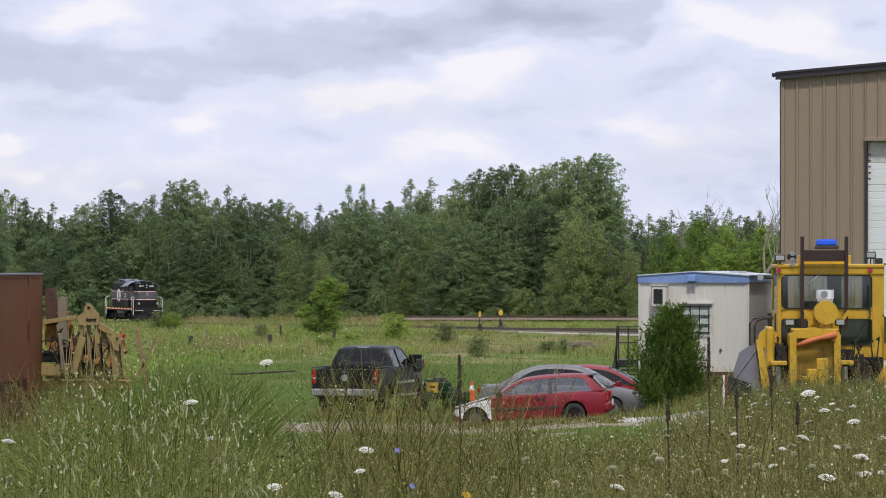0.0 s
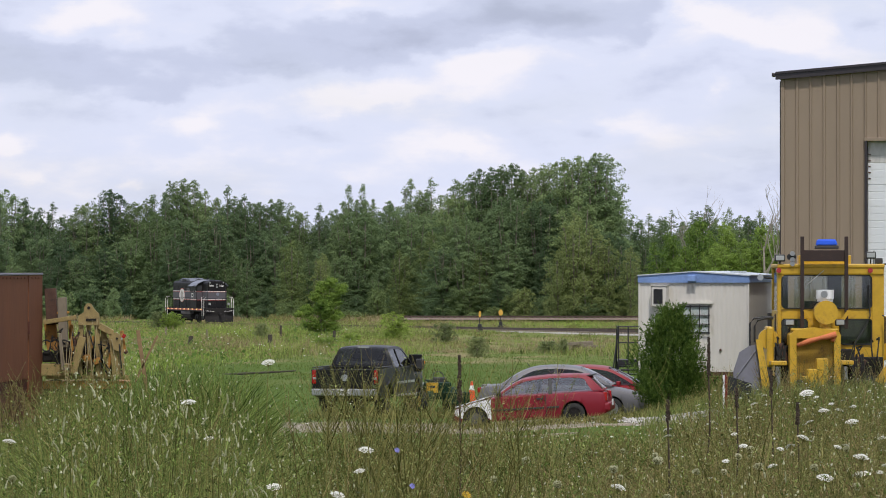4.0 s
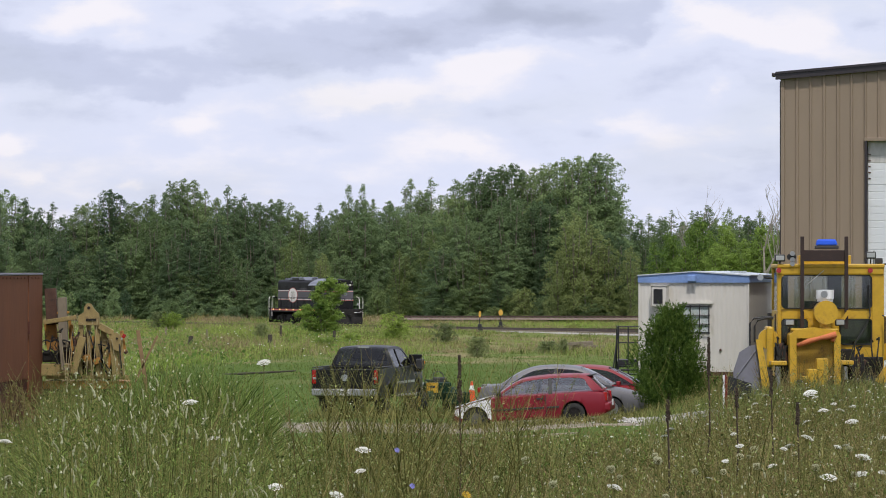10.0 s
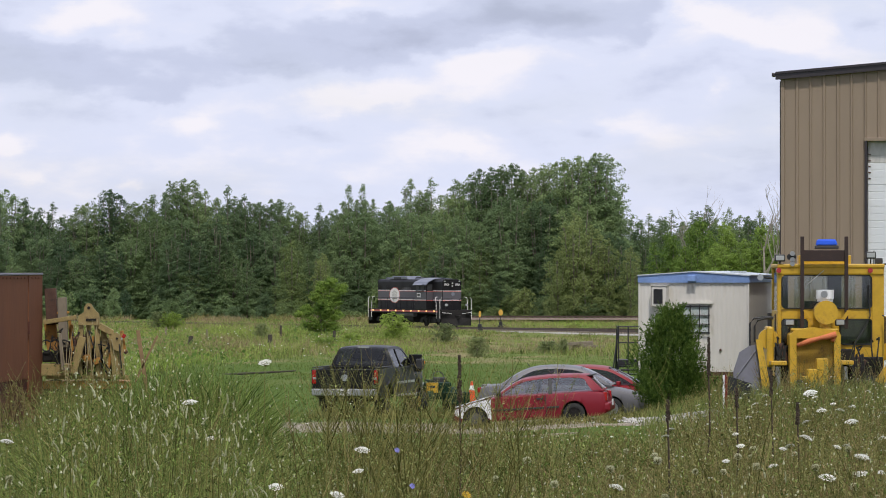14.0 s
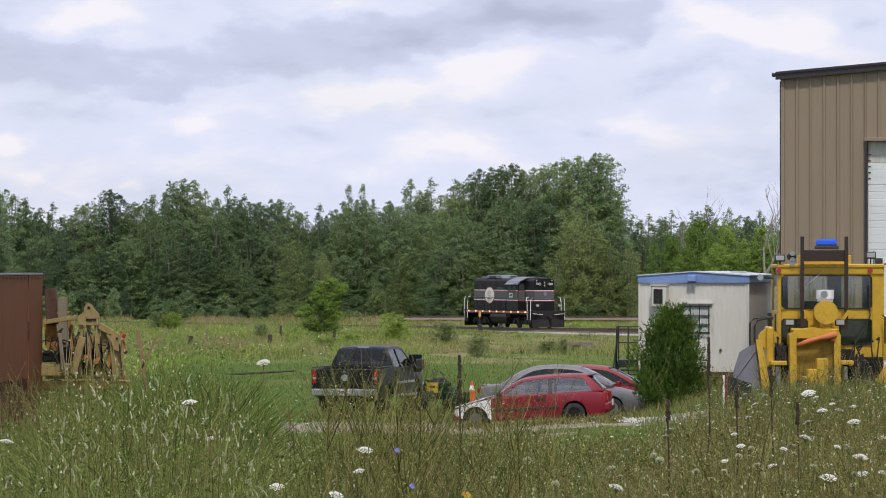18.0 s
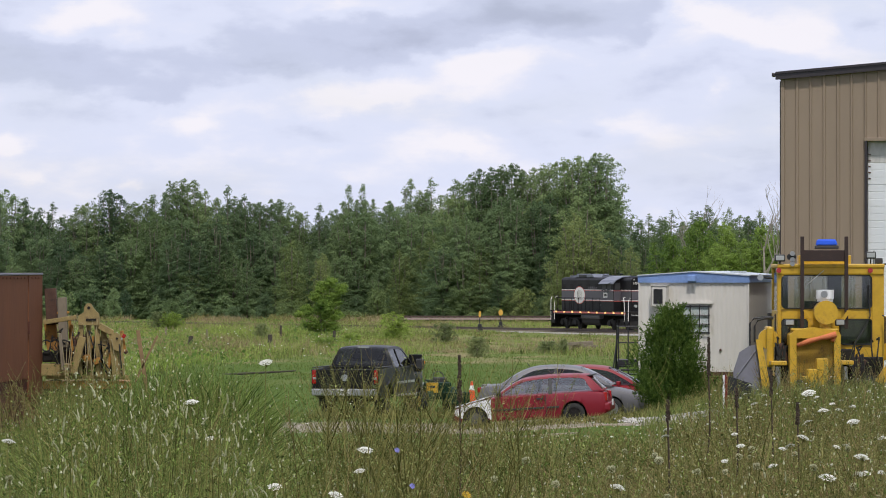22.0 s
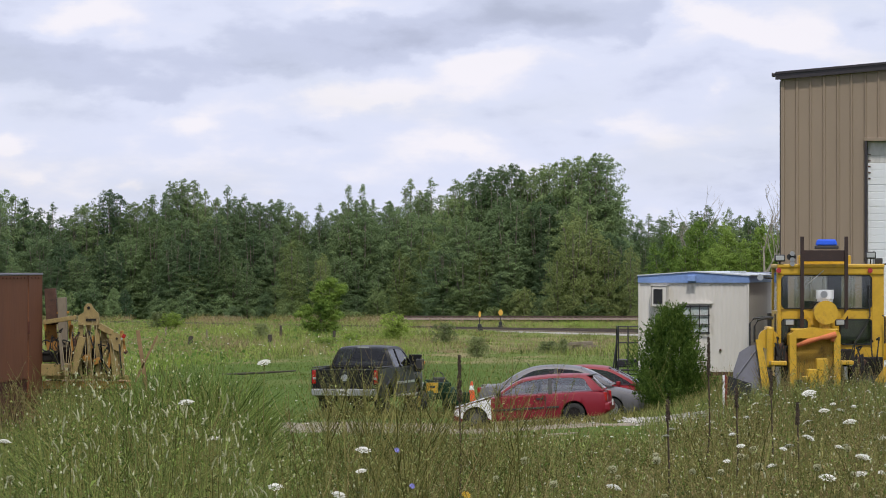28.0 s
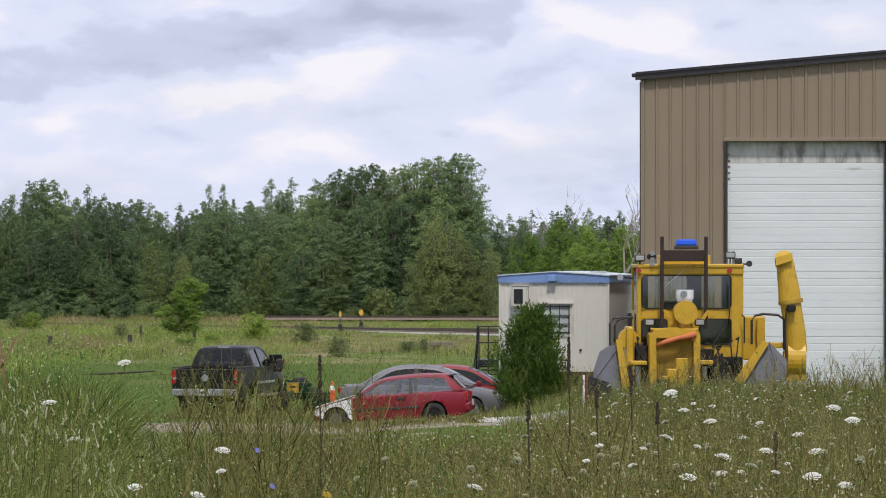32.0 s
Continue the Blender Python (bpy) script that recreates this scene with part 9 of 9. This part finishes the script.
def umbel(x, y, z, r, tilt, turn, kind="open"):
    """Wild carrot: stalk, spokes and a dome of florets; kind: open, or curled to a green nest."""
    z0 = gz(x, y)
    th = thing("wild_carrot", pose(x, y, z0), "white lacy umbel of wild carrot on a thin stalk" if kind == "open" else "curled green-brown seed nest of wild carrot on a stalk", "flower", "wild carrot flowers")
    r *= 0.82
    H = z - z0
    rng = random.Random(int(x * 977 + z * 131))
    part("stalk", tube([(rng.uniform(-0.08, 0.08), 0, 0), (rng.uniform(-0.03, 0.03), 0, H * 0.5), (0, 0, H - r * 0.55)], 1, 5, None, [0.0035, 0.003, 0.0022]), STEM, th)
    rot = Euler((radians(4 + 0.22 * tilt), radians(rng.uniform(-16, 16)), radians(turn))).to_matrix()
    V, F, spokes = [], [], bmesh.new()
    top = Vector((0, 0, H))
    n = 46
    for i in range(n):
        k = math.sqrt((i + 0.5) / n)
        a = i * 2.39996
        if kind == "open":
            p = Vector((math.cos(a) * k * r, math.sin(a) * k * r, 0.42 * r * (1 - k * k)))
        else:
            p = Vector((math.cos(a) * math.sin(k * 2.6) * r * 0.62, math.sin(a) * math.sin(k * 2.6) * r * 0.62, -math.cos(k * 2.6) * r * 0.62))
        p = rot @ p + top
        if i % 3 == 0:
            tube([(0, 0, H - r * 0.55), p], 0.0011, 3, spokes)
        for m in range(8):
            q = p + Vector((rng.uniform(-1, 1), rng.uniform(-1, 1), rng.uniform(-0.3, 0.5))) * r * 0.13
            s = r * 0.105
            b = len(V)
            V += [tuple(q + rot @ Vector((s, 0, 0.2 * s))), tuple(q + rot @ Vector((0, s, 0))), tuple(q + rot @ Vector((-s, 0, 0.3 * s))), tuple(q + rot @ Vector((0, -s, 0)))]
            F.append((b, b + 1, b + 2, b + 3))
    tagged(part("ray", spokes, STEM, th), kind="stuff")
    raw("flower_head", V, F, PETAL if kind == "open" else SEED, th)
    FLOWERS.append(th)


OPEN = [(-1.09, 26.0, 3.664, 0.050, 62, 10), (-1.39, 23.0, 3.513, 0.050, 20, 0), (-1.15, 21.0, 3.400, 0.032, 25, 0), (-0.39, 21.0, 3.341, 0.045, 70, 20),
          (-0.80, 20.0, 3.210, 0.042, 75, -20), (-0.50, 20.0, 3.172, 0.040, 80, 0), (0.86, 21.0, 3.155, 0.045, 70, 60), (2.34, 27.0, 3.446, 0.055, 65, 0),
          (2.08, 23.0, 3.470, 0.036, 30, 0), (2.13, 22.0, 3.445, 0.042, 30, 10), (1.89, 22.0, 3.362, 0.042, 45, 30), (1.70, 24.0, 3.236, 0.030, 70, 0),
          (1.65, 24.0, 3.304, 0.022, 70, 0), (2.19, 22.0, 3.259, 0.050, 35, 0)]
FURTHER = [(2.19, 22.0, 3.173, 0.045, 40, 0), (1.91, 21.0, 3.203, 0.050, 60, 0), (3.03, 24.0, 3.449, 0.050, 55, 0), (3.02, 23.0, 3.414, 0.050, 60, 0),
          (2.58, 22.0, 3.377, 0.036, 50, 0), (2.69, 22.0, 3.286, 0.050, 45, 10), (2.54, 21.0, 3.205, 0.055, 70, 0), (2.52, 23.0, 3.248, 0.045, 50, 0),
          (2.48, 25.0, 3.134, 0.035, 60, 0), (2.71, 21.0, 3.160, 0.050, 65, 0), (2.47, 22.0, 3.179, 0.030, 40, 0), (-2.38, 23.0, 3.300, 0.045, 0, 0),
          (2.70, 25.0, 3.328, 0.030, 40, 0), (-0.39, 20.0, 3.285, 0.032, 50, 0)]
CURLED = [(1.12, 22.0, 3.247, 0.040, 0, 0), (-1.97, 21.0, 3.245, 0.030, 0, 0), (-2.05, 20.0, 3.250, 0.035, 0, 0), (0.92, 22.0, 3.159, 0.026, 0, 0),
          (0.26, 21.0, 3.200, 0.030, 60, 0), (1.06, 20.0, 3.164, 0.030, 0, 0), (2.11, 22.0, 3.306, 0.030, 0, 0), (2.64, 21.0, 3.363, 0.030, 0, 0),
          (2.80, 21.0, 3.293, 0.035, 0, 0)]
for row in OPEN + FURTHER:
    umbel(*row)
for row in CURLED:
    umbel(*row, "curled")

flower_rng = random.Random(8)
for i in range(24):
    y, a = flower_rng.uniform(19, 23), flower_rng.uniform(0.004, 0.14)
    umbel(a * y, y, 4.25 - y * flower_rng.uniform(0.042, 0.056), flower_rng.uniform(0.022, 0.036), 0, 0, "curled")
for i in range(36):
    y, a = flower_rng.uniform(36, 62), flower_rng.uniform(0.064, 0.142)
    umbel(a * y, y, 4.25 - y * flower_rng.uniform(0.0275, 0.0385), flower_rng.uniform(0.028, 0.06), flower_rng.uniform(20, 80), i * 40)
for i in range(22):
    y, a = flower_rng.uniform(22, 32), flower_rng.uniform(0.05, 0.143)
    umbel(a * y, y, 4.25 - y * flower_rng.uniform(0.036, 0.053), flower_rng.uniform(0.022, 0.042), flower_rng.uniform(20, 80), i * 40)

MULLEIN = [(0.11, 28.0, 3.360, 3.676), (2.08, 33.0, 3.396, 3.715), (1.44, 27.0, 3.262, 3.407), (2.09, 30.0, 3.257, 3.401), (2.57, 33.0, 3.246, 3.454), (2.44, 29.0, 3.173, 3.329), (2.92, 26.0, 3.117, 3.239)]


def mullein(x, y, lo, hi):
    z0 = gz(x, y)
    th = thing("mullein_stalk", pose(x, y, z0), "dead dark brown mullein stalk with a shaggy seed spike", "dead stalk", "dead mullein stalks")
    rng = random.Random(int(y * 100 + x * 10))
    part("stalk", tube([(0.06 * rng.uniform(-1, 1), 0, 0), (0.01, 0, (lo - z0) * 0.6), (0, 0, lo - z0 + 0.01)], 1, 6, None, [0.008, 0.007, 0.007]), STEM_DEAD, th)
    bm = bmesh.new()
    n = 9
    tube([(rng.uniform(-0.004, 0.004), 0, lo - z0 + (hi - lo) * i / n) for i in range(n + 1)], 1, 8, bm, [(0.009 + 0.005 * rng.random()) * (1 - 0.55 * (i / n) ** 2) if 0 < i < n else 0.005 for i in range(n + 1)])
    for k in range(int((hi - lo) * 420)):
        a, h = rng.uniform(0, 6.28), rng.uniform(0.02, 0.98)
        w = 0.0125 * (1 - 0.5 * h * h)
        box((0.007, 0.007, 0.011), (math.cos(a) * w, math.sin(a) * w, lo - z0 + (hi - lo) * h), 0, (rng.uniform(0, 90), 30, math.degrees(a)), bm)
    part("seed_spike", bm, STEM_DEAD, th)


for row in MULLEIN:
    mullein(*row)
CHICORY = leafy("chicory_blue", (0.22, 0.22, 0.62), (0.34, 0.33, 0.80), 0.6, 0.3)
YELLOW_PETAL = leafy("yellow_petal", (0.55, 0.33, 0.02), (0.75, 0.5, 0.05), 0.6, 0.3)


def small_flower(x, y, z, r, material, label, tilt):
    z0 = gz(x, y)
    th = thing("wildflower", pose(x, y, z0), label, "flower")
    part("stalk", tube([(0.05, 0, 0), (0, 0, (z - z0) * 0.6), (0, 0, z - z0)], 0.002, 5), STEM, th)
    for k in range(11):
        a = k * 2 * math.pi / 11
        rot = Euler((radians(tilt), 0, radians(25))).to_matrix()
        c = [rot @ Vector((math.cos(a + e) * r * q, math.sin(a + e) * r * q, 0.1 * r * q)) + Vector((0, 0, z - z0)) for e, q in ((0, 0.08), (-0.2, 0.6), (-0.14, 1), (0.14, 1), (0.2, 0.6))]
        part("petal", plate(c, 0.0008), material, th)


small_flower(-0.23, 21.0, 3.344, 0.015, CHICORY, "blue chicory flower on a wiry stalk", 55)
small_flower(-0.15, 20.5, 3.190, 0.015, CHICORY, "blue chicory flower on a wiry stalk", 60)
small_flower(0.11, 20.0, 3.175, 0.022, YELLOW_PETAL, "small yellow wildflower on the bank", 50)
# a broken pale stem that leans across the weeds
dead = part("broken_stem", tube([(0, 0, 0), (-0.035, 0, 0.18), (-0.10, 0, 0.36), (-0.115, 0.02, 0.5)], 1, 6, None, [0.007, 0.006, 0.005, 0.003]), BARK_PALE, None, "broken pale dry stem leaning among the weeds")
dead.matrix_world = pose(1.47, 20.5, gz(1.47, 20.5) + 0.15)
tagged(dead, category="dead stalk")
def motions():
    """The locomotive rolls along the siding and its wheelsets turn with it."""
    walk(LOCO, [(t, pose(x, y, rail_z(y), 0, 0.0, h)) for t, x, y, h in TRACK])
    speed, radius = 5.15, 0.508
    for ax in LOCO_AXLES:
        at = ax.location.copy()
        walk(ax, [(k * 0.125, pose(*at, 0, math.degrees(k * 0.125 * speed / radius), 0)) for k in range(257)])

    # the flowers nod in a light wind
    for i, fl in enumerate(FLOWERS):
        m = fl.matrix_world.copy()
        walk(fl, [(t, m @ pose(0, 0, 0, 0.5 * math.sin(1.3 * t + i * 1.9), 0.75 * math.sin(1.7 * t + i * 2.3) + 0.3 * math.sin(0.6 * t + i), 0)) for t in np.linspace(0, 32, 41).tolist()])


motions()
